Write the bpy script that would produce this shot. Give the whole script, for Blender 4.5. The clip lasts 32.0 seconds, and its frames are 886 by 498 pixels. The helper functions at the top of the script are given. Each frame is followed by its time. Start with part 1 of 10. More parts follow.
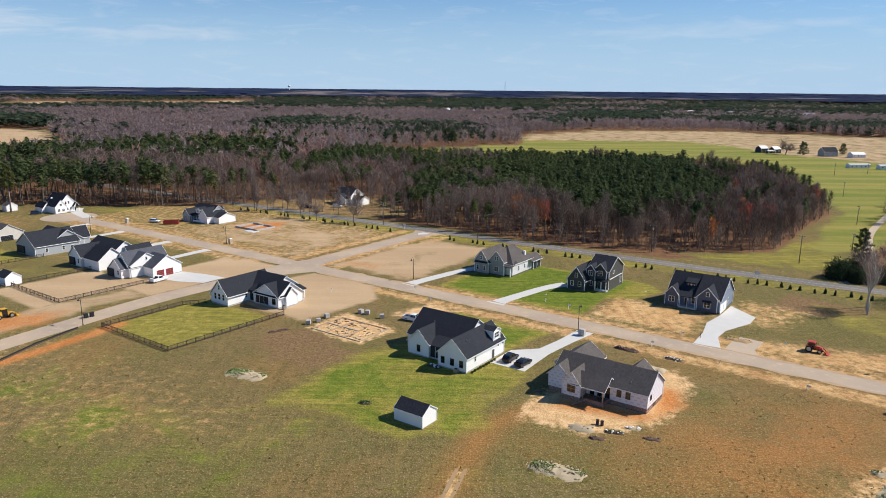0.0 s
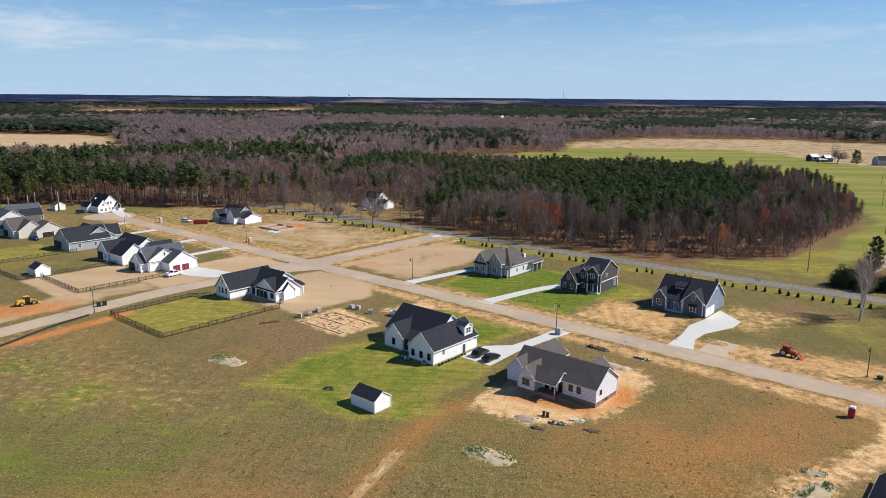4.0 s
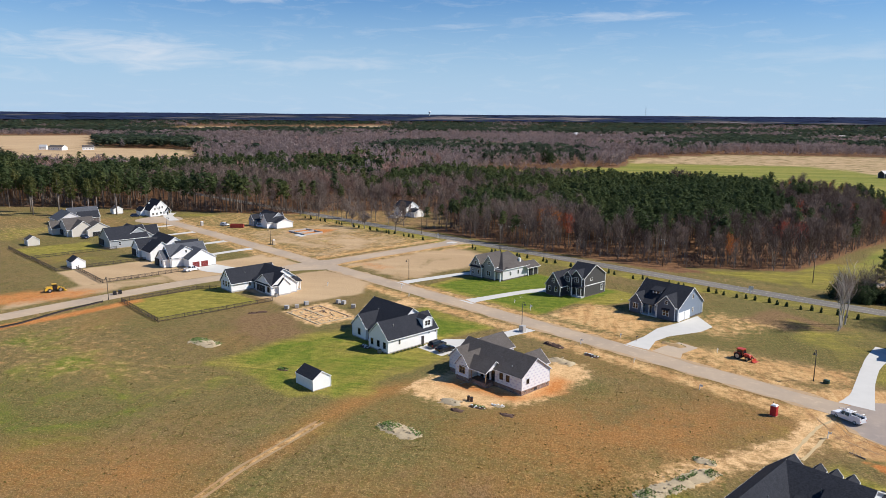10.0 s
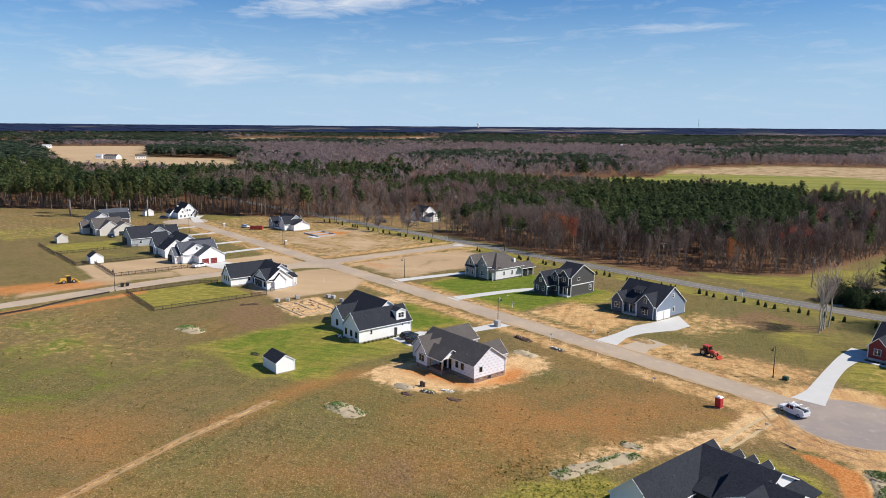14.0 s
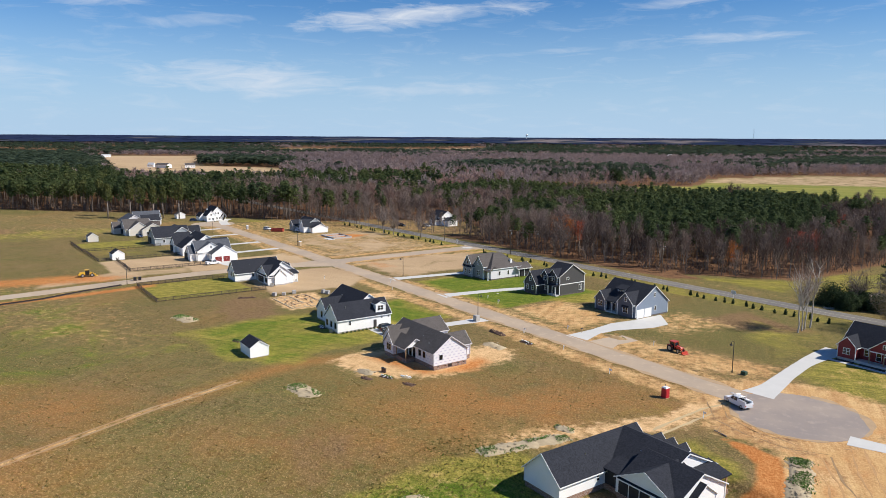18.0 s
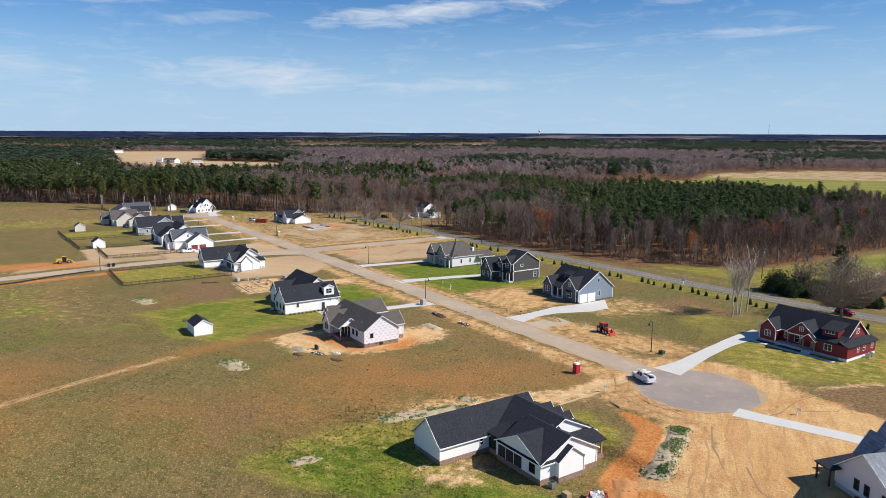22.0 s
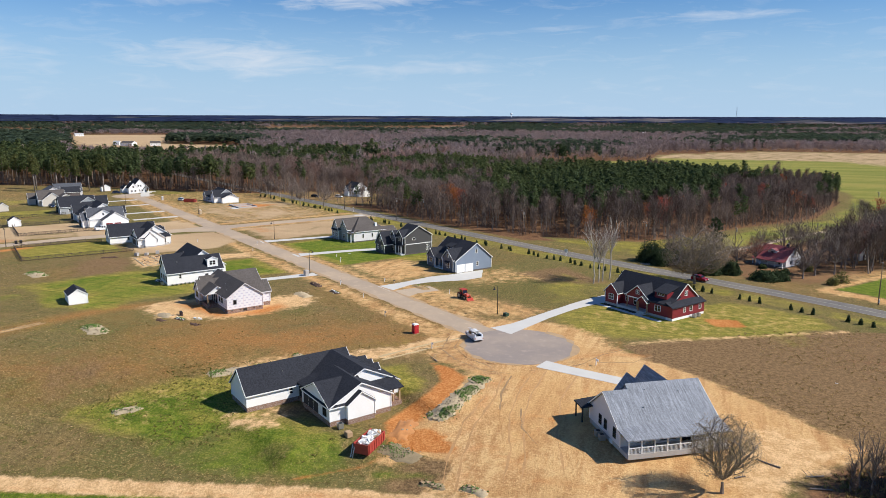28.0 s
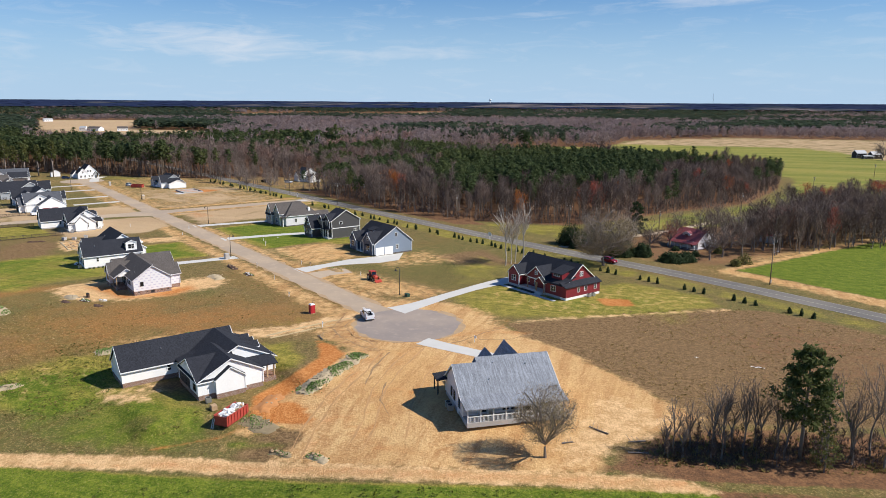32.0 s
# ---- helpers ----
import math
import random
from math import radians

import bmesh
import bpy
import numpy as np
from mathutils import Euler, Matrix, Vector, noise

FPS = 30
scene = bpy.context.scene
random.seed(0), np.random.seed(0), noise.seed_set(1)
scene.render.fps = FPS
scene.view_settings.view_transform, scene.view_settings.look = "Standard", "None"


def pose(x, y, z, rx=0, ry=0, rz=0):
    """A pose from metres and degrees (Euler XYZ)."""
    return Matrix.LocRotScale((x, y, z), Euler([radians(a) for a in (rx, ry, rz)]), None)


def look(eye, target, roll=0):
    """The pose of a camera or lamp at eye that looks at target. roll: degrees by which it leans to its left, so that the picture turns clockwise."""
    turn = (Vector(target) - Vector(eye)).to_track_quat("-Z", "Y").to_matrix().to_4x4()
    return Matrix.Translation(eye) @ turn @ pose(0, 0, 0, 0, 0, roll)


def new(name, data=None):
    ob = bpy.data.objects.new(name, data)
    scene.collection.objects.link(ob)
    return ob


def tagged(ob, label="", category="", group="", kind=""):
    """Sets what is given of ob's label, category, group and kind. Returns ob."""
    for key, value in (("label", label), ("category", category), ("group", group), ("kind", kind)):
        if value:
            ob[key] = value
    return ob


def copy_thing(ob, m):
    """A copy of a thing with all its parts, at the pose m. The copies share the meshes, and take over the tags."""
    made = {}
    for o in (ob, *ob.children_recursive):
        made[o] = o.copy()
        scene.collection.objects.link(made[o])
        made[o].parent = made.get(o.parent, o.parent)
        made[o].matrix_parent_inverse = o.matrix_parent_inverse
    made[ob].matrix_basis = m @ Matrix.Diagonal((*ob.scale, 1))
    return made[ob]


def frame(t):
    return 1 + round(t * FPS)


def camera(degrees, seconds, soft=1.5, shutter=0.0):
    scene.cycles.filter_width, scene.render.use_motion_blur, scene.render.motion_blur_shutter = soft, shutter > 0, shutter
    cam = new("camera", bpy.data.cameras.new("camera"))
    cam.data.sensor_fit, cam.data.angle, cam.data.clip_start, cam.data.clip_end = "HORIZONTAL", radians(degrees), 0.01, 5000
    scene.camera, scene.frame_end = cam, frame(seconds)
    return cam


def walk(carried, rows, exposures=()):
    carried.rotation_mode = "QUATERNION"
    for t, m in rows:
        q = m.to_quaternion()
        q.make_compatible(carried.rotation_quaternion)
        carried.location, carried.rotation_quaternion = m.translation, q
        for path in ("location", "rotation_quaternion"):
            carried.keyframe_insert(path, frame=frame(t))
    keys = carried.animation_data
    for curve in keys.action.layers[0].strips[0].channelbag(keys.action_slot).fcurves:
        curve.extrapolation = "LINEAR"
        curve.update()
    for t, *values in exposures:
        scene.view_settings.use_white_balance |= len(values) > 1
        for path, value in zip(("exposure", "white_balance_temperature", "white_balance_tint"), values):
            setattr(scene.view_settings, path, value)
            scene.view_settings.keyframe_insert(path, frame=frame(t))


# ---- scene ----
cam = camera(64.3, 32.0, soft=0.65)
METRES, EYE, TILT, LEAN, TURN = 165.0, 59.5, -12.7, -0.55, 0.0
ROWS = [
    (0.0, 0.0, 0.0, 0.0, 0.0, 0.0, -0.0),
    (0.5, 0.015, -0.0059, -0.0017, 0.58, 0.04, -0.1),
    (1.0, 0.0299, -0.0112, -0.0029, 1.18, 0.13, -0.24),
    (1.5, 0.0448, -0.016, -0.0047, 1.78, 0.24, -0.36),
    (2.0, 0.0601, -0.0208, -0.0061, 2.38, 0.31, -0.49),
    (2.5, 0.0752, -0.0251, -0.0076, 2.97, 0.35, -0.6),
    (3.0, 0.0901, -0.0295, -0.0093, 3.56, 0.44, -0.73),
    (3.5, 0.1051, -0.0335, -0.0113, 4.15, 0.52, -0.86),
    (5.5, 0.1664, -0.0488, -0.0191, 6.54, 0.87, -1.33),
    (6.0, 0.1817, -0.0522, -0.0211, 7.1, 0.97, -1.43),
    (6.5, 0.1968, -0.055, -0.0232, 7.64, 1.06, -1.54),
    (7.0, 0.2121, -0.0576, -0.025, 8.16, 1.16, -1.66),
    (7.5, 0.2274, -0.0601, -0.0272, 8.68, 1.26, -1.77),
    (8.0, 0.2428, -0.0623, -0.0296, 9.2, 1.33, -1.87),
    (8.5, 0.258, -0.0646, -0.0319, 9.72, 1.42, -1.97),
    (9.0, 0.2733, -0.0667, -0.0344, 10.24, 1.55, -2.11),
    (9.5, 0.2887, -0.0685, -0.037, 10.78, 1.69, -2.21),
    (10.0, 0.3039, -0.0703, -0.0395, 11.3, 1.81, -2.37),
    (10.5, 0.3195, -0.0718, -0.0421, 11.83, 1.92, -2.46),
    (11.0, 0.3349, -0.0728, -0.0446, 12.36, 2.0, -2.58),
    (11.5, 0.3504, -0.0733, -0.0477, 12.86, 2.13, -2.69),
    (12.0, 0.3658, -0.0738, -0.0503, 13.36, 2.22, -2.82),
    (12.5, 0.3813, -0.0737, -0.0534, 13.86, 2.34, -2.93),
    (13.0, 0.3968, -0.0738, -0.0566, 14.35, 2.47, -3.04),
    (13.5, 0.4121, -0.0736, -0.0596, 14.85, 2.53, -3.15),
    (14.0, 0.4276, -0.0741, -0.0621, 15.36, 2.61, -3.26),
    (14.5, 0.4431, -0.0743, -0.0652, 15.87, 2.79, -3.33),
    (16.5, 0.5047, -0.0748, -0.0746, 17.87, 3.09, -3.74),
    (17.0, 0.52, -0.0752, -0.0767, 18.39, 3.12, -3.84),
    (17.5, 0.5348, -0.0754, -0.0789, 18.9, 3.18, -3.96),
    (18.0, 0.5499, -0.0756, -0.0811, 19.41, 3.25, -4.09),
    (18.5, 0.5656, -0.0756, -0.083, 19.89, 3.3, -4.21),
    (19.0, 0.5814, -0.0752, -0.085, 20.35, 3.36, -4.3),
    (19.5, 0.5971, -0.0751, -0.0867, 20.57, 3.31, -4.36),
    (20.0, 0.6127, -0.0749, -0.0881, 20.66, 3.21, -4.36),
    (20.5, 0.6281, -0.0748, -0.0896, 20.69, 3.12, -4.36),
    (21.0, 0.6436, -0.0746, -0.0909, 20.68, 3.03, -4.35),
    (21.5, 0.6593, -0.0744, -0.0921, 20.68, 2.95, -4.33),
    (22.0, 0.6751, -0.0741, -0.0929, 20.66, 2.86, -4.3),
    (22.5, 0.6906, -0.0735, -0.0941, 20.6, 2.78, -4.27),
    (23.0, 0.7064, -0.0734, -0.0953, 20.5, 2.69, -4.21),
    (23.5, 0.7221, -0.0731, -0.0963, 20.38, 2.59, -4.13),
    (24.0, 0.7377, -0.0729, -0.0975, 20.26, 2.5, -4.08),
    (24.5, 0.753, -0.0724, -0.0984, 20.12, 2.42, -4.04),
    (25.0, 0.7683, -0.0721, -0.0993, 19.96, 2.34, -4.02),
    (25.5, 0.7837, -0.0715, -0.0999, 19.78, 2.23, -3.96),
    (27.5, 0.8454, -0.0693, -0.1028, 19.05, 1.79, -3.85),
    (28.0, 0.8607, -0.069, -0.1035, 18.86, 1.67, -3.83),
    (28.5, 0.8761, -0.0688, -0.1039, 18.69, 1.56, -3.81),
    (29.0, 0.8915, -0.0683, -0.1042, 18.5, 1.42, -3.78),
    (29.5, 0.9069, -0.0675, -0.1042, 18.31, 1.3, -3.76),
    (30.0, 0.9223, -0.0662, -0.1041, 18.14, 1.17, -3.75),
    (30.5, 0.9376, -0.0647, -0.1039, 17.97, 1.06, -3.73),
    (31.0, 0.9529, -0.0629, -0.1035, 17.79, 0.93, -3.71),
    (31.5, 0.9681, -0.061, -0.103, 17.61, 0.8, -3.68),
    (32.0, 0.9833, -0.0588, -0.1025, 17.43, 0.66, -3.66),
]
walk(cam, [(t, pose(0, 0, EYE, TILT, LEAN, TURN) @ pose(METRES * x, METRES * y, METRES * z, 90 + pitch, roll, yaw)) for t, x, y, z, yaw, pitch, roll in ROWS])

# ---- world and sun ----
SUN_EL, SUN_AZ = 42.5, 82.0
world = bpy.data.worlds.new("sky")
scene.world = world
world.use_nodes = True
wn, wl = world.node_tree.nodes, world.node_tree.links
wn.clear()
w_out = wn.new("ShaderNodeOutputWorld")
w_bg = wn.new("ShaderNodeBackground")
w_bg.inputs["Strength"].default_value = 0.064
w_sky = wn.new("ShaderNodeTexSky")
w_sky.sky_type = "NISHITA"
w_sky.sun_disc = False
w_sky.sun_elevation, w_sky.sun_rotation = radians(SUN_EL), radians(SUN_AZ)
w_sky.air_density, w_sky.dust_density, w_sky.ozone_density = 1.0, 0.0, 2.0
w_co = wn.new("ShaderNodeTexCoord")


def wmath(op, a, b=None, c=None):
    n = wn.new("ShaderNodeMath")
    n.operation = op
    for i, v in enumerate((a, b, c)):
        if isinstance(v, (int, float)):
            n.inputs[i].default_value = v
        elif v is not None:
            wl.new(v, n.inputs[i])
    return n.outputs[0]


w_dir = wn.new("ShaderNodeSeparateXYZ")
wl.new(w_co.outputs["Generated"], w_dir.inputs[0])
w_azi = wmath("MULTIPLY", wmath("ARCTAN2", w_dir.outputs["X"], w_dir.outputs["Y"]), 57.3)
w_ele = wmath("MULTIPLY", wmath("ARCSINE", w_dir.outputs["Z"]), 57.3)
w_vec = wn.new("ShaderNodeCombineXYZ")
wl.new(wmath("MULTIPLY", w_azi, 0.16), w_vec.inputs[0])
wl.new(wmath("MULTIPLY", w_ele, 0.85), w_vec.inputs[1])
w_n1 = wn.new("ShaderNodeTexNoise")
w_n1.inputs["Scale"].default_value = 1.6
w_n1.inputs["Detail"].default_value = 8.0
w_n1.inputs["Roughness"].default_value = 0.62
w_n1.inputs["Distortion"].default_value = 0.7
wl.new(w_vec.outputs[0], w_n1.inputs["Vector"])
# thin cirrus: azimuth, elevation, half length, half depth, slope, density
w_cloud = wmath("MULTIPLY", wmath("MAXIMUM", wmath("SUBTRACT", w_n1.outputs[0], 0.52), 0.0), 0.9)
for _a, _e, _l, _d, _k, _w in ((-22, 9.4, 11.5, 1.0, 0.09, 1.0), (-35, 4.4, 10, 1.4, -0.04, 0.8), (-20, 3.9, 9, 0.6, 0.02, 0.6), (2, 7.4, 6, 0.4, 0.0, 0.7), (-46, 9.6, 5, 0.6, 0.05, 0.7),
                               (-1, 10.2, 4, 0.5, 0.1, 0.6), (-58, 4.6, 14, 1.8, 0.0, 0.5), (-12, 6.7, 6, 0.25, 0.05, 0.5), (20, 4.5, 12, 0.7, 0.03, 0.35), (-38, 8.6, 5, 0.5, 0.1, 0.45), (60, 8, 20, 1.5, 0.02, 0.6), (140, 9, 25, 1.8, 0.0, 0.6), (-130, 8, 25, 1.8, 0.0, 0.6)):
    _u = wmath("DIVIDE", wmath("SUBTRACT", w_azi, _a), _l)
    _v = wmath("DIVIDE", wmath("SUBTRACT", wmath("SUBTRACT", w_ele, _e), wmath("MULTIPLY", wmath("SUBTRACT", w_azi, _a), _k)), _d)
    _q = wmath("SUBTRACT", 1.0, wmath("ADD", wmath("MULTIPLY", _u, _u), wmath("MULTIPLY", _v, _v)))
    _q = wmath("MAXIMUM", wmath("ADD", wmath("MULTIPLY", _q, 0.55), wmath("MULTIPLY_ADD", w_n1.outputs[0], 1.9, -1.0)), 0.0)
    _in = wmath("GREATER_THAN", 2.2, wmath("ADD", wmath("MULTIPLY", _u, _u), wmath("MULTIPLY", _v, _v)))
    w_cloud = wmath("MAXIMUM", w_cloud, wmath("MULTIPLY", wmath("MULTIPLY", _q, _in), _w))
w_mul = wn.new("ShaderNodeMath")
w_mul.operation, w_mul.use_clamp = "MULTIPLY", True
w_mul.inputs[1].default_value = 1.0
wl.new(w_cloud, w_mul.inputs[0])
w_mix = wn.new("ShaderNodeMix")
w_mix.data_type = "RGBA"
w_mix.inputs["B"].default_value = (10.0, 10.6, 11.6, 1)
w_sep = wn.new("ShaderNodeSeparateXYZ")
w_hz = wn.new("ShaderNodeMapRange")
w_hz.interpolation_type = "SMOOTHSTEP"
w_hz.inputs["From Min"].default_value, w_hz.inputs["From Max"].default_value = 0.2, 0.0
w_hz.inputs["To Max"].default_value = 0.95
w_tint = wn.new("ShaderNodeMix")
w_tint.data_type, w_tint.blend_type = "RGBA", "MULTIPLY"
w_tint.inputs["Factor"].default_value = 1.0
w_tint.inputs["B"].default_value = (0.48, 0.91, 1.4, 1)
w_pale = wn.new("ShaderNodeMix")
w_pale.data_type = "RGBA"
w_pale.inputs["B"].default_value = (6.0, 8.3, 11.0, 1)
wl.new(w_co.outputs["Generated"], w_sep.inputs[0])
wl.new(w_sep.outputs["Z"], w_hz.inputs["Value"])
wl.new(w_sky.outputs[0], w_tint.inputs["A"])
wl.new(w_hz.outputs[0], w_pale.inputs["Factor"])
wl.new(w_tint.outputs["Result"], w_pale.inputs["A"])
for a, b in ((w_mul.outputs[0], w_mix.inputs["Factor"]), (w_pale.outputs["Result"], w_mix.inputs["A"]),
             (w_mix.outputs["Result"], w_bg.inputs["Color"]), (w_bg.outputs[0], w_out.inputs["Surface"])):
    wl.new(a, b)
sun = new("sun", bpy.data.lights.new("sun", "SUN"))
sun.data.energy, sun.data.angle, sun.data.color = 5.0, radians(0.53), (1.0, 0.95, 0.87)
_el, _az = radians(SUN_EL), radians(SUN_AZ)
SUN_DIR = Vector((math.cos(_el) * math.sin(_az), math.cos(_el) * math.cos(_az), math.sin(_el)))
sun.matrix_world = look(SUN_DIR * 300, (0, 0, 0))
scene.view_settings.exposure = 0.22

# ---- street frame: s runs south-east along the street, n north-east across it ----
ANG = -35.5
CS, SN = math.cos(radians(ANG)), math.sin(radians(ANG))


def W(s, n, z=0.0):
    return (CS * s - SN * n, SN * s + CS * n, z)


# ---- materials ----
def mat(name):
    m = bpy.data.materials.new(name)
    m.use_nodes = True
    return m, m.node_tree.nodes, m.node_tree.links, m.node_tree.nodes["Principled BSDF"]


def noise_node(N, L, co, scale, detail=4.0, rough=0.55, dist=0.0):
    n = N.new("ShaderNodeTexNoise")
    n.inputs["Scale"].default_value, n.inputs["Detail"].default_value = scale, detail
    n.inputs["Roughness"].default_value, n.inputs["Distortion"].default_value = rough, dist
    L.new(co, n.inputs["Vector"])
    return n.outputs["Fac"]


def mathn(N, L, op, a, b=None, c=None, clamp=False):
    n = N.new("ShaderNodeMath")
    n.operation, n.use_clamp = op, clamp
    for i, v in enumerate((a, b, c)):
        if v is None:
            continue
        if isinstance(v, (int, float)):
            n.inputs[i].default_value = v
        else:
            L.new(v, n.inputs[i])
    return n.outputs[0]


def mixn(N, L, f, a, b, kind="MIX"):
    n = N.new("ShaderNodeMix")
    n.data_type, n.blend_type = "RGBA", kind
    for k, v in (("Factor", f), ("A", a), ("B", b)):
        if isinstance(v, (int, float)):
            n.inputs[k].default_value = v
        elif isinstance(v, tuple):
            n.inputs[k].default_value = (*v, 1) if len(v) == 3 else v
        else:
            L.new(v, n.inputs[k])
    return n.outputs["Result"]


def smooth(N, L, v, lo, hi):
    n = N.new("ShaderNodeMapRange")
    n.interpolation_type = "SMOOTHSTEP"
    n.inputs["From Min"].default_value, n.inputs["From Max"].default_value = lo, hi
    L.new(v, n.inputs["Value"])
    return n.outputs[0]


def bumpn(N, L, bsdf, h, strength=0.3, dist=0.05):
    b = N.new("ShaderNodeBump")
    b.inputs["Strength"].default_value, b.inputs["Distance"].default_value = strength, dist
    L.new(h, b.inputs["Height"])
    L.new(b.outputs[0], bsdf.inputs["Normal"])


def plain(name, col, rough=0.6, metal=0.0, var=0.15, scale=2.0, fine=25.0, bump=0.1, rand=0.0):
    """A surface with stains at two scales and a little relief."""
    m, N, L, b = mat(name)
    co = N.new("ShaderNodeTexCoord").outputs["Object"]
    n1, n2 = noise_node(N, L, co, scale), noise_node(N, L, co, fine, 3)
    mixed = mathn(N, L, "ADD", mathn(N, L, "MULTIPLY", n1, 0.6), mathn(N, L, "MULTIPLY", n2, 0.4))
    k = mathn(N, L, "MULTIPLY_ADD", mathn(N, L, "SUBTRACT", mixed, 0.5), 2.2 * var, 1.0)
    if rand:
        oi = N.new("ShaderNodeObjectInfo").outputs["Random"]
        k = mathn(N, L, "MULTIPLY", k, mathn(N, L, "MULTIPLY_ADD", oi, rand, 1.0 - rand / 2))
    hsv = N.new("ShaderNodeHueSaturation")
    hsv.inputs["Color"].default_value = (*col, 1)
    L.new(k, hsv.inputs["Value"])
    L.new(hsv.outputs[0], b.inputs["Base Color"])
    b.inputs["Roughness"].default_value, b.inputs["Metallic"].default_value = rough, metal
    if bump:
        bumpn(N, L, b, n2, bump, 0.02)
    return m


def siding(name, col, lap=0.2, vertical=False, var=0.06):
    """Lap or board-and-batten cladding: courses as relief, faint dirt."""
    m, N, L, b = mat(name)
    co = N.new("ShaderNodeTexCoord").outputs["Object"]
    sep = N.new("ShaderNodeSeparateXYZ")
    L.new(co, sep.inputs[0])
    src = sep.outputs["Z"] if not vertical else mathn(N, L, "ADD", sep.outputs["X"], sep.outputs["Y"])
    fr = mathn(N, L, "FRACT", mathn(N, L, "DIVIDE", src, lap))
    n1 = noise_node(N, L, co, 0.5)
    n2 = noise_node(N, L, co, 9.0, 3)
    groove = smooth(N, L, fr, 0.0, 0.12)
    k = mathn(N, L, "MULTIPLY", mathn(N, L, "MULTIPLY_ADD", mathn(N, L, "SUBTRACT", n1, 0.5), 2 * var, 1.0), mathn(N, L, "MULTIPLY_ADD", groove, 0.08, 0.92))
    k = mathn(N, L, "MULTIPLY", k, mathn(N, L, "MULTIPLY_ADD", mathn(N, L, "SUBTRACT", n2, 0.5), var, 1.0))
    hsv = N.new("ShaderNodeHueSaturation")
    hsv.inputs["Color"].default_value = (*col, 1)
    L.new(k, hsv.inputs["Value"])
    L.new(hsv.outputs[0], b.inputs["Base Color"])
    b.inputs["Roughness"].default_value = 0.55
    bumpn(N, L, b, fr, 0.35, 0.02)
    return m


def shingle(name, col, var=0.22, streak=0.0):
    """Asphalt shingles: courses along the slope with tabs of uneven tone."""
    m, N, L, b = mat(name)
    co = N.new("ShaderNodeTexCoord").outputs["Object"]
    mp = N.new("ShaderNodeMapping")
    mp.inputs["Scale"].default_value = (1.0, 1.0, 0.9)
    L.new(co, mp.inputs["Vector"])
    vor = N.new("ShaderNodeTexVoronoi")
    vor.inputs["Scale"].default_value = 6.5
    L.new(mp.outputs[0], vor.inputs["Vector"])
    sep = N.new("ShaderNodeSeparateColor")
    L.new(vor.outputs["Color"], sep.inputs[0])
    n1 = noise_node(N, L, co, 0.35, 4)
    n2 = noise_node(N, L, co, 30.0, 2)
    k = mathn(N, L, "MULTIPLY_ADD", mathn(N, L, "SUBTRACT", sep.outputs[0], 0.5), var, 1.0)
    k = mathn(N, L, "MULTIPLY", k, mathn(N, L, "MULTIPLY_ADD", mathn(N, L, "SUBTRACT", n1, 0.5), 0.35, 1.0))
    k = mathn(N, L, "MULTIPLY", k, mathn(N, L, "MULTIPLY_ADD", mathn(N, L, "SUBTRACT", n2, 0.5), 0.5, 1.0))
    hsv = N.new("ShaderNodeHueSaturation")
    if streak:
        ms = N.new("ShaderNodeMapping")
        ms.inputs["Scale"].default_value = (5.0, 0.45, 0.45)
        L.new(co, ms.inputs["Vector"])
        ns = noise_node(N, L, ms.outputs[0], 1.0, 4, 0.6)
        k = mathn(N, L, "MULTIPLY", k, mathn(N, L, "MULTIPLY_ADD", mathn(N, L, "SUBTRACT", ns, 0.5), streak, 1.0))
    hsv.inputs["Color"].default_value = (*col, 1)
    L.new(k, hsv.inputs["Value"])
    L.new(hsv.outputs[0], b.inputs["Base Color"])
    b.inputs["Roughness"].default_value = 0.9
    b.inputs["Specular IOR Level"].default_value = 0.15
    sz = N.new("ShaderNodeSeparateXYZ")
    L.new(co, sz.inputs[0])
    fr = mathn(N, L, "FRACT", mathn(N, L, "MULTIPLY", sz.outputs["Z"], 7.0))
    bumpn(N, L, b, fr, 0.3, 0.02)
    return m


def brick(name, col, mortar=(0.42, 0.38, 0.34)):
    m, N, L, b = mat(name)
    co = N.new("ShaderNodeTexCoord").outputs["Object"]
    sep = N.new("ShaderNodeSeparateXYZ")
    L.new(co, sep.inputs[0])
    cmb = N.new("ShaderNodeCombineXYZ")
    L.new(mathn(N, L, "ADD", sep.outputs["X"], sep.outputs["Y"]), cmb.inputs[0])
    L.new(sep.outputs["Z"], cmb.inputs[1])
    t = N.new("ShaderNodeTexBrick")
    t.inputs["Scale"].default_value = 1.0
    t.inputs["Brick Width"].default_value, t.inputs["Row Height"].default_value, t.inputs["Mortar Size"].default_value = 0.215, 0.075, 0.01
    t.inputs["Color1"].default_value, t.inputs["Color2"].default_value = (*col, 1), (col[0] * 0.7, col[1] * 0.68, col[2] * 0.66, 1)
    t.inputs["Mortar"].default_value = (*mortar, 1)
    L.new(cmb.outputs[0], t.inputs["Vector"])
    c = mixn(N, L, mathn(N, L, "MULTIPLY", noise_node(N, L, co, 1.2), 0.35), t.outputs["Color"], (col[0] * 0.6, col[1] * 0.55, col[2] * 0.5))
    L.new(c, b.inputs["Base Color"])
    b.inputs["Roughness"].default_value = 0.85
    return m


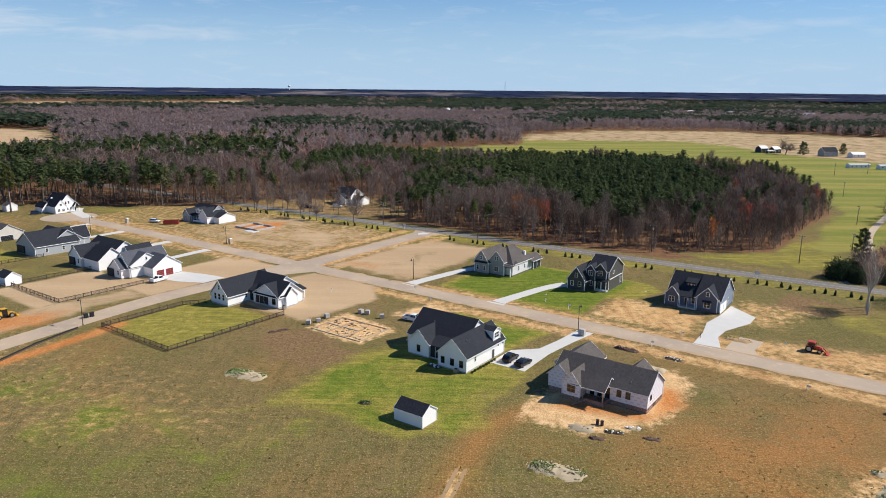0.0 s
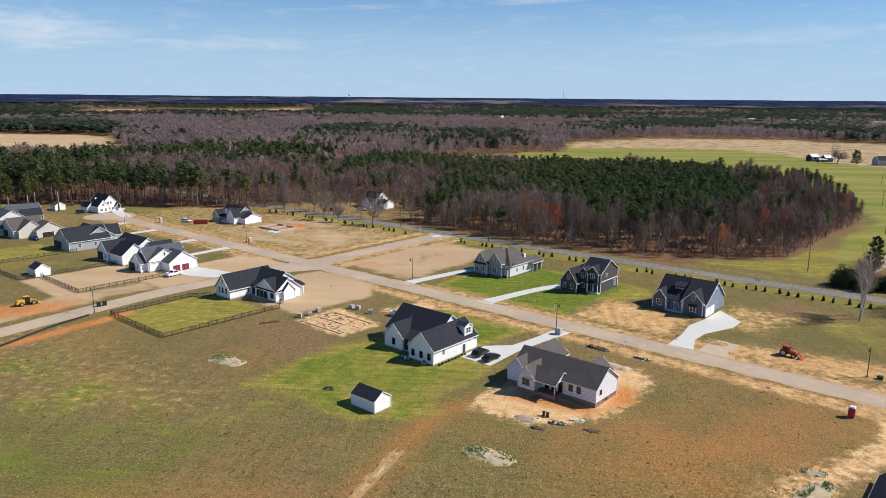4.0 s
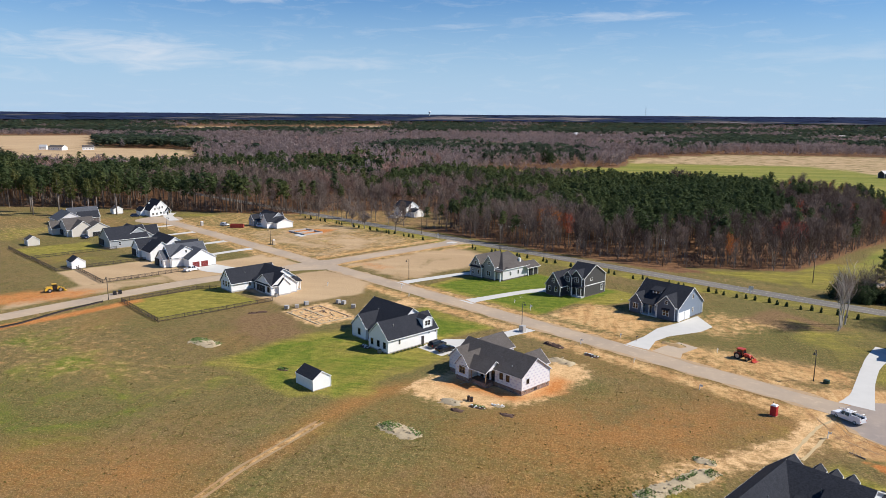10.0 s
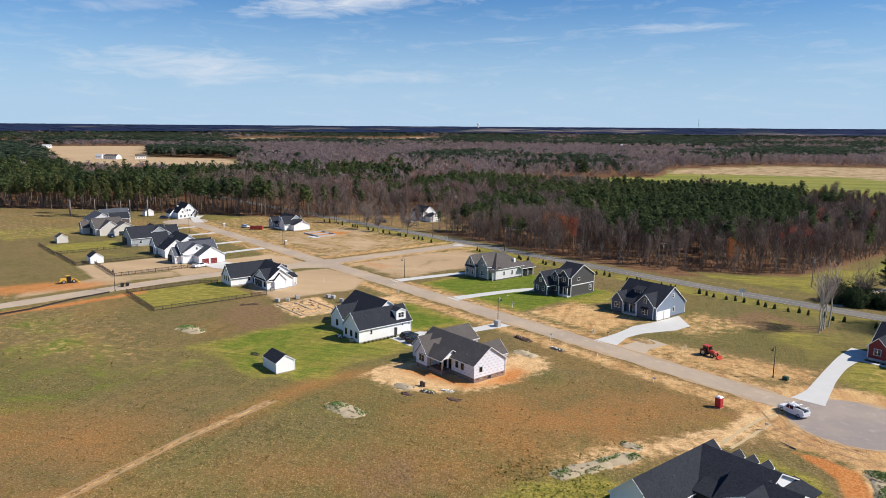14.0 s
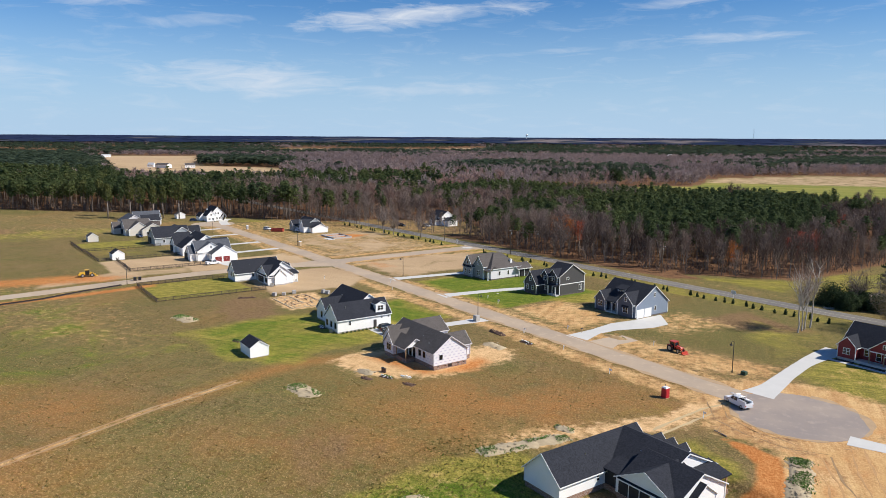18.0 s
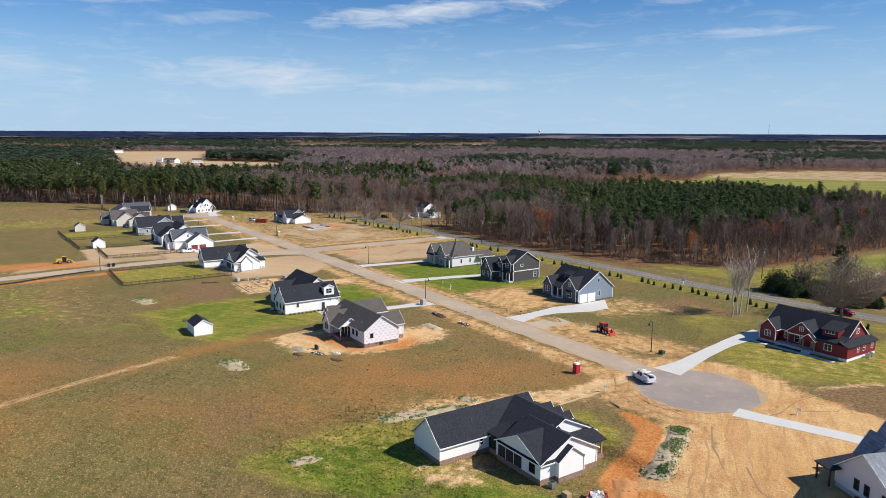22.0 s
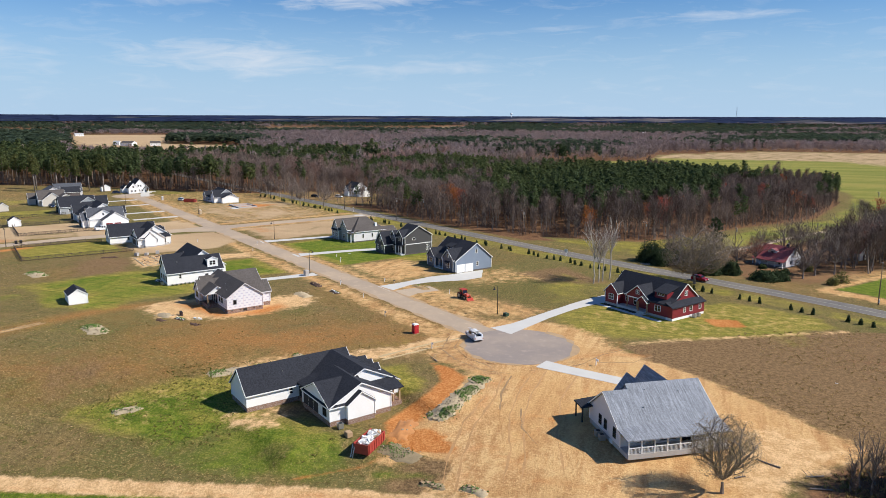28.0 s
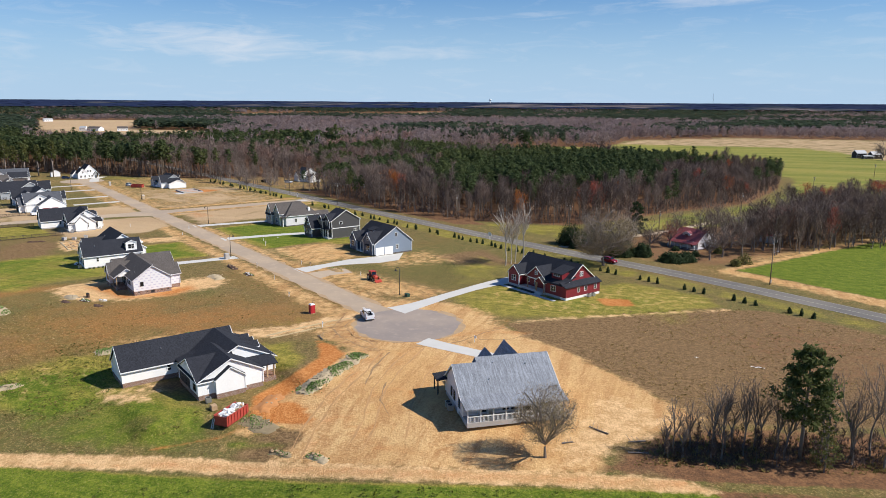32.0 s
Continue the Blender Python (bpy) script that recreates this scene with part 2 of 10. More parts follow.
def housewrap(name):
    """Pale violet building wrap with rows of printed marks and seams."""
    m, N, L, b = mat(name)
    co = N.new("ShaderNodeTexCoord").outputs["Object"]
    sep = N.new("ShaderNodeSeparateXYZ")
    L.new(co, sep.inputs[0])
    a = mathn(N, L, "ADD", sep.outputs["X"], sep.outputs["Y"])
    row = mathn(N, L, "FLOOR", mathn(N, L, "DIVIDE", sep.outputs["Z"], 0.62))
    fu = mathn(N, L, "FRACT", mathn(N, L, "ADD", mathn(N, L, "DIVIDE", a, 1.2), mathn(N, L, "MULTIPLY", row, 0.5)))
    fv = mathn(N, L, "FRACT", mathn(N, L, "DIVIDE", sep.outputs["Z"], 0.62))
    du = mathn(N, L, "LESS_THAN", mathn(N, L, "ABSOLUTE", mathn(N, L, "SUBTRACT", fu, 0.5)), 0.24)
    dv = mathn(N, L, "LESS_THAN", mathn(N, L, "ABSOLUTE", mathn(N, L, "SUBTRACT", fv, 0.5)), 0.2)
    mark = mathn(N, L, "MULTIPLY", mathn(N, L, "MULTIPLY", du, dv), 0.75)
    n1 = noise_node(N, L, co, 0.9)
    basec = mixn(N, L, n1, (0.76, 0.755, 0.77), (0.69, 0.685, 0.71))
    c = mixn(N, L, mark, basec, (0.5, 0.47, 0.6))
    seam = mathn(N, L, "LESS_THAN", mathn(N, L, "FRACT", mathn(N, L, "DIVIDE", a, 2.7)), 0.03)
    c = mixn(N, L, mathn(N, L, "MULTIPLY", seam, 0.3), c, (0.62, 0.36, 0.36))
    L.new(c, b.inputs["Base Color"])
    b.inputs["Roughness"].default_value = 0.5
    return m


def asphalt(name, col, warm, crack=0.15):
    m, N, L, b = mat(name)
    co = N.new("ShaderNodeTexCoord").outputs["Object"]
    n1, n2, n3 = noise_node(N, L, co, 0.06, 4), noise_node(N, L, co, 0.5, 5, 0.65), noise_node(N, L, co, 14.0, 2)
    c = mixn(N, L, smooth(N, L, n1, 0.35, 0.7), col, warm)
    c = mixn(N, L, mathn(N, L, "MULTIPLY", smooth(N, L, n2, 0.5, 0.75), 0.45), c, tuple(v * 1.3 for v in warm))
    c = mixn(N, L, mathn(N, L, "MULTIPLY", n3, crack), c, (0.03, 0.03, 0.03))
    L.new(c, b.inputs["Base Color"])
    b.inputs["Roughness"].default_value = 0.9
    bumpn(N, L, b, n3, 0.3, 0.01)
    return m


M_WHITE = siding("white_lap_siding", (0.86, 0.85, 0.835))
M_GREYSIDE = siding("grey_siding", (0.36, 0.38, 0.4))
# paler blue than the boards below: sunlight on the wall put into its colour
M_BLUESUNLIT = siding("sunlit_blue_siding", (0.2, 0.25, 0.325))
M_BLUEDARK = siding("dark_blue_board", (0.08, 0.095, 0.13), 0.4, True)
M_CHAR = siding("charcoal_siding", (0.068, 0.066, 0.066))
M_CHARDARK = siding("charcoal_board", (0.045, 0.046, 0.054), 0.4, True)
M_TANSHAKE = siding("grey_shake", (0.3, 0.3, 0.29), 0.16)
M_CREAM = siding("cream_siding", (0.62, 0.57, 0.5))
M_RED = siding("barn_red_siding", (0.19, 0.013, 0.02))
M_LILAC = siding("pale_siding", (0.68, 0.66, 0.68))
M_WRAP = housewrap("violet_house_wrap")
M_ROOF = shingle("charcoal_shingles", (0.029, 0.031, 0.039), 0.55)
M_ROOFBROWN = shingle("brown_grey_shingles", (0.1, 0.088, 0.082), 0.5)
M_ROOFGREY = shingle("pale_grey_shingles", (0.24, 0.255, 0.285), 0.3, 1.6)
M_ROOFRED = plain("rusty_red_metal_roof", (0.24, 0.06, 0.06), 0.5, 0.0, 0.3, 0.6, 6.0)
M_TRIM = plain("white_trim_paint", (0.82, 0.82, 0.81), 0.5, var=0.05)
M_DARKTRIM = plain("black_trim_paint", (0.025, 0.025, 0.028), 0.4, var=0.1)
M_BRICK = brick("brown_brick", (0.26, 0.13, 0.08))
M_BRICKDK = brick("dark_brick", (0.11, 0.08, 0.075), (0.2, 0.19, 0.18))
M_BLOCK = plain("grey_concrete_block", (0.42, 0.4, 0.38), 0.9, var=0.25, scale=1.5)
M_CONC = plain("pale_concrete", (0.56, 0.54, 0.5), 0.85, var=0.14, scale=0.35, fine=6.0)
M_GLASS, _N, _L, _b = mat("dark_window_glass")
_b.inputs["Base Color"].default_value, _b.inputs["Roughness"].default_value = (0.012, 0.014, 0.017, 1), 0.06
_b.inputs["Specular IOR Level"].default_value = 0.6
M_SCREEN = plain("porch_screen", (0.018, 0.018, 0.02), 0.7, var=0.2)
M_DOOR = plain("dark_door_paint", (0.05, 0.045, 0.045), 0.4)
M_REDDOOR = plain("maroon_door_paint", (0.2, 0.025, 0.022), 0.45)
M_WOOD = plain("raw_timber", (0.42, 0.28, 0.16), 0.8, var=0.3, scale=3.0)
M_FENCE = plain("dark_fence_timber", (0.06, 0.045, 0.035), 0.8, var=0.35, scale=1.0)
M_POLE = plain("utility_pole_timber", (0.16, 0.12, 0.09), 0.9, var=0.3)
M_BLACK = plain("black_metal", (0.02, 0.02, 0.022), 0.45, 0.3, var=0.2)
M_STEEL = plain("galvanised_steel", (0.45, 0.46, 0.47), 0.4, 0.8, var=0.15)
M_RUBBER = plain("tyre_rubber", (0.02, 0.02, 0.02), 0.85, var=0.2)
M_STREET = asphalt("worn_street_asphalt", (0.4, 0.31, 0.225), (0.5, 0.375, 0.255))
M_CIRCLE = asphalt("turning_circle_asphalt", (0.285, 0.235, 0.205), (0.39, 0.31, 0.245))
M_HWY = asphalt("highway_asphalt", (0.145, 0.132, 0.12), (0.2, 0.178, 0.152))
M_GRAVEL = asphalt("gravel_track", (0.48, 0.38, 0.28), (0.54, 0.41, 0.28), 0.25)
M_RUT = asphalt("worn_rut_soil", (0.36, 0.25, 0.125), (0.42, 0.23, 0.1), 0.2)
M_DIRT = plain("tan_road_dirt", (0.42, 0.285, 0.16), 0.95, var=0.4, scale=0.5, fine=5.0, bump=0.3)
M_LINE = plain("road_paint", (0.5, 0.47, 0.36), 0.7, var=0.3, scale=0.5)
M_YELLOW = plain("yellow_machine_paint", (0.62, 0.36, 0.03), 0.45, var=0.3, scale=2.0)
M_ORANGE = plain("orange_red_machine_paint", (0.44, 0.045, 0.02), 0.4, var=0.2)
M_REDPL = plain("red_plastic", (0.45, 0.02, 0.03), 0.45, var=0.15)
M_REDSTEEL = plain("weathered_red_steel", (0.36, 0.05, 0.035), 0.6, var=0.35, scale=1.5)
M_CARWHITE = plain("white_car_paint", (0.75, 0.76, 0.78), 0.25, var=0.04)
M_CARBLACK = plain("black_car_paint", (0.015, 0.017, 0.022), 0.18, var=0.1)
M_CARRED = plain("dark_red_car_paint", (0.25, 0.012, 0.02), 0.22, var=0.1)
M_CARBLUE = plain("dark_blue_car_paint", (0.02, 0.04, 0.09), 0.25, var=0.1)
M_LAMPRED = plain("red_tail_lamp", (0.4, 0.01, 0.01), 0.2)
M_LAMPCLEAR = plain("clear_headlamp", (0.7, 0.7, 0.72), 0.15)
M_SANDPILE = plain("pale_spoil", (0.43, 0.34, 0.215), 0.95, var=0.5, scale=0.7, fine=5.0, bump=0.6)
M_STONE = plain("grey_rubble", (0.36, 0.29, 0.19), 0.95, var=0.4, scale=1.0, fine=6.0, bump=0.6)
M_WEED = plain("weed_green", (0.13, 0.215, 0.045), 0.8, var=0.5, scale=1.5)
M_GREENPL = plain("dark_green_plastic", (0.02, 0.06, 0.035), 0.5)
M_DARKROLL = plain("black_silt_fabric", (0.018, 0.017, 0.016), 0.9, var=0.3)
M_RUSTDARK = plain("rusty_dark_debris", (0.09, 0.05, 0.035), 0.9, var=0.5, scale=2.0)
M_PLASTICWHITE = plain("white_wrap", (0.75, 0.74, 0.72), 0.6, var=0.2)
M_MULCH = plain("dark_mulch", (0.045, 0.035, 0.03), 0.95, var=0.4, scale=3.0)


# ---- building helpers ----
class Geo:
    """Gathers corners and faces of one mesh."""

    def __init__(self):
        self.v, self.f = [], []

    def add(self, vs, fs):
        k = len(self.v)
        self.v += [tuple(p) for p in vs]
        self.f += [tuple(k + i for i in f) for f in fs]
        return self

    def box(self, x0, x1, y0, y1, z0, z1):
        return self.add([(x0, y0, z0), (x1, y0, z0), (x1, y1, z0), (x0, y1, z0), (x0, y0, z1), (x1, y0, z1), (x1, y1, z1), (x0, y1, z1)],
                        [(3, 2, 1, 0), (4, 5, 6, 7), (0, 1, 5, 4), (1, 2, 6, 5), (2, 3, 7, 6), (3, 0, 4, 7)])

    def slab(self, pts, d):
        """A plate: its upper outline, counter-clockwise from above, and its depth downwards."""
        n = len(pts)
        low = [(p[0], p[1], p[2] - d) for p in pts]
        return self.add(list(pts) + low, [tuple(range(n)), tuple(range(2 * n - 1, n - 1, -1))] + [(i, i + n, (i + 1) % n + n, (i + 1) % n) for i in range(n)])

    def tube(self, a, b, r0, r1, k=6, cap=True):
        a, b = Vector(a), Vector(b)
        d = (b - a).normalized()
        e = d.orthogonal().normalized()
        g = d.cross(e)
        vs = []
        for c, r in ((a, r0), (b, r1)):
            for i in range(k):
                t = 2 * math.pi * i / k
                vs.append(c + (e * math.cos(t) + g * math.sin(t)) * r)
        fs = [(i, (i + 1) % k, (i + 1) % k + k, i + k) for i in range(k)]
        if cap:
            fs += [tuple(range(k - 1, -1, -1)), tuple(range(k, 2 * k))]
        return self.add(vs, fs)

    def beam(self, a, b, w, h):
        """A straight bar of rectangular section between two points."""
        a, b = Vector(a), Vector(b)
        d = (b - a).normalized()
        up = Vector((0, 0, 1)) if abs(d.z) < 0.95 else Vector((0, 1, 0))
        e = d.cross(up).normalized() * (w / 2)
        g = e.cross(d).normalized() * (h / 2)
        vs = [c + x * e + y * g for c in (a, b) for x, y in ((-1, -1), (1, -1), (1, 1), (-1, 1))]
        return self.add(vs, [(3, 2, 1, 0), (4, 5, 6, 7), (0, 1, 5, 4), (1, 2, 6, 5), (2, 3, 7, 6), (3, 0, 4, 7)])

    def mesh(self, name, m, smooth_shade=False):
        me = bpy.data.meshes.new(name)
        me.from_pydata(self.v, [], self.f)
        bm = bmesh.new()
        bm.from_mesh(me)
        bmesh.ops.recalc_face_normals(bm, faces=bm.faces)
        bm.to_mesh(me)
        bm.free()
        me.materials.append(m)
        if smooth_shade:
            me.shade_smooth()
        return me


def part(name, geo, m, parent=None, label="", at=None, smooth_shade=False):
    me = geo if isinstance(geo, bpy.types.Mesh) else geo.mesh(name, m, smooth_shade)
    ob = new(name, me)
    if parent is not None:
        ob.parent = parent
    if at is not None:
        ob.matrix_basis = at
    if label:
        ob["label"] = label
    return ob


def settle(x, y):
    """The near land slopes down towards the farm track, with a level pad round the new white house: a plan point's place on it."""
    x, y = np.asarray(x, float), np.asarray(y, float)
    d = 89.0 - y
    f = 0.143 * np.clip(0.5 * (d + np.sqrt(d * d + 30.0)), 0, 62)
    f = np.where(y > 112, 0.0, np.where(y > 100, f * (112 - y) / 12, f))
    f = f * (1 - 0.6 * np.clip((x - 110) / 22, 0, 1)) * np.clip((x + 5) / 55, 0, 1)
    s, n = CS * x + SN * y, -SN * x + CS * y
    w = np.clip(np.minimum(np.minimum(s - 8, 40 - s), np.minimum(n - 103, 133 - n)) / 4.0, 0, 1)
    f = f * (1 - w) + 1.9 * w
    return x + (x - 148.0) * f / 48.0, y + (y + 11.0) * f / 48.0, -f


def thing(name, label, category, s, n, turn=0.0, z=0.0, group="", kind="", world=False, level=False):
    """An Empty at a thing's base; turn in degrees from the street frame."""
    ob = new(name)
    ob.empty_display_size = 0.5
    x, y, _ = (s, n, 0) if world else W(s, n)
    if y < 112 and not level:
        x, y, dz = [float(v) for v in settle(x, y)]
        z += dz
    ob.matrix_basis = pose(x, y, z, 0, 0, turn if world else ANG + turn)
    return tagged(ob, label, category, group, kind)


# ---- ground: one sheet to the horizon, its covers as soft-edged areas ----
def spread(lo, hi, step, out_lo, out_hi, grow):
    mid = list(np.arange(lo, hi + 0.01, step))
    left, right, d, x = [], [], step, lo
    while x > out_lo:
        d *= grow
        x -= d
        left.append(max(x, out_lo))
    d, x = step, hi
    while x < out_hi:
        d *= grow
        x += d
        right.append(min(x, out_hi))
    return np.array(left[::-1] + mid + right)


def rise(r):
    t = np.clip((r - 2300.0) / 2600.0, 0, 1)
    return 45.0 * t * t * (3 - 2 * t)


GX = spread(-330, 260, 1.5, -4900, 4900, 1.09)
GY = spread(30, 380, 1.25, -900, 4990, 1.085)
PX, PY = [a.ravel() for a in np.meshgrid(GX, GY)]


def signed(poly):
    """Signed distance to a closed outline, positive inside."""
    p = np.array(poly, float)
    d2 = np.full(PX.shape, 1e12)
    inside = np.zeros(PX.shape, bool)
    for (x0, y0), (x1, y1) in zip(p, np.roll(p, -1, 0)):
        ex, ey = x1 - x0, y1 - y0
        t = np.clip(((PX - x0) * ex + (PY - y0) * ey) / (ex * ex + ey * ey + 1e-9), 0, 1)
        d2 = np.minimum(d2, (PX - x0 - t * ex) ** 2 + (PY - y0 - t * ey) ** 2)
        if y1 != y0:
            inside ^= ((y0 > PY) != (y1 > PY)) & (PX < ex * (PY - y0) / (y1 - y0) + x0)
    return np.where(inside, 1, -1) * np.sqrt(d2)


def line_near(pts, half):
    d2 = np.full(PX.shape, 1e12)
    for (x0, y0), (x1, y1) in zip(pts, pts[1:]):
        ex, ey = x1 - x0, y1 - y0
        t = np.clip(((PX - x0) * ex + (PY - y0) * ey) / (ex * ex + ey * ey + 1e-9), 0, 1)
        d2 = np.minimum(d2, (PX - x0 - t * ex) ** 2 + (PY - y0 - t * ey) ** 2)
    return half - np.sqrt(d2)


def cover(sd, soft, amount=1.0):
    return amount * np.clip(0.5 + sd / (2 * soft), 0, 1)


def box_sn(s0, s1, n0, n1):
    return [W(s, n)[:2] for s, n in ((s0, n0), (s1, n0), (s1, n1), (s0, n1))]


def sn(*pts):
    return [W(s, n)[:2] for s, n in pts]


COVERS = {k: np.zeros(PX.shape) for k in ("lawn", "straw", "clay", "sand", "soil", "field", "tan", "litter", "green", "rust")}


def lay(kind, sd, soft=2.0, amount=1.0):
    COVERS[kind] = np.maximum(COVERS[kind], cover(sd, soft, amount))


def lift(kind, sd, soft=2.0, keep=0.0):
    """Clears a cover where another lies."""
    COVERS[kind] *= 1 - cover(sd, soft, 1 - keep)


PLANTATION = [(-12, 318), (36, 281), (80, 261), (127, 264), (143, 283), (168, 318), (200, 357), (222, 428), (233, 500), (222, 535), (55, 552), (-30, 575), (-94, 600), (-94, 375)]
WEST_WOOD = [(-94, 365), (-128, 360), (-188, 356), (-245, 360), (-315, 345), (-420, 330), (-640, 310), (-640, 570), (-500, 548), (-350, 540), (-270, 575), (-205, 700), (-94, 700)]
EAST_GREEN = [(143, 262), (170, 268), (215, 318), (300, 450), (395, 600), (350, 697), (334, 812), (304, 874), (212, 878), (97, 874), (95, 820), (1, 756), (-60, 712), (-60, 600), (60, 560), (222, 548), (240, 500), (228, 425), (205, 355), (172, 316)]
TAN_FIELD = [(97, 864), (212, 866), (300, 862), (325, 805), (335, 695), (395, 605), (700, 720), (640, 980), (440, 1135), (286, 1128), (210, 1100), (101, 975)]
LEFT_FIELD = [(-560, 640), (-480, 590), (-352, 600), (-330, 680), (-390, 744), (-470, 860), (-535, 975), (-616, 1035), (-745, 1025), (-900, 960), (-780, 850)]
FAR_BUILDINGS = ((-740, 930, 24, 12), (-770, 936, 10, 8), (-703, 950, 16, 8), (-1280, 1347, 20, 10), (-160, 1885, 19, 10), (-145, 1900, 11, 8), (218, 2059, 17, 10), (249, 2037, 14, 10), (276, 2030, 19, 10), (380, 2146, 24, 13), (399, 2088, 17, 10), (490, 2074, 17, 10), (539, 2059, 17, 10), (348, 2132, 17, 10), (928, 1914, 41, 20), (986, 1928, 29, 15), (1116, 2059, 31, 15), (812, 2030, 17, 10), (1189, 1958, 22, 11), (725, 2102, 17, 10), (624, 2001, 14, 9), (14, 2102, 17, 10), (87, 2001, 14, 9))
LEFT_FIELD_FAR = [(-860, 930), (-740, 1020), (-950, 1280), (-1190, 1580), (-1430, 1420), (-1250, 1280)]
CLEARING = [(-112, 350), (-98, 380), (-40, 392), (-24, 366), (-12, 338), (-40, 330)]

# lawns
lay("lawn", signed(sn((-103, 84), (-90, 86), (-70, 90), (-62, 100), (-66, 112), (-68, 131), (-100, 131), (-106, 112))), 4.5, 0.76)
lay("lawn", signed(sn((-104, 128), (-78, 136), (-75, 154), (-104, 154))), 2.0, 0.85)
lay("lawn", signed(box_sn(-168.5, -141.5, 89.5, 119.5)), 1.0, 0.95)
lay("lawn", signed(box_sn(-124, -76, 171.5, 214)), 2.0)
lay("lawn", signed(sn((-76, 190), (-69, 196), (-66, 207), (-72, 214), (-80, 214), (-80, 185))), 2.0)
lay("lawn", signed(box_sn(-285, -257, 85, 114)), 2.0, 0.7)
lay("lawn", signed(box_sn(-257, -228, 87, 116)), 2.0, 0.3)
lay("lawn", signed(sn((5, 185), (20, 180), (42, 197), (64, 216), (70, 220), (54, 224), (30, 229), (-4, 226), (2, 208))), 4.0, 0.68)
lay("lawn", signed(sn((-20, 205), (-8, 185), (2, 188), (3, 226), (-30, 224))), 5.0, 0.4)
lay("lawn", signed(sn((-300, 224), (-120, 229), (-20, 234), (80, 243), (80, 250), (-10, 246), (-120, 240), (-300, 235))), 2.0, 0.55)
lay("lawn", signed([(50, 66), (66, 62), (76, 68), (80, 76), (74, 86), (66, 92), (56, 84)]), 4.0, 0.85)
lay("lawn", signed([(78, 66), (94, 66), (98, 72), (88, 79), (80, 74)]), 3.0, 0.6)
lay("lawn", signed([(-400, -300), (-400, 10), (30, 35), (78, 49.5), (116, 58), (153, 68), (190, 79), (400, 130), (400, -300)]), 0.8, 0.95)
lay("lawn", signed([(82, 257), (104, 248), (127, 233), (150, 250), (160, 285), (140, 283), (126, 263)]), 3.0, 0.6)
lay("lawn", signed([(-175, 350), (-150, 351), (-150, 340), (-180, 338)]), 2.0, 0.5)
lay("lawn", signed([(-70, 283), (-64, 288), (-58, 286), (-64, 281)]), 2.0, 0.9)
lay("straw", signed([(176, 199), (232, 272), (330, 314), (424, 200), (300, 106), (211, 173)]), 2.0, 0.7)
lay("lawn", signed([(158, 272), (180, 312), (205, 348), (215, 340), (190, 300), (172, 268)]), 3.0, 0.7)
lay("field", signed(EAST_GREEN), 5.0, 0.9)
lay("tan", signed(TAN_FIELD), 12.0, 0.56)
lay("field", signed(TAN_FIELD), 12.0, 0.4)
lay("tan", signed(LEFT_FIELD), 12.0, 0.75)
lay("field", signed([(-700, 590), (-350, 560), (-300, 600), (-400, 780), (-520, 880), (-800, 840)]), 40.0, 0.5)
lay("tan", signed(LEFT_FIELD_FAR), 20.0)
# straw along the street, round the cul-de-sac and on new lots
lay("straw", signed(box_sn(-158, 6, 153, 160)), 2.6, 0.62)
lay("straw", signed(box_sn(-128, 0, 167, 172)), 2.0, 0.6)
lay("straw", signed(box_sn(-330, -190, 152, 176)), 3.0, 0.5)
lay("tan", signed(sn((-168, 140), (-158, 124), (-132, 122), (-130, 150), (-140, 160), (-166, 160))), 2.5, 1.0)
lay("sand", signed(box_sn(-157, -133, 125, 160)), 3.0, 0.18)
lay("tan", signed(box_sn(-207, -184, 112, 156)), 2.5, 0.9)
lay("sand", signed(box_sn(-206, -185, 113, 160)), 3.0, 0.18)
lay("tan", signed(box_sn(-200, -182, 136, 159)), 2.5, 1.0)
lay("tan", signed(sn((-190, 60), (-182, 60), (-186, 96), (-184, 112), (-196, 112), (-200, 88))), 3.0, 0.7)
lay("tan", signed(box_sn(-226, -198, 86, 118)), 2.0, 0.95)
lay("sand", signed(box_sn(-225, -199, 87, 118)), 3.0, 0.18)
lay("straw", signed(box_sn(-182, -168, 165, 236)), 4.5, 0.7)
lay("straw", signed(box_sn(-75, -46, 172, 195)), 4.0, 0.65)
lay("straw", signed(sn((-45, 170), (-8, 170), (6, 178), (2, 190), (-20, 184), (-45, 178))), 4.0, 0.6)
lay("straw", signed(sn((-48, 186), (-28, 190), (-22, 214), (-44, 216))), 5.0, 0.5)
lay("straw", line_near([W(18.4, 165)[:2], W(18.41, 165)[:2]], 20), 4.0, 0.8)
lay("straw", signed([(100, 122), (106, 104), (103, 80), (106, 63), (118, 62), (153, 71), (172, 80), (171, 92), (158, 108), (146, 121), (132, 128), (118, 136)]), 4.0, 1.0)
lay("straw", signed(sn((38, 178), (78, 186), (80, 192), (50, 200), (36, 190))), 3.0, 0.6)
lay("straw", signed([(160, 222), (176, 210), (190, 214), (214, 240), (196, 236), (170, 226)]), 4.0, 0.5)
lay("straw", line_near([W(s, n)[:2] for s, n in ((-400, 247), (-190, 252), (-60, 256), (37, 264), (200, 267))], 3.5), 2.5, 0.3)
for _p in ([(112, 122), (116, 104), (111, 84), (107, 62)], [(115, 122), (119, 104), (114, 84), (110, 62)], [(121, 118), (124, 100), (119, 80), (116, 66)], [(104, 112), (109, 100), (112, 86), (120, 72), (140, 70)]):
    lay("clay", line_near(_p, 0.5), 1.0, 0.5)
lay("litter", line_near([(95, 124), (97, 115), (103, 109), (112, 106)], 0.8), 1.2, 0.6)
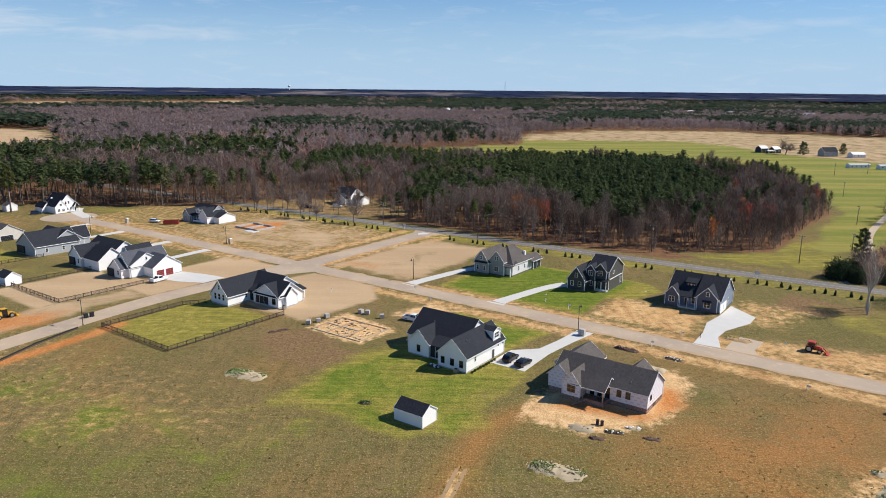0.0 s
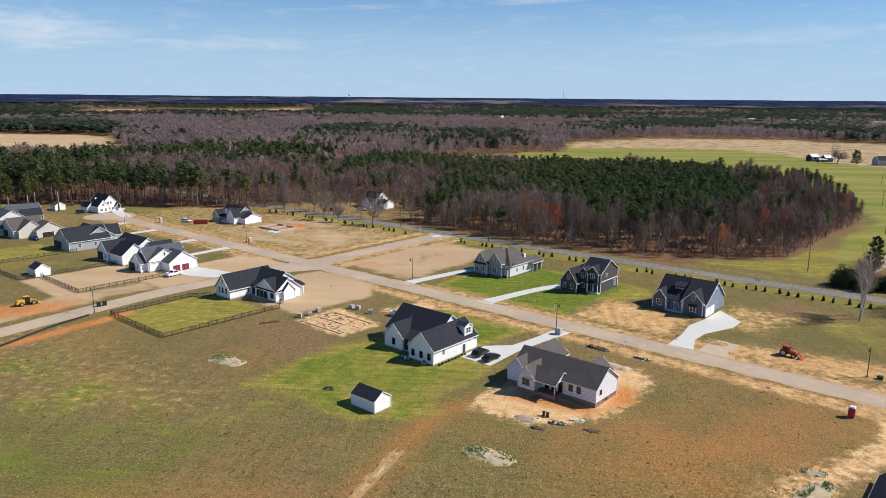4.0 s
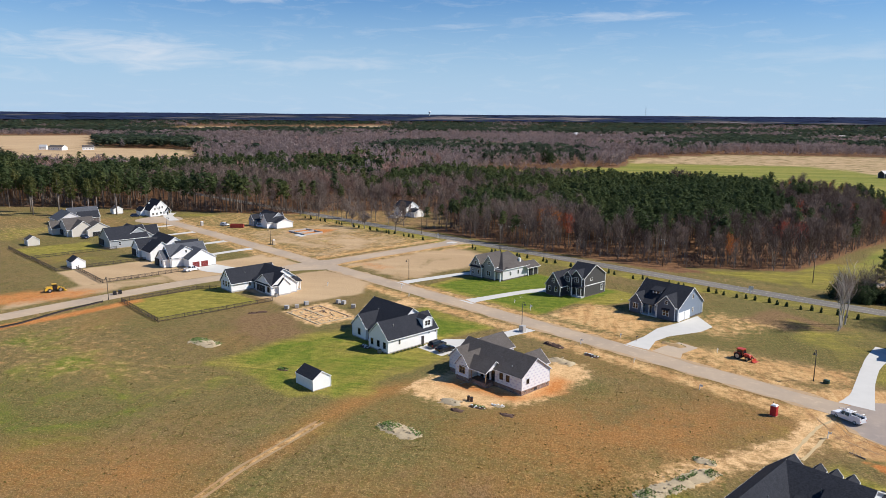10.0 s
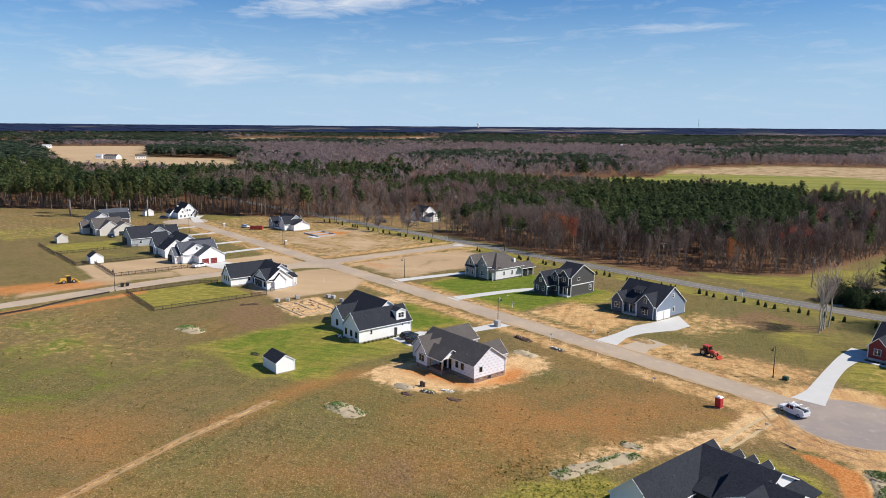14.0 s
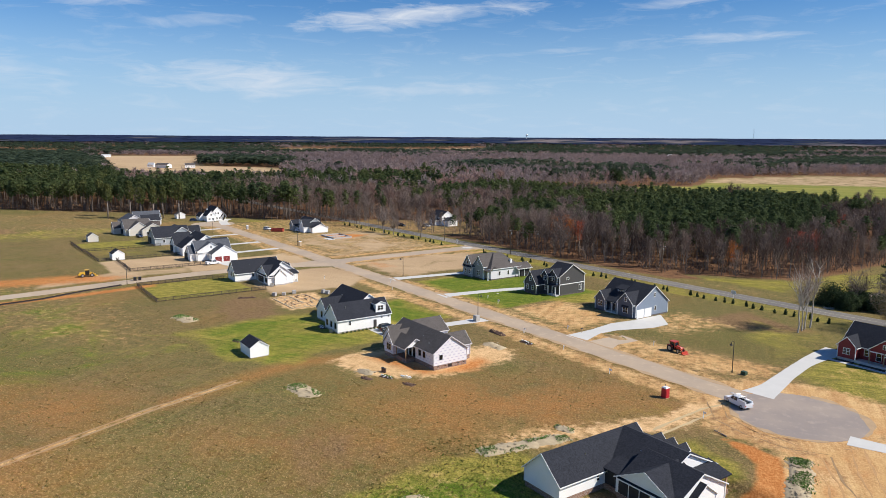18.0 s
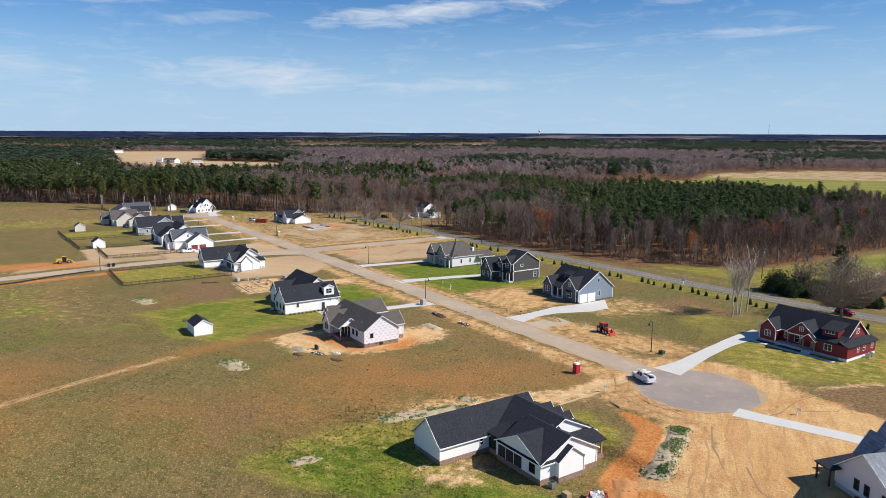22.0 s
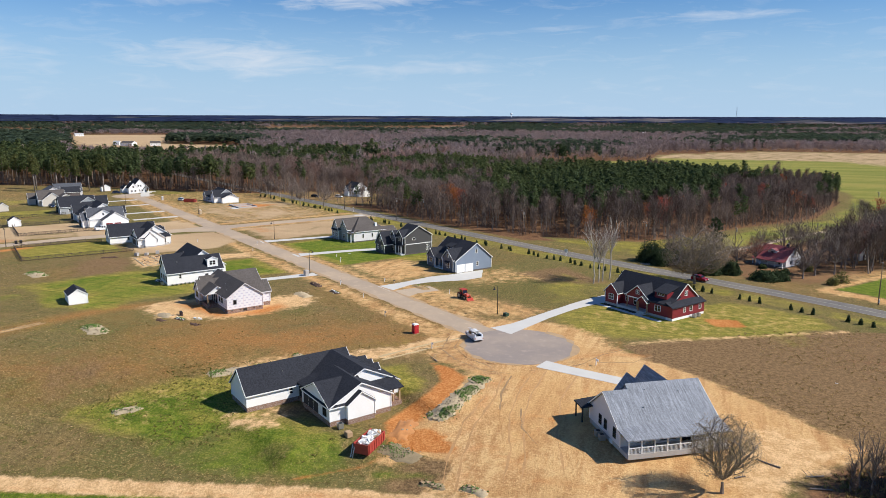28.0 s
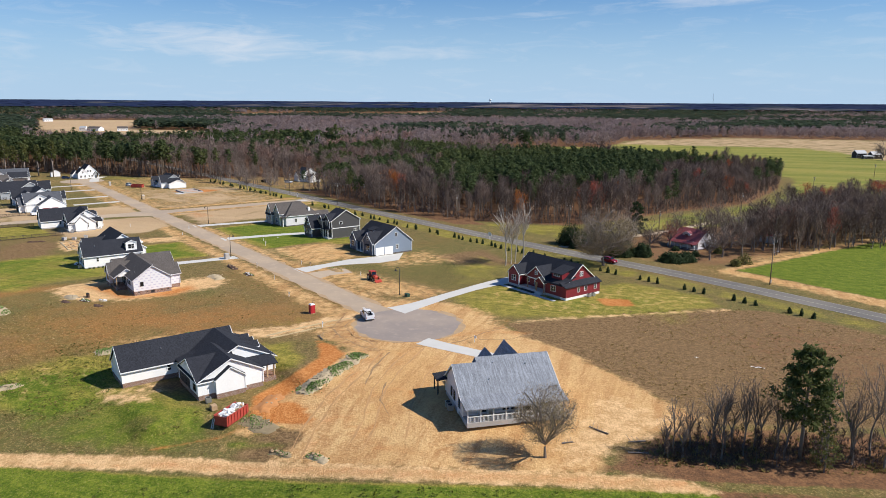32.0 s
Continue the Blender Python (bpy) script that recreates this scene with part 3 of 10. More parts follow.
lay("litter", line_near([(126, 123), (132, 124), (137, 131), (133, 138)], 0.9), 1.5, 0.5)
lay("clay", line_near([(124, 120), (131, 126), (131, 134)], 0.8), 1.6, 0.6)
lay("clay", line_near([(120, 118), (128, 124), (136, 126)], 2.0), 2.5, 0.5)
lay("sand", signed([(72, 74), (80, 70), (88, 72), (84, 78), (76, 79)]), 3.0, 0.45)
lay("soil", signed([(60, 78), (66, 70), (72, 71), (68, 82), (63, 88)]), 2.5, 0.75)
lay("soil", signed([(80, 78), (90, 74), (92, 80), (84, 84)]), 2.0, 0.6)
lay("soil", signed([(90, 100), (97, 92), (100, 98), (94, 106)]), 3.0, 0.4)
lay("straw", signed(box_sn(-166, -144, 92, 112)), 5.0, 0.22)
lay("straw", signed([(-130, 100), (-30, 104), (-20, 116), (-40, 140), (-100, 176), (-170, 150)]), 14.0, 0.3)
lay("straw", signed([(-150, 250), (-120, 215), (-110, 230), (-126, 262)]), 6.0, 0.3)
lay("straw", signed([(48, 70), (58, 62), (70, 66), (66, 78), (54, 82)]), 4.0, 0.3)
lay("green", signed([(-330, 60), (-40, 66), (-14, 96), (-24, 124), (-66, 146), (-100, 168), (-170, 150), (-330, 150)]), 22.0, 0.36)
lay("lawn", signed([(-70, 90), (-20, 96), (-12, 120), (-50, 150), (-90, 150), (-100, 110)]), 22.0, 0.36)
lay("lawn", signed([(80, 104), (92, 112), (88, 122), (74, 116), (66, 106)]), 6.0, 0.4)
lay("lawn", signed([(-8, 92), (24, 94), (44, 104), (30, 110), (-4, 108)]), 7.0, 0.3)
lay("rust", signed([(-60, 74), (-30, 66), (-6, 72), (-10, 86), (-40, 84)]), 8.0, 0.71)
lay("rust", signed([(10, 74), (40, 70), (58, 84), (54, 100), (30, 92)]), 10.0, 0.58)
lay("rust", signed([(36, 116), (58, 112), (82, 122), (80, 134), (60, 126)]), 8.0, 0.61)
lay("straw", signed([(56, 88), (70, 90), (82, 102), (74, 108), (60, 100)]), 4.0, 0.45)
lay("straw", signed(box_sn(-330, -184, 170, 234)), 6.0, 0.42)
lay("tan", signed(box_sn(-262, -186, 172, 226)), 8.0, 0.5)
lay("tan", signed(box_sn(-169, -134, 171, 228)), 4.0, 0.75)
lay("straw", signed(box_sn(-168, -134, 172, 180)), 3.0, 0.5)
lay("straw", signed(box_sn(-168, -162, 168, 236)), 2.0, 0.6)
lay("straw", signed(box_sn(-190, -183, 168, 236)), 2.0, 0.6)
# strong green grass
lay("green", signed([(183, 202), (232, 264), (330, 305), (420, 200), (300, 118), (217, 179)]), 1.6, 1.0)
lay("green", signed([(-400, -300), (-400, 10), (30, 35), (78, 49.2), (116, 57.6), (153, 67.4), (190, 78.4), (400, 130), (400, -300)]), 0.8, 1.0)
lay("green", signed([(50, 68), (62, 62), (72, 66), (76, 74), (70, 82), (60, 80)]), 5.0, 0.62)
lay("green", signed([(76, 64), (92, 64), (97, 70), (88, 76), (80, 72)]), 4.0, 0.5)
lay("green", signed(sn((-100, 88), (-72, 92), (-66, 102), (-68, 128), (-98, 128))), 6.0, 0.34)
lay("green", signed(sn((-102, 132), (-80, 138), (-77, 152), (-102, 152))), 3.0, 0.7)
lay("green", signed(box_sn(-122, -76, 174, 213)), 2.0, 0.8)
lay("green", signed(sn((22, 198), (44, 204), (48, 216), (30, 222), (20, 212))), 4.0, 0.34)
# sand and clay of the building plots
lay("sand", signed([(14, 121), (18, 131), (27, 137), (40, 140), (43, 146), (52, 145), (53, 136), (48, 129), (43, 121), (35, 116.5), (25, 115)]), 3.0, 0.8)
lay("sand", signed([(-34, 171), (-20, 159), (-11, 170), (-26, 184)]), 2.0, 0.9)
lay("sand", signed([(-14, 183), (-8, 178), (4, 186), (-2, 194)]), 3.0, 0.8)
lay("sand", signed([(66, 92), (74, 98), (92, 110), (95, 118), (88, 116), (74, 105), (63, 96)]), 2.5, 0.7)
lay("sand", signed([(70, 84), (80, 80), (87, 78), (80, 72)]), 2.5, 0.5)
lay("rust", line_near([(-12, 30), (-7, 60), (-2.4, 84), (0.5, 93), (4, 105), (9, 118), (16, 124)], 2.6), 3.0, 0.8)
lay("straw", line_near([(-12, 38), (-7.4, 59.2), (-2.3, 83.8), (0.6, 93), (3.5, 103)], 0.9), 1.2, 0.75)
lay("clay", signed([(20, 126), (38, 119), (48, 126), (50, 134), (45, 138), (40, 124), (24, 131)]), 3.0, 0.7)
lay("rust", signed([(46, 96), (66, 100), (92, 118), (86, 128), (66, 128), (52, 118)]), 11.0, 0.73)
lay("rust", signed([(14, 112), (28, 105), (48, 108), (58, 118), (50, 124), (30, 112)]), 8.0, 0.61)
lay("rust", signed([(-30, 60), (10, 66), (14, 50), (-30, 40)]), 12.0, 0.59)
lay("clay", signed([(-124, 178), (-100, 186), (-98, 172), (-124, 150), (-150, 130), (-150, 150)]), 6.0, 0.6)
lay("clay", line_near([W(-167, 92)[:2], W(-164, 70)[:2], W(-163, 30)[:2]], 3.0), 2.5, 0.7)
lay("clay", signed([(-92, 312), (-70, 318), (-72, 300), (-90, 300)]), 4.0, 0.8)
lay("clay", signed([(147, 158), (155, 160), (157, 154), (150, 152)]), 1.5, 0.9)
lay("clay", signed(sn((-170, 172), (-150, 172), (-150, 186), (-170, 182))), 5.0, 0.45)
# bare brown soil
lay("soil", signed([(131, 131), (136, 124), (146, 117), (158, 106), (172, 93), (200, 100), (240, 134), (205, 150), (187, 160), (178, 157.6), (164, 150.6), (150, 142.6), (140, 137.4)]), 1.6, 1.0)
lay("soil", signed([(-48, 160), (-30, 140), (-12, 150), (-22, 160), (-36, 176)]), 5.0, 0.7)
lay("litter", signed([(157, 73.6), (172, 77.6), (215, 89.5), (215, 101), (176, 92), (164, 87)]), 2.5, 1.0)
lay("soil", signed([(150, 72), (172, 78), (172, 96), (158, 86)]), 4.0, 0.5)
lay("lawn", signed([(140, 130), (150, 119), (164, 106), (172, 98), (180, 106), (168, 122), (152, 136)]), 7.0, 0.4)
lay("straw", signed([(172, 150), (184, 132), (214, 118), (236, 134), (204, 150), (182, 158)]), 8.0, 0.3)
lay("soil", signed([(94, 192), (108, 182), (122, 188), (106, 206)]), 4.0, 0.95)
lay("soil", signed([(-260, 262), (-238, 256), (-246, 238), (-280, 240)]), 6.0, 0.9)
lay("soil", signed([(140, 226), (158, 212), (176, 206), (200, 232), (222, 262), (262, 300), (230, 330), (190, 300), (160, 262)]), 5.0, 1.0)
lay("litter", signed([(128, 222), (146, 214), (160, 206), (182, 206), (200, 232), (222, 262), (230, 290), (190, 290), (160, 262), (138, 240)]), 6.0, 0.55)
lay("litter", signed(PLANTATION), 3.0)
lay("litter", signed(WEST_WOOD), 4.0)
lay("litter", signed(sn((-262, 246), (-190, 249), (-120, 251), (-78, 253), (-70, 262), (-120, 272), (-262, 270))), 2.5, 0.95)
for _k in ("straw", "clay", "lawn"):
    lift(_k, signed(PLANTATION), 2.0)
    lift(_k, signed(sn((-262, 246), (-190, 249), (-120, 251), (-78, 253), (-70, 262), (-120, 272), (-262, 270))), 1.5)
SOIL_LOT = [(131, 131), (136, 124), (146, 117), (158, 106), (172, 93), (200, 100), (240, 134), (205, 150), (187, 160), (178, 157.6), (164, 150.6), (150, 142.6), (140, 137.4)]
lift("straw", signed(SOIL_LOT), 1.5, 0.25)
lift("straw", signed([(155, 80), (157, 73.2), (215, 88.5), (214, 106), (174, 96)]), 2.0)
TRACK = [(-300, -60), (-100, 0), (30, 37.5), (76.5, 50.8), (97, 56.6), (116, 60.8), (153, 70), (171, 74.0), (190, 78.6), (300, 106)]
lift("green", line_near(TRACK, 1.7), 0.8)
lift("straw", signed([(183, 202), (232, 264), (330, 305), (420, 200), (300, 118), (217, 179)]), 1.5)
lay("sand", line_near(TRACK, 1.9), 0.8, 0.85)
lay("clay", line_near([(x, y - 0.9) for x, y in TRACK], 0.5), 0.8, 0.55)
lay("clay", line_near([(x, y + 0.8) for x, y in TRACK[5:]], 0.45), 0.8, 0.6)
lay("clay", line_near(TRACK[4:8], 1.2), 1.4, 0.5)
for _k, _p in (("clay", [(109, 120), (113, 104), (109, 82), (103, 66), (96, 60)]), ("clay", [(126, 117), (128, 100), (122, 82), (124, 68)]), ("clay", [(116, 78), (126, 70), (146, 71.5)]), ("soil", [(116, 119), (121, 104), (117, 88), (111, 72)]), ("soil", [(151, 82), (158, 79), (163, 80)]), ("soil", [(104, 113), (101, 120), (97, 126)])):
    lay(_k, line_near(_p, 0.5), 1.0, 0.62)
lay("clay", signed([(97, 108), (102, 106), (106, 102), (106, 93), (105, 84), (104, 76), (104, 72), (100, 80), (101, 86), (102, 94), (102, 100)]), 1.2, 1.0)
lay("clay", signed([(103, 76), (106, 80), (109, 79), (114, 74), (111, 73), (107, 72)]), 1.0, 1.0)
lay("sand", line_near([(85, 107), (89, 114), (93, 121), (99, 127)], 1.8), 1.6, 0.85)
lay("sand", line_near([(111, 103), (113, 95), (113, 82), (115, 71), (117, 64)], 1.5), 2.0, 0.55)
for _o in (-1.6, 0.4, 2.4):
    lay("clay", line_near([(99 + _o, 117), (110 + _o, 104), (112 + _o, 95), (112 + _o, 82), (114 + _o, 71), (116 + _o, 63)], 0.4), 0.9, 0.6)
for _o in (0.0, 2.0, 5.0):
    lay("clay", line_near([(117 + _o, 111), (117 + _o, 99), (118 + _o, 88), (121 + _o, 76), (122 + _o, 67)], 0.45), 1.0, 0.52)
lay("litter", line_near([(112.5, 105), (114, 98), (116, 90)], 0.6), 0.7, 0.62)
lay("litter", line_near([(119, 91), (120.4, 85), (124, 80)], 0.35), 0.6, 0.62)
for _r, _w, _k in ((12.9, 0.7, 0.66), (14.6, 0.4, 0.55), (16.4, 0.7, 0.58), (18.6, 0.5, 0.48)):
    lay("litter", line_near([W(18.4 + _r * math.cos(_a * 0.1), 165 + _r * math.sin(_a * 0.1))[:2] for _a in range(-34, -9)], _w), 0.7, _k)
lay("litter", line_near([(116, 111), (120, 113), (123, 117), (126, 123), (131, 129)], 0.6), 0.9, 0.62)
for _k in ("straw", "sand", "clay"):
    lift(_k, signed([(106, 67), (109, 72), (114, 71.5), (115, 66), (112, 62.5), (107, 61)]), 1.4, 0.15)
lay("soil", signed([(107, 68), (109, 72), (115, 72), (116, 66), (113, 62), (108, 61)]), 1.5, 0.8)
lay("green", signed([(105, 63), (110, 64), (114, 67), (110, 68), (105, 66)]), 1.6, 0.6)
lay("lawn", signed([(87, 103), (93, 106), (100, 98), (99, 92), (91, 95)]), 2.5, 0.75)
lay("sand", signed([(153, 98), (158, 98), (161, 95), (166, 93), (163, 86), (157, 78), (151, 73), (149, 78), (153, 88)]), 3.0, 0.75)
lay("soil", signed([(157, 79), (163, 86), (167, 91), (165, 84), (171, 80), (178, 79), (164, 74), (158, 74)]), 2.5, 0.85)
lift("sand", signed([(160, 77), (165, 84), (168, 88), (172, 80), (178, 79), (164, 74)]), 2.0)
lay("green", signed([(59, 64), (62, 72), (64, 82), (74, 73), (87, 72), (94, 75), (101, 69), (101, 61), (88, 57), (77, 56)]), 3.0, 0.5)
lay("green", signed([(62, 66), (65, 76), (72, 72), (78, 66), (70, 61)]), 2.5, 0.8)
lay("sand", signed([(65, 81), (76, 74), (82, 75), (83, 77), (85, 72), (78, 70)]), 1.8, 0.65)
lay("soil", signed([(66, 79), (69, 83), (76, 76), (73, 74)]), 1.2, 1.0)
lay("rust", signed([(30, 102), (48, 111), (63, 99), (59, 89), (44, 89)]), 9.0, 0.78)
lay("soil", signed([(13, 96), (30, 95), (52, 81), (52, 71), (42, 66), (20, 80)]), 7.0, 0.5)
lay("rust", signed([(40, 115), (59, 121), (81, 118), (71, 101), (43, 102)]), 6.0, 0.77)
lay("green", signed(sn((-101, 88), (-103.6, 106), (-98, 124), (-67, 124), (-66, 108), (-65, 96), (-71, 86))), 2.0, 0.46)
lay("lawn", signed(sn((-101, 88), (-103.6, 106), (-98, 124), (-66, 128), (-65, 108), (-65, 96), (-71, 86))), 1.5, 0.66)
lay("straw", signed(sn((-74, 172), (-64, 172), (-40, 172), (-38, 184), (-52, 190), (-64, 194), (-72, 184))), 3.0, 0.4)
lay("green", signed(sn((8, 196), (40, 200), (62, 216), (40, 226), (6, 226))), 5.0, 0.28)
lay("litter", signed([(164, 74), (172, 71), (215, 82), (215, 100), (176, 90), (168, 86)]), 1.5, 1.0)
for _k in ("sand", "clay", "green", "lawn"):
    lift(_k, signed([(167, 76), (172, 71), (215, 82), (215, 98), (176, 89)]), 1.5)
lay("sand", line_near([(132, 132), (140, 138), (150, 143), (164, 151), (178, 158)], 0.9), 1.4, 0.75)
for _k in ("lawn", "green"):
    lift(_k, signed(SOIL_LOT), 1.0, 0.3)
RED_LAWN = [(118, 150), (125, 144.6), (134, 141), (141, 139.4), (150, 144.2), (161, 151), (177, 160), (172.5, 170), (153, 178), (146, 167), (122.6, 162)]
lift("soil", signed(RED_LAWN), 1.0)
lay("lawn", signed(RED_LAWN), 2.5, 0.8)
lay("straw", signed(RED_LAWN), 3.0, 0.3)
lay("litter", signed([(166, 140), (180, 154), (187, 159), (203, 150), (240, 130), (215, 108), (186, 103), (174, 118)]), 14.0, 0.42)
lay("litter", signed([(160, 80), (167, 85), (200, 92), (230, 99), (230, 91), (190, 81.4), (171, 76.8), (163, 75.2)]), 1.2, 0.9)
lift("litter", line_near(TRACK, 1.1), 0.7)
lift("sand", signed([(163, 75), (200, 83.5), (230, 91), (230, 99), (163, 84)]), 0.6)
lift("litter", signed(CLEARING), 4.0)
lay("straw", signed(CLEARING), 4.0, 0.35)
lay("soil", signed(CLEARING), 4.0, 0.5)
lay("straw", signed([(-420, 300), (-250, 345), (-170, 335), (-176, 268), (-230, 215), (-420, 190)]), 14.0, 0.3)
lay("lawn", signed([(-400, 230), (-270, 250), (-200, 300), (-190, 250), (-240, 215), (-400, 200)]), 12.0, 0.5)


def field_noise(scale, seed):
    """Smooth value noise over the sheet."""
    rng = np.random.RandomState(seed)
    g = rng.rand(64, 64)
    u, v = PX / scale + 1000, PY / scale + 1000
    i, j = np.floor(u).astype(int), np.floor(v).astype(int)
    a, b = u - i, v - j
    a, b = a * a * (3 - 2 * a), b * b * (3 - 2 * b)
    return (g[i % 64, j % 64] * (1 - a) + g[(i + 1) % 64, j % 64] * a) * (1 - b) + (g[i % 64, (j + 1) % 64] * (1 - a) + g[(i + 1) % 64, (j + 1) % 64] * a) * b


_r = np.hypot(PX - 80, PY)
_far = np.clip((_r - 2000) / 300, 0, 1)
COVERS["tan"] = np.maximum(COVERS["tan"], _far * np.clip((field_noise(420, 3) - 0.72) * 8, 0, 1))
COVERS["litter"] = np.maximum(COVERS["litter"], np.clip((PY - 690) / 80, 0, 1) * (COVERS["tan"] < 0.3) * (COVERS["field"] < 0.3))

ground_me = bpy.data.meshes.new("ground")
_nx, _ny = len(GX), len(GY)
_gx, _gy, _gz = settle(PX, PY)
_near = (PY < 112) & (PY > -20) & (np.abs(PX) < 420)
_lo = np.clip((PY + 20) / 40, 0, 1) * np.clip((420 - np.abs(PX)) / 150, 0, 1)
_pz = rise(_r)
_bx, _by = np.where(_near, PX + (_gx - PX) * _lo, PX), np.where(_near, PY + (_gy - PY) * _lo, PY)
_pz = np.where(_near, _gz * _lo, _pz)
ground_me.vertices.add(_nx * _ny)
ground_me.vertices.foreach_set("co", np.stack([_bx, _by, _pz], 1).ravel())
_i = (np.arange(_ny - 1)[:, None] * _nx + np.arange(_nx - 1)[None, :]).ravel()
_q = np.stack([_i, _i + 1, _i + 1 + _nx, _i + _nx], 1)
ground_me.loops.add(_q.size)
ground_me.loops.foreach_set("vertex_index", _q.ravel())
ground_me.polygons.add(len(_q))
ground_me.polygons.foreach_set("loop_start", np.arange(len(_q)) * 4)
ground_me.update(calc_edges=True)
for _name, _keys in (("cover_a", ("lawn", "straw", "clay", "sand")), ("cover_b", ("soil", "field", "tan", "litter"))):
    _at = ground_me.attributes.new(_name, "FLOAT_COLOR", "POINT")
    _at.data.foreach_set("color", np.stack([COVERS[k] for k in _keys], 1).astype(np.float32).ravel())

ground_me.attributes.new("cover_rust", "FLOAT", "POINT").data.foreach_set("value", COVERS["rust"].astype(np.float32))
ground_me.attributes.new("cover_green", "FLOAT", "POINT").data.foreach_set("value", COVERS["green"].astype(np.float32))

M_GROUND, N, L, B = mat("open_ground")
_co = N.new("ShaderNodeTexCoord").outputs["Object"]
_ca, _cb = N.new("ShaderNodeAttribute"), N.new("ShaderNodeAttribute")
_ca.attribute_name, _cb.attribute_name = "cover_a", "cover_b"
_sa, _sb = N.new("ShaderNodeSeparateColor"), N.new("ShaderNodeSeparateColor")
L.new(_ca.outputs["Color"], _sa.inputs[0])
L.new(_cb.outputs["Color"], _sb.inputs[0])
_big, _mid, _sml, _fin = noise_node(N, L, _co, 0.012, 5, 0.6), noise_node(N, L, _co, 0.07, 5, 0.65, 0.6), noise_node(N, L, _co, 0.45, 5, 0.7), noise_node(N, L, _co, 2.6, 4, 0.7)
_spk = noise_node(N, L, _co, 1.15, 3, 0.75)
_rot = N.new("ShaderNodeMapping")
_rot.inputs["Rotation"].default_value = (0, 0, radians(-ANG))
_rot.inputs["Scale"].default_value = (0.06, 0.9, 1)
L.new(_co, _rot.inputs["Vector"])
_rows = noise_node(N, L, _rot.outputs[0], 1.0, 4, 0.6)

_cg = N.new("ShaderNodeAttribute")
_cg.attribute_name = "cover_green"
_rt2 = N.new("ShaderNodeMapping")
_rt2.inputs["Rotation"].default_value = (0, 0, radians(-12))
_rt2.inputs["Scale"].default_value = (0.006, 0.06, 1)
L.new(_co, _rt2.inputs["Vector"])
_strip = noise_node(N, L, _rt2.outputs[0], 1.0, 6, 0.65)


def patch(colour, weight, noise_fac, dark, light, gain=1.4, grain=None):
    f = mathn(N, L, "ADD", weight, mathn(N, L, "MULTIPLY", mathn(N, L, "SUBTRACT", noise_fac, 0.5), gain))
    f = mathn(N, L, "MULTIPLY", smooth(N, L, f, 0.25, 0.72), smooth(N, L, weight, 0.02, 0.25))
    tone = mixn(N, L, smooth(N, L, mathn(N, L, "ADD", mathn(N, L, "MULTIPLY", grain or _sml, 0.55), mathn(N, L, "MULTIPLY", _fin, 0.45)), 0.41, 0.61), dark, light)
    return mixn(N, L, f, colour, tone)


_wide = noise_node(N, L, _co, 0.021, 4, 0.55, 0.8)
_rt4 = N.new("ShaderNodeMapping")
_rt4.inputs["Rotation"].default_value = (0, 0, radians(6))
_rt4.inputs["Scale"].default_value = (0.62, 0.035, 1)
L.new(_co, _rt4.inputs["Vector"])
_mow = noise_node(N, L, _rt4.outputs[0], 1.0, 5, 0.7, 0.5)
_c = mixn(N, L, smooth(N, L, _mid, 0.35, 0.66), (0.165, 0.135, 0.064), (0.225, 0.16, 0.086))
_c = mixn(N, L, mathn(N, L, "MULTIPLY", smooth(N, L, _big, 0.42, 0.56), 0.85), _c, (0.15, 0.145, 0.057))
_c = mixn(N, L, mathn(N, L, "MULTIPLY", smooth(N, L, _wide, 0.54, 0.66), 0.55), _c, (0.28, 0.165, 0.068))
_c = mixn(N, L, mathn(N, L, "MULTIPLY", smooth(N, L, _wide, 0.46, 0.36), 0.5), _c, (0.118, 0.128, 0.038))
_c = mixn(N, L, mathn(N, L, "MULTIPLY", smooth(N, L, _rows, 0.5, 0.72), 0.42), _c, (0.32, 0.22, 0.1))
_c = mixn(N, L, mathn(N, L, "MULTIPLY", smooth(N, L, _mow, 0.52, 0.66), 0.34), _c, (0.3, 0.22, 0.085))
_c = mixn(N, L, mathn(N, L, "MULTIPLY", smooth(N, L, _mow, 0.46, 0.34), 0.4), _c, (0.1, 0.088, 0.03))
_c = mixn(N, L, mathn(N, L, "MULTIPLY", smooth(N, L, _sml, 0.5, 0.66), 0.7), _c, (0.11, 0.09, 0.03))
_c = mixn(N, L, mathn(N, L, "MULTIPLY", smooth(N, L, _fin, 0.53, 0.62), 0.8), _c, (0.4, 0.3, 0.145))
_c = mixn(N, L, mathn(N, L, "MULTIPLY", smooth(N, L, _spk, 0.55, 0.63), 0.65), _c, (0.09, 0.07, 0.027))
_c = mixn(N, L, mathn(N, L, "MULTIPLY", smooth(N, L, noise_node(N, L, _co, 0.8, 4, 0.75), 0.53, 0.63), 0.65), _c, (0.115, 0.128, 0.032))
_c = mixn(N, L, 1.0, _c, (0.8, 0.84, 0.82), "MULTIPLY")
_cr = N.new("ShaderNodeAttribute")
_cr.attribute_name = "cover_rust"
_c = mixn(N, L, mathn(N, L, "MULTIPLY", mathn(N, L, "MULTIPLY", _cr.outputs["Fac"], smooth(N, L, mathn(N, L, "ADD", _mid, mathn(N, L, "MULTIPLY", _sml, 0.6)), 0.45, 0.95)), 1.0, clamp=True), _c, mixn(N, L, smooth(N, L, _fin, 0.4, 0.62), (0.25, 0.115, 0.04), (0.4, 0.215, 0.08)))
_c = patch(_c, _sb.outputs[0], _mid, (0.12, 0.083, 0.045), (0.255, 0.178, 0.1), grain=_spk)
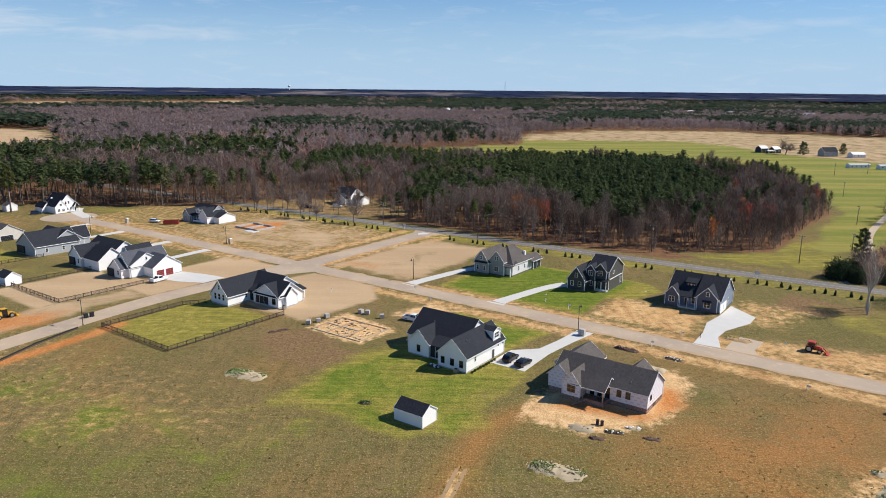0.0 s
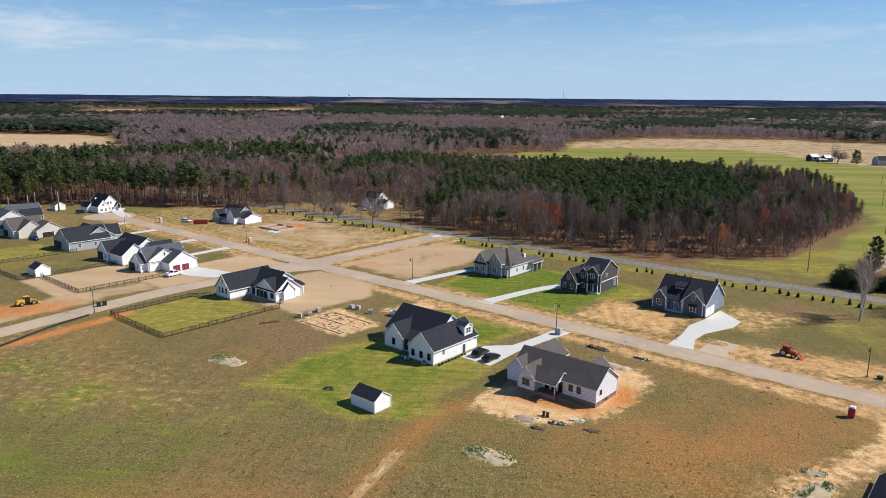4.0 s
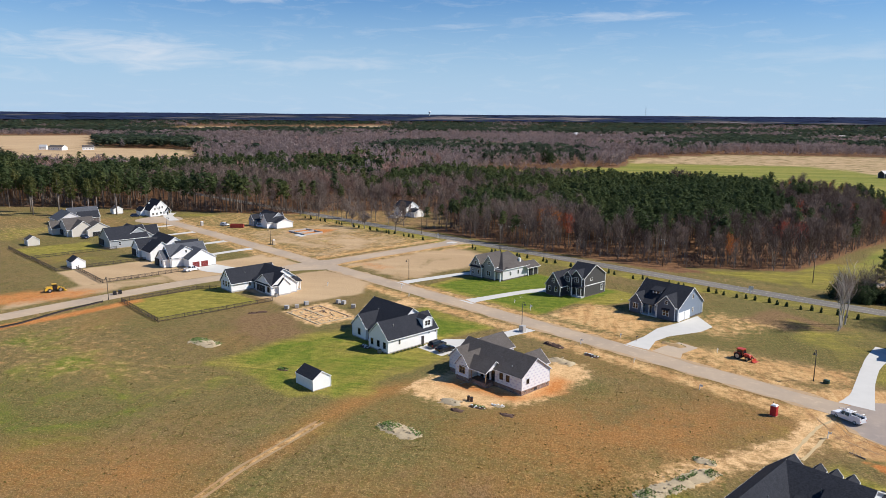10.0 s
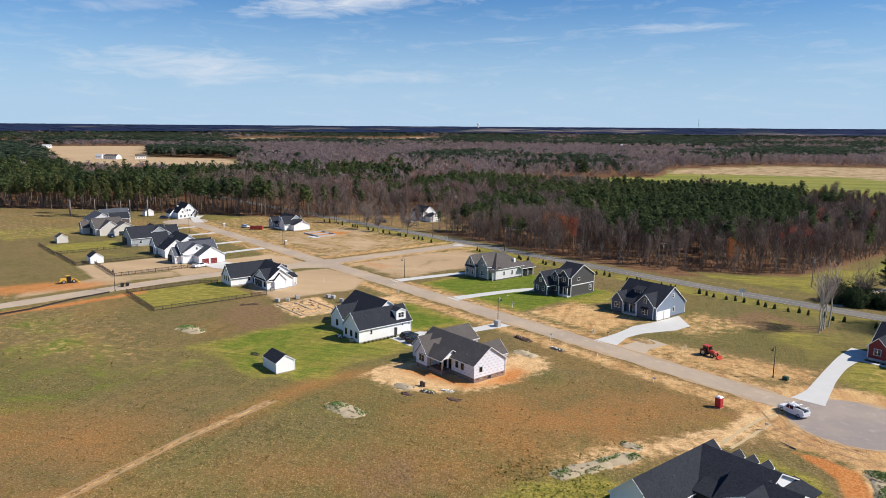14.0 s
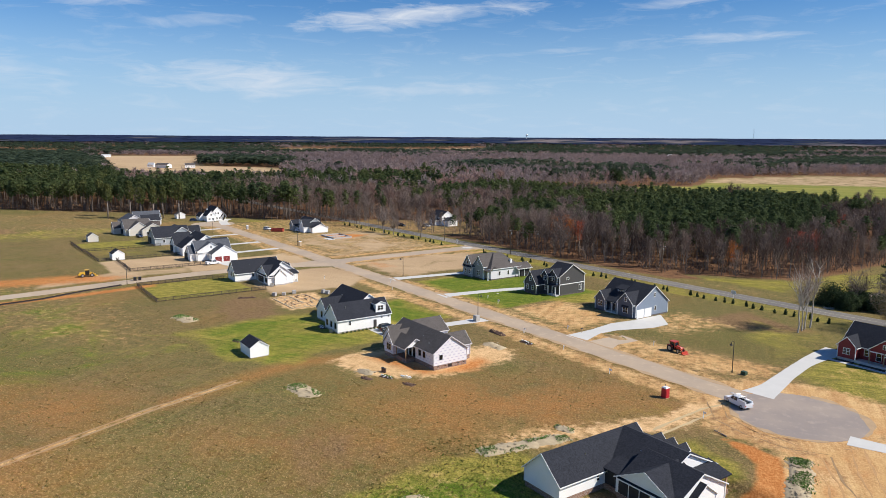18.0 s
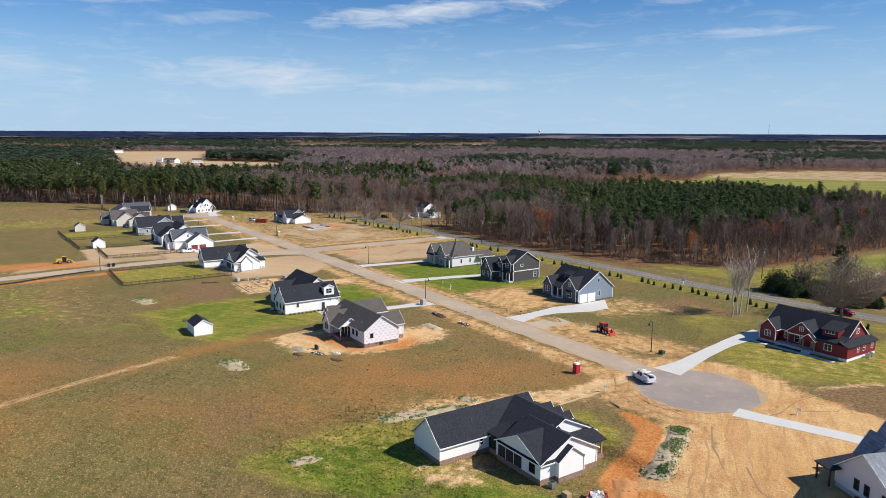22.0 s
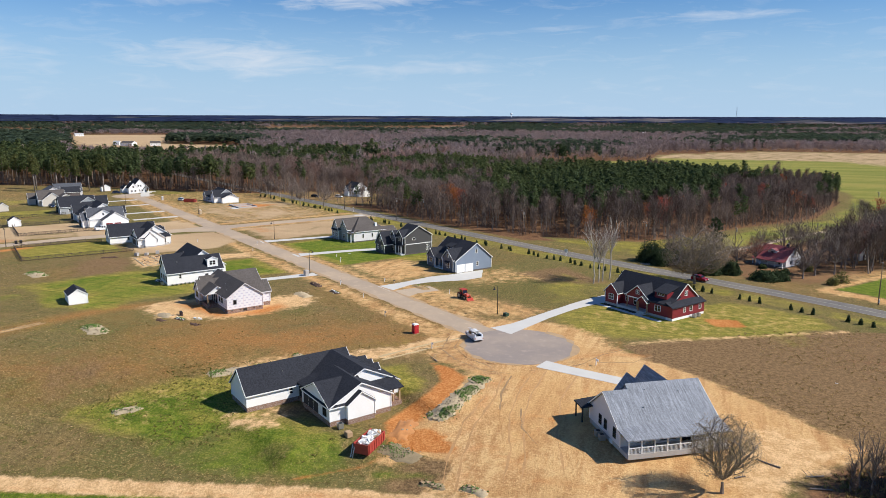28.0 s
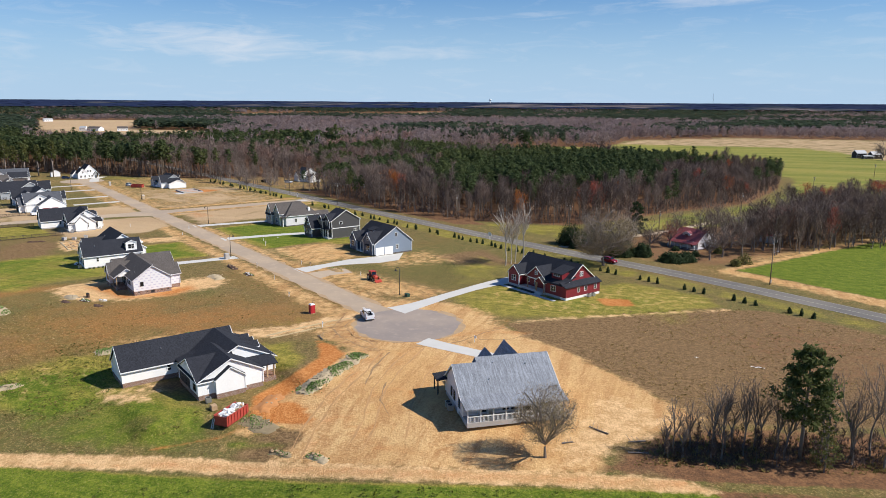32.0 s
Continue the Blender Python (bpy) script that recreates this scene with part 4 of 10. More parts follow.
_c = patch(_c, _sa.outputs[0], _mid, (0.12, 0.132, 0.025), (0.34, 0.305, 0.077), grain=mathn(N, L, "MULTIPLY_ADD", _rows, 0.45, mathn(N, L, "MULTIPLY", _sml, 0.55)))
_c = patch(_c, _cg.outputs["Fac"], _mid, (0.06, 0.112, 0.012), (0.17, 0.222, 0.031), grain=mathn(N, L, "MULTIPLY_ADD", _rows, 0.35, mathn(N, L, "MULTIPLY", _sml, 0.65)))
_c = mixn(N, L, mathn(N, L, "MULTIPLY", smooth(N, L, noise_node(N, L, _co, 4.2, 3, 0.7, 0.4), 0.55, 0.68), 0.42), _c, (0.09, 0.068, 0.03))
_c = mixn(N, L, mathn(N, L, "MULTIPLY", smooth(N, L, noise_node(N, L, _co, 3.4, 3, 0.7, 0.2), 0.58, 0.7), 0.32), _c, (0.5, 0.4, 0.23))
_rt3 = N.new("ShaderNodeMapping")
_rt3.inputs["Rotation"].default_value = (0, 0, radians(8))
_rt3.inputs["Scale"].default_value = (0.34, 0.045, 1)
L.new(_co, _rt3.inputs["Vector"])
_drag = noise_node(N, L, _rt3.outputs[0], 1.0, 6, 0.7, 0.8)
_c = patch(_c, _sa.outputs[1], _sml, mixn(N, L, smooth(N, L, _drag, 0.38, 0.6), (0.385, 0.228, 0.105), (0.45, 0.285, 0.14)), mixn(N, L, smooth(N, L, _mid, 0.35, 0.65), (0.53, 0.365, 0.175), (0.61, 0.46, 0.25)), grain=mathn(N, L, "MULTIPLY_ADD", _drag, 0.6, mathn(N, L, "MULTIPLY", _sml, 0.4)))
_c = patch(_c, _sb.outputs[1], _mid, (0.13, 0.175, 0.035), (0.27, 0.25, 0.075), grain=_strip)
_c = patch(_c, _sb.outputs[2], _mid, (0.37, 0.285, 0.185), (0.46, 0.365, 0.245), grain=_strip)
_c = patch(_c, _cb.outputs["Alpha"], _sml, (0.11, 0.066, 0.042), (0.22, 0.128, 0.072))
_c = patch(_c, _ca.outputs["Alpha"], _sml, (0.45, 0.305, 0.155), (0.65, 0.485, 0.29))
_c = patch(_c, _sa.outputs[2], _sml, (0.36, 0.135, 0.038), (0.53, 0.27, 0.105), 0.6, grain=mathn(N, L, "MULTIPLY_ADD", _drag, 0.5, mathn(N, L, "MULTIPLY", _spk, 0.5)))
_c = mixn(N, L, mathn(N, L, "MULTIPLY", smooth(N, L, _spk, 0.58, 0.7), 0.2), _c, (0.08, 0.06, 0.025))
_c = mixn(N, L, 1.0, _c, (1.15, 1.025, 0.895), "MULTIPLY")
L.new(_c, B.inputs["Base Color"])
B.inputs["Roughness"].default_value = 0.95
B.inputs["Specular IOR Level"].default_value = 0.1
_grit = noise_node(N, L, _co, 5.5, 3, 0.7)
bumpn(N, L, B, mathn(N, L, "ADD", _sml, mathn(N, L, "MULTIPLY_ADD", _grit, 0.2, mathn(N, L, "MULTIPLY", _fin, 0.6))), 0.8, 0.28)
ground_me.materials.append(M_GROUND)
tagged(new("ground", ground_me), "dormant field with lawns, straw-covered lots and clay patches", "ground", kind="structure")


# ---- roads, drives, tracks ----
def drape(x, y, z):
    """Lays a point of a road on the sloping land."""
    if not -20 < y < 112 or abs(x) > 420:
        return (x, y, z)
    a, b, c = settle(x, y)
    k = min(1, (y + 20) / 40) * min(1, (420 - abs(x)) / 150)
    return (x + (float(a) - x) * k, y + (float(b) - y) * k, z + float(c) * k)


def ribbon(name, centre, width, z, m, label, category="road", thick=0.06, samples=6, world=False, kind="structure"):
    """A paved band along a smoothed centre line given in the street frame."""
    pts = [Vector(p[:2]) if world else Vector(W(*p[:2])[:2]) for p in centre]
    wid = [p[2] if len(p) > 2 else width for p in centre]
    path = []
    for i in range(len(pts) - 1):
        p0, p1, p2, p3 = pts[max(i - 1, 0)], pts[i], pts[i + 1], pts[min(i + 2, len(pts) - 1)]
        for k in range(samples):
            t = k / samples
            q = 0.5 * (2 * p1 + (p2 - p0) * t + (2 * p0 - 5 * p1 + 4 * p2 - p3) * t * t + (3 * p1 - p0 - 3 * p2 + p3) * t ** 3)
            path.append((q, wid[i] * (1 - t) + wid[i + 1] * t))
    path.append((pts[-1], wid[-1]))
    g, rows = Geo(), []
    for i, (q, w) in enumerate(path):
        d = (path[min(i + 1, len(path) - 1)][0] - path[max(i - 1, 0)][0]).normalized()
        e = Vector((-d.y, d.x)) * w / 2
        rows += [(q.x + e.x, q.y + e.y, z), (q.x - e.x, q.y - e.y, z), (q.x + e.x, q.y + e.y, z - thick), (q.x - e.x, q.y - e.y, z - thick)]
    fs = []
    for i in range(len(path) - 1):
        a, b = 4 * i, 4 * i + 4
        fs += [(a, a + 1, b + 1, b), (a + 2, b + 2, b + 3, a + 3), (a, b, b + 2, a + 2), (a + 1, a + 3, b + 3, b + 1)]
    g.add([drape(*q) for q in rows], fs)
    return tagged(part(name, g, m), label, category, kind=kind)


def plate(name, outline, z, m, label, category, thick=0.08, world=False, kind="structure"):
    g = Geo().slab([(*(p if world else W(*p)[:2]), z) for p in outline], thick)
    return tagged(part(name, g, m), label, category, kind=kind)


HWY = [(-900, 215), (-600, 224), (-400, 233), (-278, 238), (-190, 241.5), (-120, 243.5), (-60, 246), (-10, 249.5), (37, 253.8), (75, 254.5), (200, 257), (500, 262)]
ribbon("road", HWY, 7.2, 0.03, M_HWY, "two-lane grey asphalt highway", samples=4)
for _off, _nm in ((-3.25, "edge_line"), (3.25, "edge_line"), (0.0, "centre_line")):
    ribbon(_nm, [(s, n + _off) for s, n in HWY], 0.09 if _off else 0.13, 0.036, M_LINE, "faded painted line on the highway", "road marking", 0.004, 4)
ribbon("street", [(22, 164.3), (-60, 164.3), (-176, 164.2), (-300, 163.6), (-322, 163.2)], 7.2, 0.022, M_STREET, "pale worn asphalt residential street")
_ring = [(18.4 + 11.6 * math.cos(2 * math.pi * i / 40), 165.0 + 11.6 * math.sin(2 * math.pi * i / 40)) for i in range(40)]
plate("cul_de_sac", _ring, 0.028, M_CIRCLE, "round asphalt turning circle at the street's end", "road")
_ring2 = [(-330 + 12 * math.cos(2 * math.pi * i / 40), 163 + 12 * math.sin(2 * math.pi * i / 40)) for i in range(40)]
plate("cul_de_sac", _ring2, 0.028, M_STREET, "round asphalt turning circle beside white houses", "road")
ribbon("side_street", [(-176.5, 163, 16), (-176.5, 171, 9), (-176.5, 180, 8), (-176.5, 226, 8), (-176.5, 236, 12), (-176.5, 241, 22)], 8, 0.018, M_STREET, "pale asphalt side street joining the highway")
ribbon("side_street", [(-175, 164, 20), (-177, 152, 10), (-179, 135, 8), (-180, 110, 8), (-177.5, 84, 7.5), (-174, 58, 7.5)], 8, 0.014, M_STREET, "pale asphalt side street between lots")
ribbon("gravel_road", [(-174.5, 62), (-172.5, 40), (-172, 0), (-174, -60)], 7.0, 0.01, M_GRAVEL, "pale gravel construction road")
ribbon("farm_lane", [(130, 219), (137, 234), (160, 258), (186, 300), (215, 338), (300, 445), (400, 592)], 3.0, 0.03, M_GRAVEL, "pale gravel farm lane off the highway", world=True)

_rk = random.Random(3)
for _o in (-0.55, 0.85):
    ribbon("wheel_rut", [(x + _o, y, _rk.uniform(0.3, 0.75)) for x, y in ((-15, 20), (-11.5, 40), (-9, 52), (-7.5, 59.2), (-6.3, 65), (-5.1, 71), (-3.8, 77), (-2.4, 83.8), (-0.9, 88.5), (0.5, 92.9), (2.0, 98), (3.4, 103))], 0.6, 0.025, M_RUT, "pale wheel rut worn into the field", "track", 0.05, world=True)

M_RUTCLAY = plain("clay_rut", (0.46, 0.26, 0.11), 0.95, var=0.55, scale=0.35, fine=4.0, bump=0.3)
M_RUTDARK = plain("dark_turned_earth", (0.31, 0.195, 0.095), 0.95, var=0.45, scale=0.5, fine=4.0, bump=0.4)
M_RUTSTRAW = plain("pale_straw_rut", (0.5, 0.37, 0.2), 0.95, var=0.35, scale=0.4, fine=4.0, bump=0.3)


def rut(pts, m, lo, hi, label):
    """A wheel track: a thin band of uneven width that wanders a little."""
    out = []
    for (ax, ay), (bx, by) in zip(pts, pts[1:]):
        k = max(1, int(math.hypot(bx - ax, by - ay) / 1.6))
        out += [(ax + (bx - ax) * i / k + _rk.uniform(-0.12, 0.12), ay + (by - ay) * i / k + _rk.uniform(-0.12, 0.12), _rk.uniform(lo, hi)) for i in range(k)]
    ribbon("wheel_rut", out + [(*pts[-1], lo * 0.4)], 0.5, 0.012, m, label, "track", 0.03, 3, world=True)


for _m, _lo, _hi, _lb, _lines in (
        (M_RUTCLAY, 0.08, 0.5, "orange clay wheel rut south of the turning circle", (
            [(99, 118), (104, 111), (110, 104), (111.6, 95), (111.4, 84), (113, 72), (115, 64)], [(101, 119), (106, 112.5), (112, 105), (113.4, 95), (113.2, 84), (115, 72), (117, 64)],
            [(117, 111), (116.6, 99), (117.6, 88), (120.6, 77), (122, 68)], [(119.2, 111), (118.8, 99), (119.8, 88), (122.8, 77), (124.4, 68)], [(125, 112), (124, 98), (126, 84), (129, 73)])),
        (M_RUTDARK, 0.08, 0.45, "dark earth turned up by wheels near the turning circle", (
            [(113.5, 106), (113.8, 98), (115.6, 90)], [(118.6, 92), (120.4, 85), (124, 80)], [(95, 125), (96.4, 116), (101, 111), (108, 107), (114, 107)], [(116, 110), (121, 112.4), (125, 117), (128, 124), (133, 130)],
            [(97.5, 126), (98.6, 118), (102.6, 113), (109, 109.2)], [(128, 119), (134, 121), (138, 127)])),
        (M_RUTSTRAW, 0.3, 0.9, "pale wheel rut pressed into straw", (
            [(86, 107), (90, 114), (94, 120.4), (99, 126)], [(87.6, 106), (91.8, 112.8), (96, 119)]))):
    for _p in _lines:
        rut(_p, _m, _lo, _hi, _lb)

_rk = random.Random(8)


def dirt_edge(pts):
    """Dirt washed over a street's edge: a thin uneven band."""
    ribbon("roadside_dirt", [(a, b, _rk.choice((0.15, 0.3, 0.5, 0.7, 1.1, 1.6))) for a, b in pts], 0.5, 0.034, M_DIRT, "tan dirt washed over the street's edge", "dirt", 0.012, 3)


for _n in (160.65, 167.95):
    dirt_edge([(-320 + 3.1 * i, _n + _rk.uniform(-0.25, 0.25)) for i in range(45)])
    dirt_edge([(-165 + 3.1 * i, _n + _rk.uniform(-0.25, 0.25)) for i in range(55)])
dirt_edge([(18.4 + 11.7 * math.cos(0.17 * i - 2.7), 165 + 11.7 * math.sin(0.17 * i - 2.7)) for i in range(13)])
dirt_edge([(18.4 + 11.7 * math.cos(0.17 * i - 2.7), 165 + 11.7 * math.sin(0.17 * i - 2.7)) for i in range(16, 28)])
for _s in (-180.6, -172.4):
    dirt_edge([(_s + _rk.uniform(-0.2, 0.2), 172 + 3.0 * i) for i in range(20)])

plate("driveway", [(-71, 159.8), (-66.6, 159.8), (-68, 150), (-69, 140), (-68.5, 127.5), (-77.4, 127.5), (-77.4, 137), (-72.5, 142), (-71.5, 150)], 0.03, M_CONC, "pale concrete driveway of a white house", "driveway")
ribbon("driveway", [(-99.8, 166.5, 6), (-99.3, 172, 4), (-96, 190, 3.6), (-92.5, 198, 5)], 4, 0.03, M_CONC, "pale concrete driveway across a green lawn", "driveway")
ribbon("driveway", [(-132.2, 167, 5.5), (-131.5, 173, 3.8), (-128.5, 192, 3.6), (-125.5, 200, 5)], 4, 0.032, M_CONC, "pale concrete driveway across a green lawn", "driveway")
plate("driveway", [(-44.2, 167.2), (-37.5, 167.2), (-40.5, 176), (-40.2, 182), (-36.5, 192), (-36.5, 198.5), (-44.6, 205.5), (-44.9, 194), (-46, 186), (-44.5, 177)], 0.03, M_CONC, "pale concrete driveway spreading beside a garage", "driveway")
ribbon("driveway", [(8.2, 168.5, 6.5), (7.3, 175, 4.4), (5.2, 184, 3.6), (3.0, 195, 3.5), (2.0, 204, 4.6), (2.0, 213, 6.5)], 4.2, 0.03, M_CONC, "long curved pale concrete driveway", "driveway")
ribbon("driveway", [(29.2, 161.2, 4.4), (35, 163.2, 3.8), (45, 167, 3.6), (52, 169, 4)], 4, 0.032, M_CONC, "straight pale concrete driveway off the turning circle", "driveway")
plate("track_stub", [(-37, 167.4), (-29, 167.4), (-31, 172), (-30.5, 179), (-36, 179.5), (-37, 173)], 0.012, M_GRAVEL, "gravel lot entrance beside the street", "driveway")
plate("driveway", [(-176, 131), (-163.5, 124), (-163.5, 133), (-176.5, 140)], 0.034, M_CONC, "pale concrete driveway beside a white house", "driveway")
plate("driveway", [(-203, 124), (-192, 126), (-184, 130), (-184, 138), (-192, 137), (-203, 134)], 0.034, M_CONC, "pale concrete driveway before red garage doors", "driveway")
for _s, _l in ((-222, 20), (-246, 26), (-279, 24), (-306, 20)):
    ribbon("driveway", [(_s, 160, 4.5), (_s, 155, 3.6), (_s + 1, 160 - _l, 3.6)], 3.6, 0.032, M_CONC, "pale concrete driveway to the street", "driveway")
ribbon("driveway", [(-322, 168, 5), (-340, 172, 5), (-352, 178, 7)], 4, 0.032, M_CONC, "pale concrete driveway by tall pines", "driveway")
plate("traffic_island", [(-178.5, 233), (-176.5, 230.5), (-174.5, 233), (-175, 236), (-178, 236)], 0.14, M_CONC, "small pale kerbed traffic island", "traffic island", 0.14)


# ---- houses ----
_windows = {}


def window_meshes(w, h, frame_m, cols, rows):
    key = (round(w, 2), round(h, 2), frame_m.name, cols, rows)
    if key not in _windows:
        t = 0.1
        o, i_ = [(-w / 2 - t, -h / 2 - t), (w / 2 + t, -h / 2 - t), (w / 2 + t, h / 2 + t), (-w / 2 - t, h / 2 + t)], [(-w / 2, -h / 2), (w / 2, -h / 2), (w / 2, h / 2), (-w / 2, h / 2)]
        vs = [(a, d, b) for d in (-0.07, 0.03) for a, b in o + i_]
        fs = []
        for k in range(4):
            m_ = (k + 1) % 4
            fs += [(k, m_, m_ + 4, k + 4), (k + 8, k + 12, m_ + 12, m_ + 8), (k, k + 8, m_ + 8, m_), (k + 4, m_ + 4, m_ + 12, k + 12)]
        g = Geo().add(vs, fs)
        bars = []
        for i in range(1, cols):
            x = -w / 2 + w * i / cols
            bars.append(Geo().box(x - 0.05, x + 0.05, -0.06, 0.02, -h / 2, h / 2).mesh("glazing_bar", frame_m))
        for i in range(1, rows):
            z = -h / 2 + h * i / rows
            bars.append(Geo().box(-w / 2, w / 2, -0.055, 0.018, z - 0.03, z + 0.03).mesh("glazing_bar", frame_m))
        p = Geo().box(-w / 2, w / 2, -0.02, 0.0, -h / 2, h / 2)
        _windows[key] = (g.mesh("window", frame_m), p.mesh("pane", M_GLASS), bars)
    return _windows[key]


FACES = {"-n": 0.0, "+s": 90.0, "+n": 180.0, "-s": -90.0}


def face_pose(face, plane, along, z, o):
    """The pose of a fitting on a wall: it looks along its own -y."""
    if face in ("-n", "+n"):
        return pose(along - o[0], plane - o[1], z, 0, 0, FACES[face])
    return pose(plane - o[0], along - o[1], z, 0, 0, FACES[face])


class House:
    def __init__(self, name, label, s, n, walls, roof, trim=None, base=None, turn=0.0, world=False, frame_m=None, z=0.0):
        self.o = (0.0, 0.0) if world or turn else (s, n)
        self.root = thing(name, label, "house", s, n, turn, z, world=world, level=True)
        self.walls, self.roof_m, self.trim, self.base_m = walls, roof, trim or M_TRIM, base or M_BRICK
        self.frame_m = frame_m or self.trim

    def put(self, name, g, m, label="", parent=None):
        g.v = [(p[0] - self.o[0], p[1] - self.o[1], p[2]) for p in g.v]
        return part(name, g, m, parent or self.root, label)

    def wing(self, s0, s1, n0, n1, ze, zr, axis="n", zb=0.6, rp=0.5, ze2=None, walls=None, roof=None, over=0.38, rake=0.3, trim=True, open_ends=(), body=True, fascia=True):
        """A gabled block. axis: the ridge's direction; rp: the ridge's place across; ze, ze2: eaves at the low and the high side."""
        ze2 = ze if ze2 is None else ze2
        walls, roof = walls or self.walls, roof or self.roof_m
        if axis == "n":
            a0, a1, b0, b1 = s0, s1, n0, n1
            P = lambda a, b, z: (a, b, z)
        else:
            a0, a1, b0, b1 = n0, n1, s0, s1
            P = lambda a, b, z: (b, a, z)
        ar = a0 + (a1 - a0) * rp
        if body:
            if zb > 0.05 and zb < 2:
                self.put("foundation", Geo().box(s0 + 0.03, s1 - 0.03, n0 + 0.03, n1 - 0.03, 0, zb), self.base_m)
            vs = []
            for b in (b0, b1):
                vs += [P(a0, b, zb), P(a1, b, zb), P(a1, b, ze2), P(ar, b, zr), P(a0, b, ze)]
            self.put("wall", Geo().add(vs, [(0, 1, 2, 3, 4), (9, 8, 7, 6, 5), (0, 4, 9, 5), (1, 6, 7, 2), (0, 5, 6, 1), (2, 7, 8, 3), (3, 8, 9, 4)]), walls)
        d = 0.2
        sl0, sl1 = (zr - ze) / (ar - a0 + 1e-6), (zr - ze2) / (a1 - ar + 1e-6)
        up = 0.2
        c0, c1 = b0 - rake, b1 + rake
        e0, e1 = a0 - over, a1 + over
        z0, z1 = ze - sl0 * over + up, ze2 - sl1 * over + up
        g = Geo()
        if zr - ze > 0.05 and rp > 0:
            g.slab([P(e0, c0, z0), P(ar, c0, zr + up), P(ar, c1, zr + up), P(e0, c1, z0)], d)
        if zr - ze2 > 0.05 and rp < 1:
            g.slab([P(ar, c0, zr + up), P(e1, c0, z1), P(e1, c1, z1), P(ar, c1, zr + up)], d)
        r = self.put("roof", g, roof)
        if trim:
            for c in (c0 - 0.02, c1 + 0.02):
                if ("lo" in open_ends and c < b0) or ("hi" in open_ends and c > b1):
                    continue
                t = Geo()
                if rp > 0:
                    t.beam(P(e0, c, z0 - 0.11), P(ar, c, zr + up - 0.11), 0.06, 0.17)
                if rp < 1:
                    t.beam(P(ar, c, zr + up - 0.11), P(e1, c, z1 - 0.11), 0.06, 0.17)
                self.put("rake_board", t, self.trim)
            if fascia:
                for e, z, ok in ((e0 - 0.02, z0, rp > 0), (e1 + 0.02, z1, rp < 1)):
                    if ok:
                        self.put("fascia", Geo().beam(P(e, c0, z - 0.13), P(e, c1, z - 0.13), 0.05, 0.2), self.trim)
            if body:
                for a in (a0, a1):
                    for b in (b0, b1):
                        top = (ze if a == a0 else ze2) - 0.03
                        x, y, _ = P(a, b, 0)
                        self.put("corner_board", Geo().box(x - 0.09, x + 0.09, y - 0.09, y + 0.09, zb, top), self.trim)
        return r

    def hip(self, s0, s1, n0, n1, ze, zr, inset, axis="s", zb=0.6, walls=None, roof=None, over=0.4):
        """A block under a hipped roof."""
        if zb > 0.05:
            self.put("foundation", Geo().box(s0 + 0.03, s1 - 0.03, n0 + 0.03, n1 - 0.03, 0, zb), self.base_m)
        self.put("wall", Geo().box(s0, s1, n0, n1, zb, ze), walls or self.walls)
        a, b, c, d = s0 - over, s1 + over, n0 - over, n1 + over
        m = (c + d) / 2 if axis == "s" else (a + b) / 2
        if axis == "s":
            r0, r1 = (a + inset, m, zr), (b - inset, m, zr)
            fs = [(4, 5, 9, 8), (6, 7, 8, 9), (5, 6, 9), (7, 4, 8)]
        else:
            r0, r1 = (m, c + inset, zr), (m, d - inset, zr)
            fs = [(5, 6, 9, 8), (7, 4, 8, 9), (4, 5, 8), (6, 7, 9)]
        vs = [(a, c, ze - 0.15), (b, c, ze - 0.15), (b, d, ze - 0.15), (a, d, ze - 0.15), (a, c, ze), (b, c, ze), (b, d, ze), (a, d, ze), r0, r1]
        self.put("roof", Geo().add(vs, [(3, 2, 1, 0), (0, 1, 5, 4), (1, 2, 6, 5), (2, 3, 7, 6), (3, 0, 4, 7)] + fs), roof or self.roof_m)
        for p, q in (((a, c), (b, c)), ((b, c), (b, d)), ((b, d), (a, d)), ((a, d), (a, c))):
            self.put("fascia", Geo().beam((*p, ze - 0.08), (*q, ze - 0.08), 0.1, 0.2), self.trim)

    def window(self, face, plane, along, z, w=0.9, h=1.5, cols=1, rows=2, frame_m=None):
        f, p, bars = window_meshes(w, h, frame_m or self.frame_m, cols, rows)
        ob = part("window", f, None, self.root, at=face_pose(face, plane, along, z, self.o))
        part("pane", p, None, ob)
        for b_ in bars:
            part("glazing_bar", b_, None, ob)

    def door(self, face, plane, along, zb, w=1.0, h=2.1, m=None, name="door"):
        g = Geo().box(-w / 2 - 0.1, w / 2 + 0.1, -0.05, 0.03, 0, h + 0.1)
        ob = part("door", g, self.trim, self.root, at=face_pose(face, plane, along, zb, self.o))
        part("door_leaf", Geo().box(-w / 2, w / 2, -0.075, -0.04, 0.02, h), m or M_DOOR, ob)
        part("handle", Geo().box(w / 2 - 0.16, w / 2 - 0.1, -0.14, -0.07, 0.95, 1.1), M_STEEL, ob)

    def garage_door(self, face, plane, along, zb, w=2.7, h=2.2, m=None):
        ob = part("garage_door", Geo().box(-w / 2 - 0.12, w / 2 + 0.12, -0.04, 0.03, 0, h + 0.14), self.trim, self.root, at=face_pose(face, plane, along, zb, self.o))
        for i in range(4):
            part("door_panel", Geo().box(-w / 2, w / 2, -0.085, -0.03, h * i / 4 + 0.02, h * (i + 1) / 4 - 0.02), m or M_TRIM, ob)

    def posts(self, places, z0, z1, w=0.22, m=None):
        for s, n in places:
            self.put("porch_post", Geo().box(s - w / 2, s + w / 2, n - w / 2, n + w / 2, z0, z1), m or self.trim)

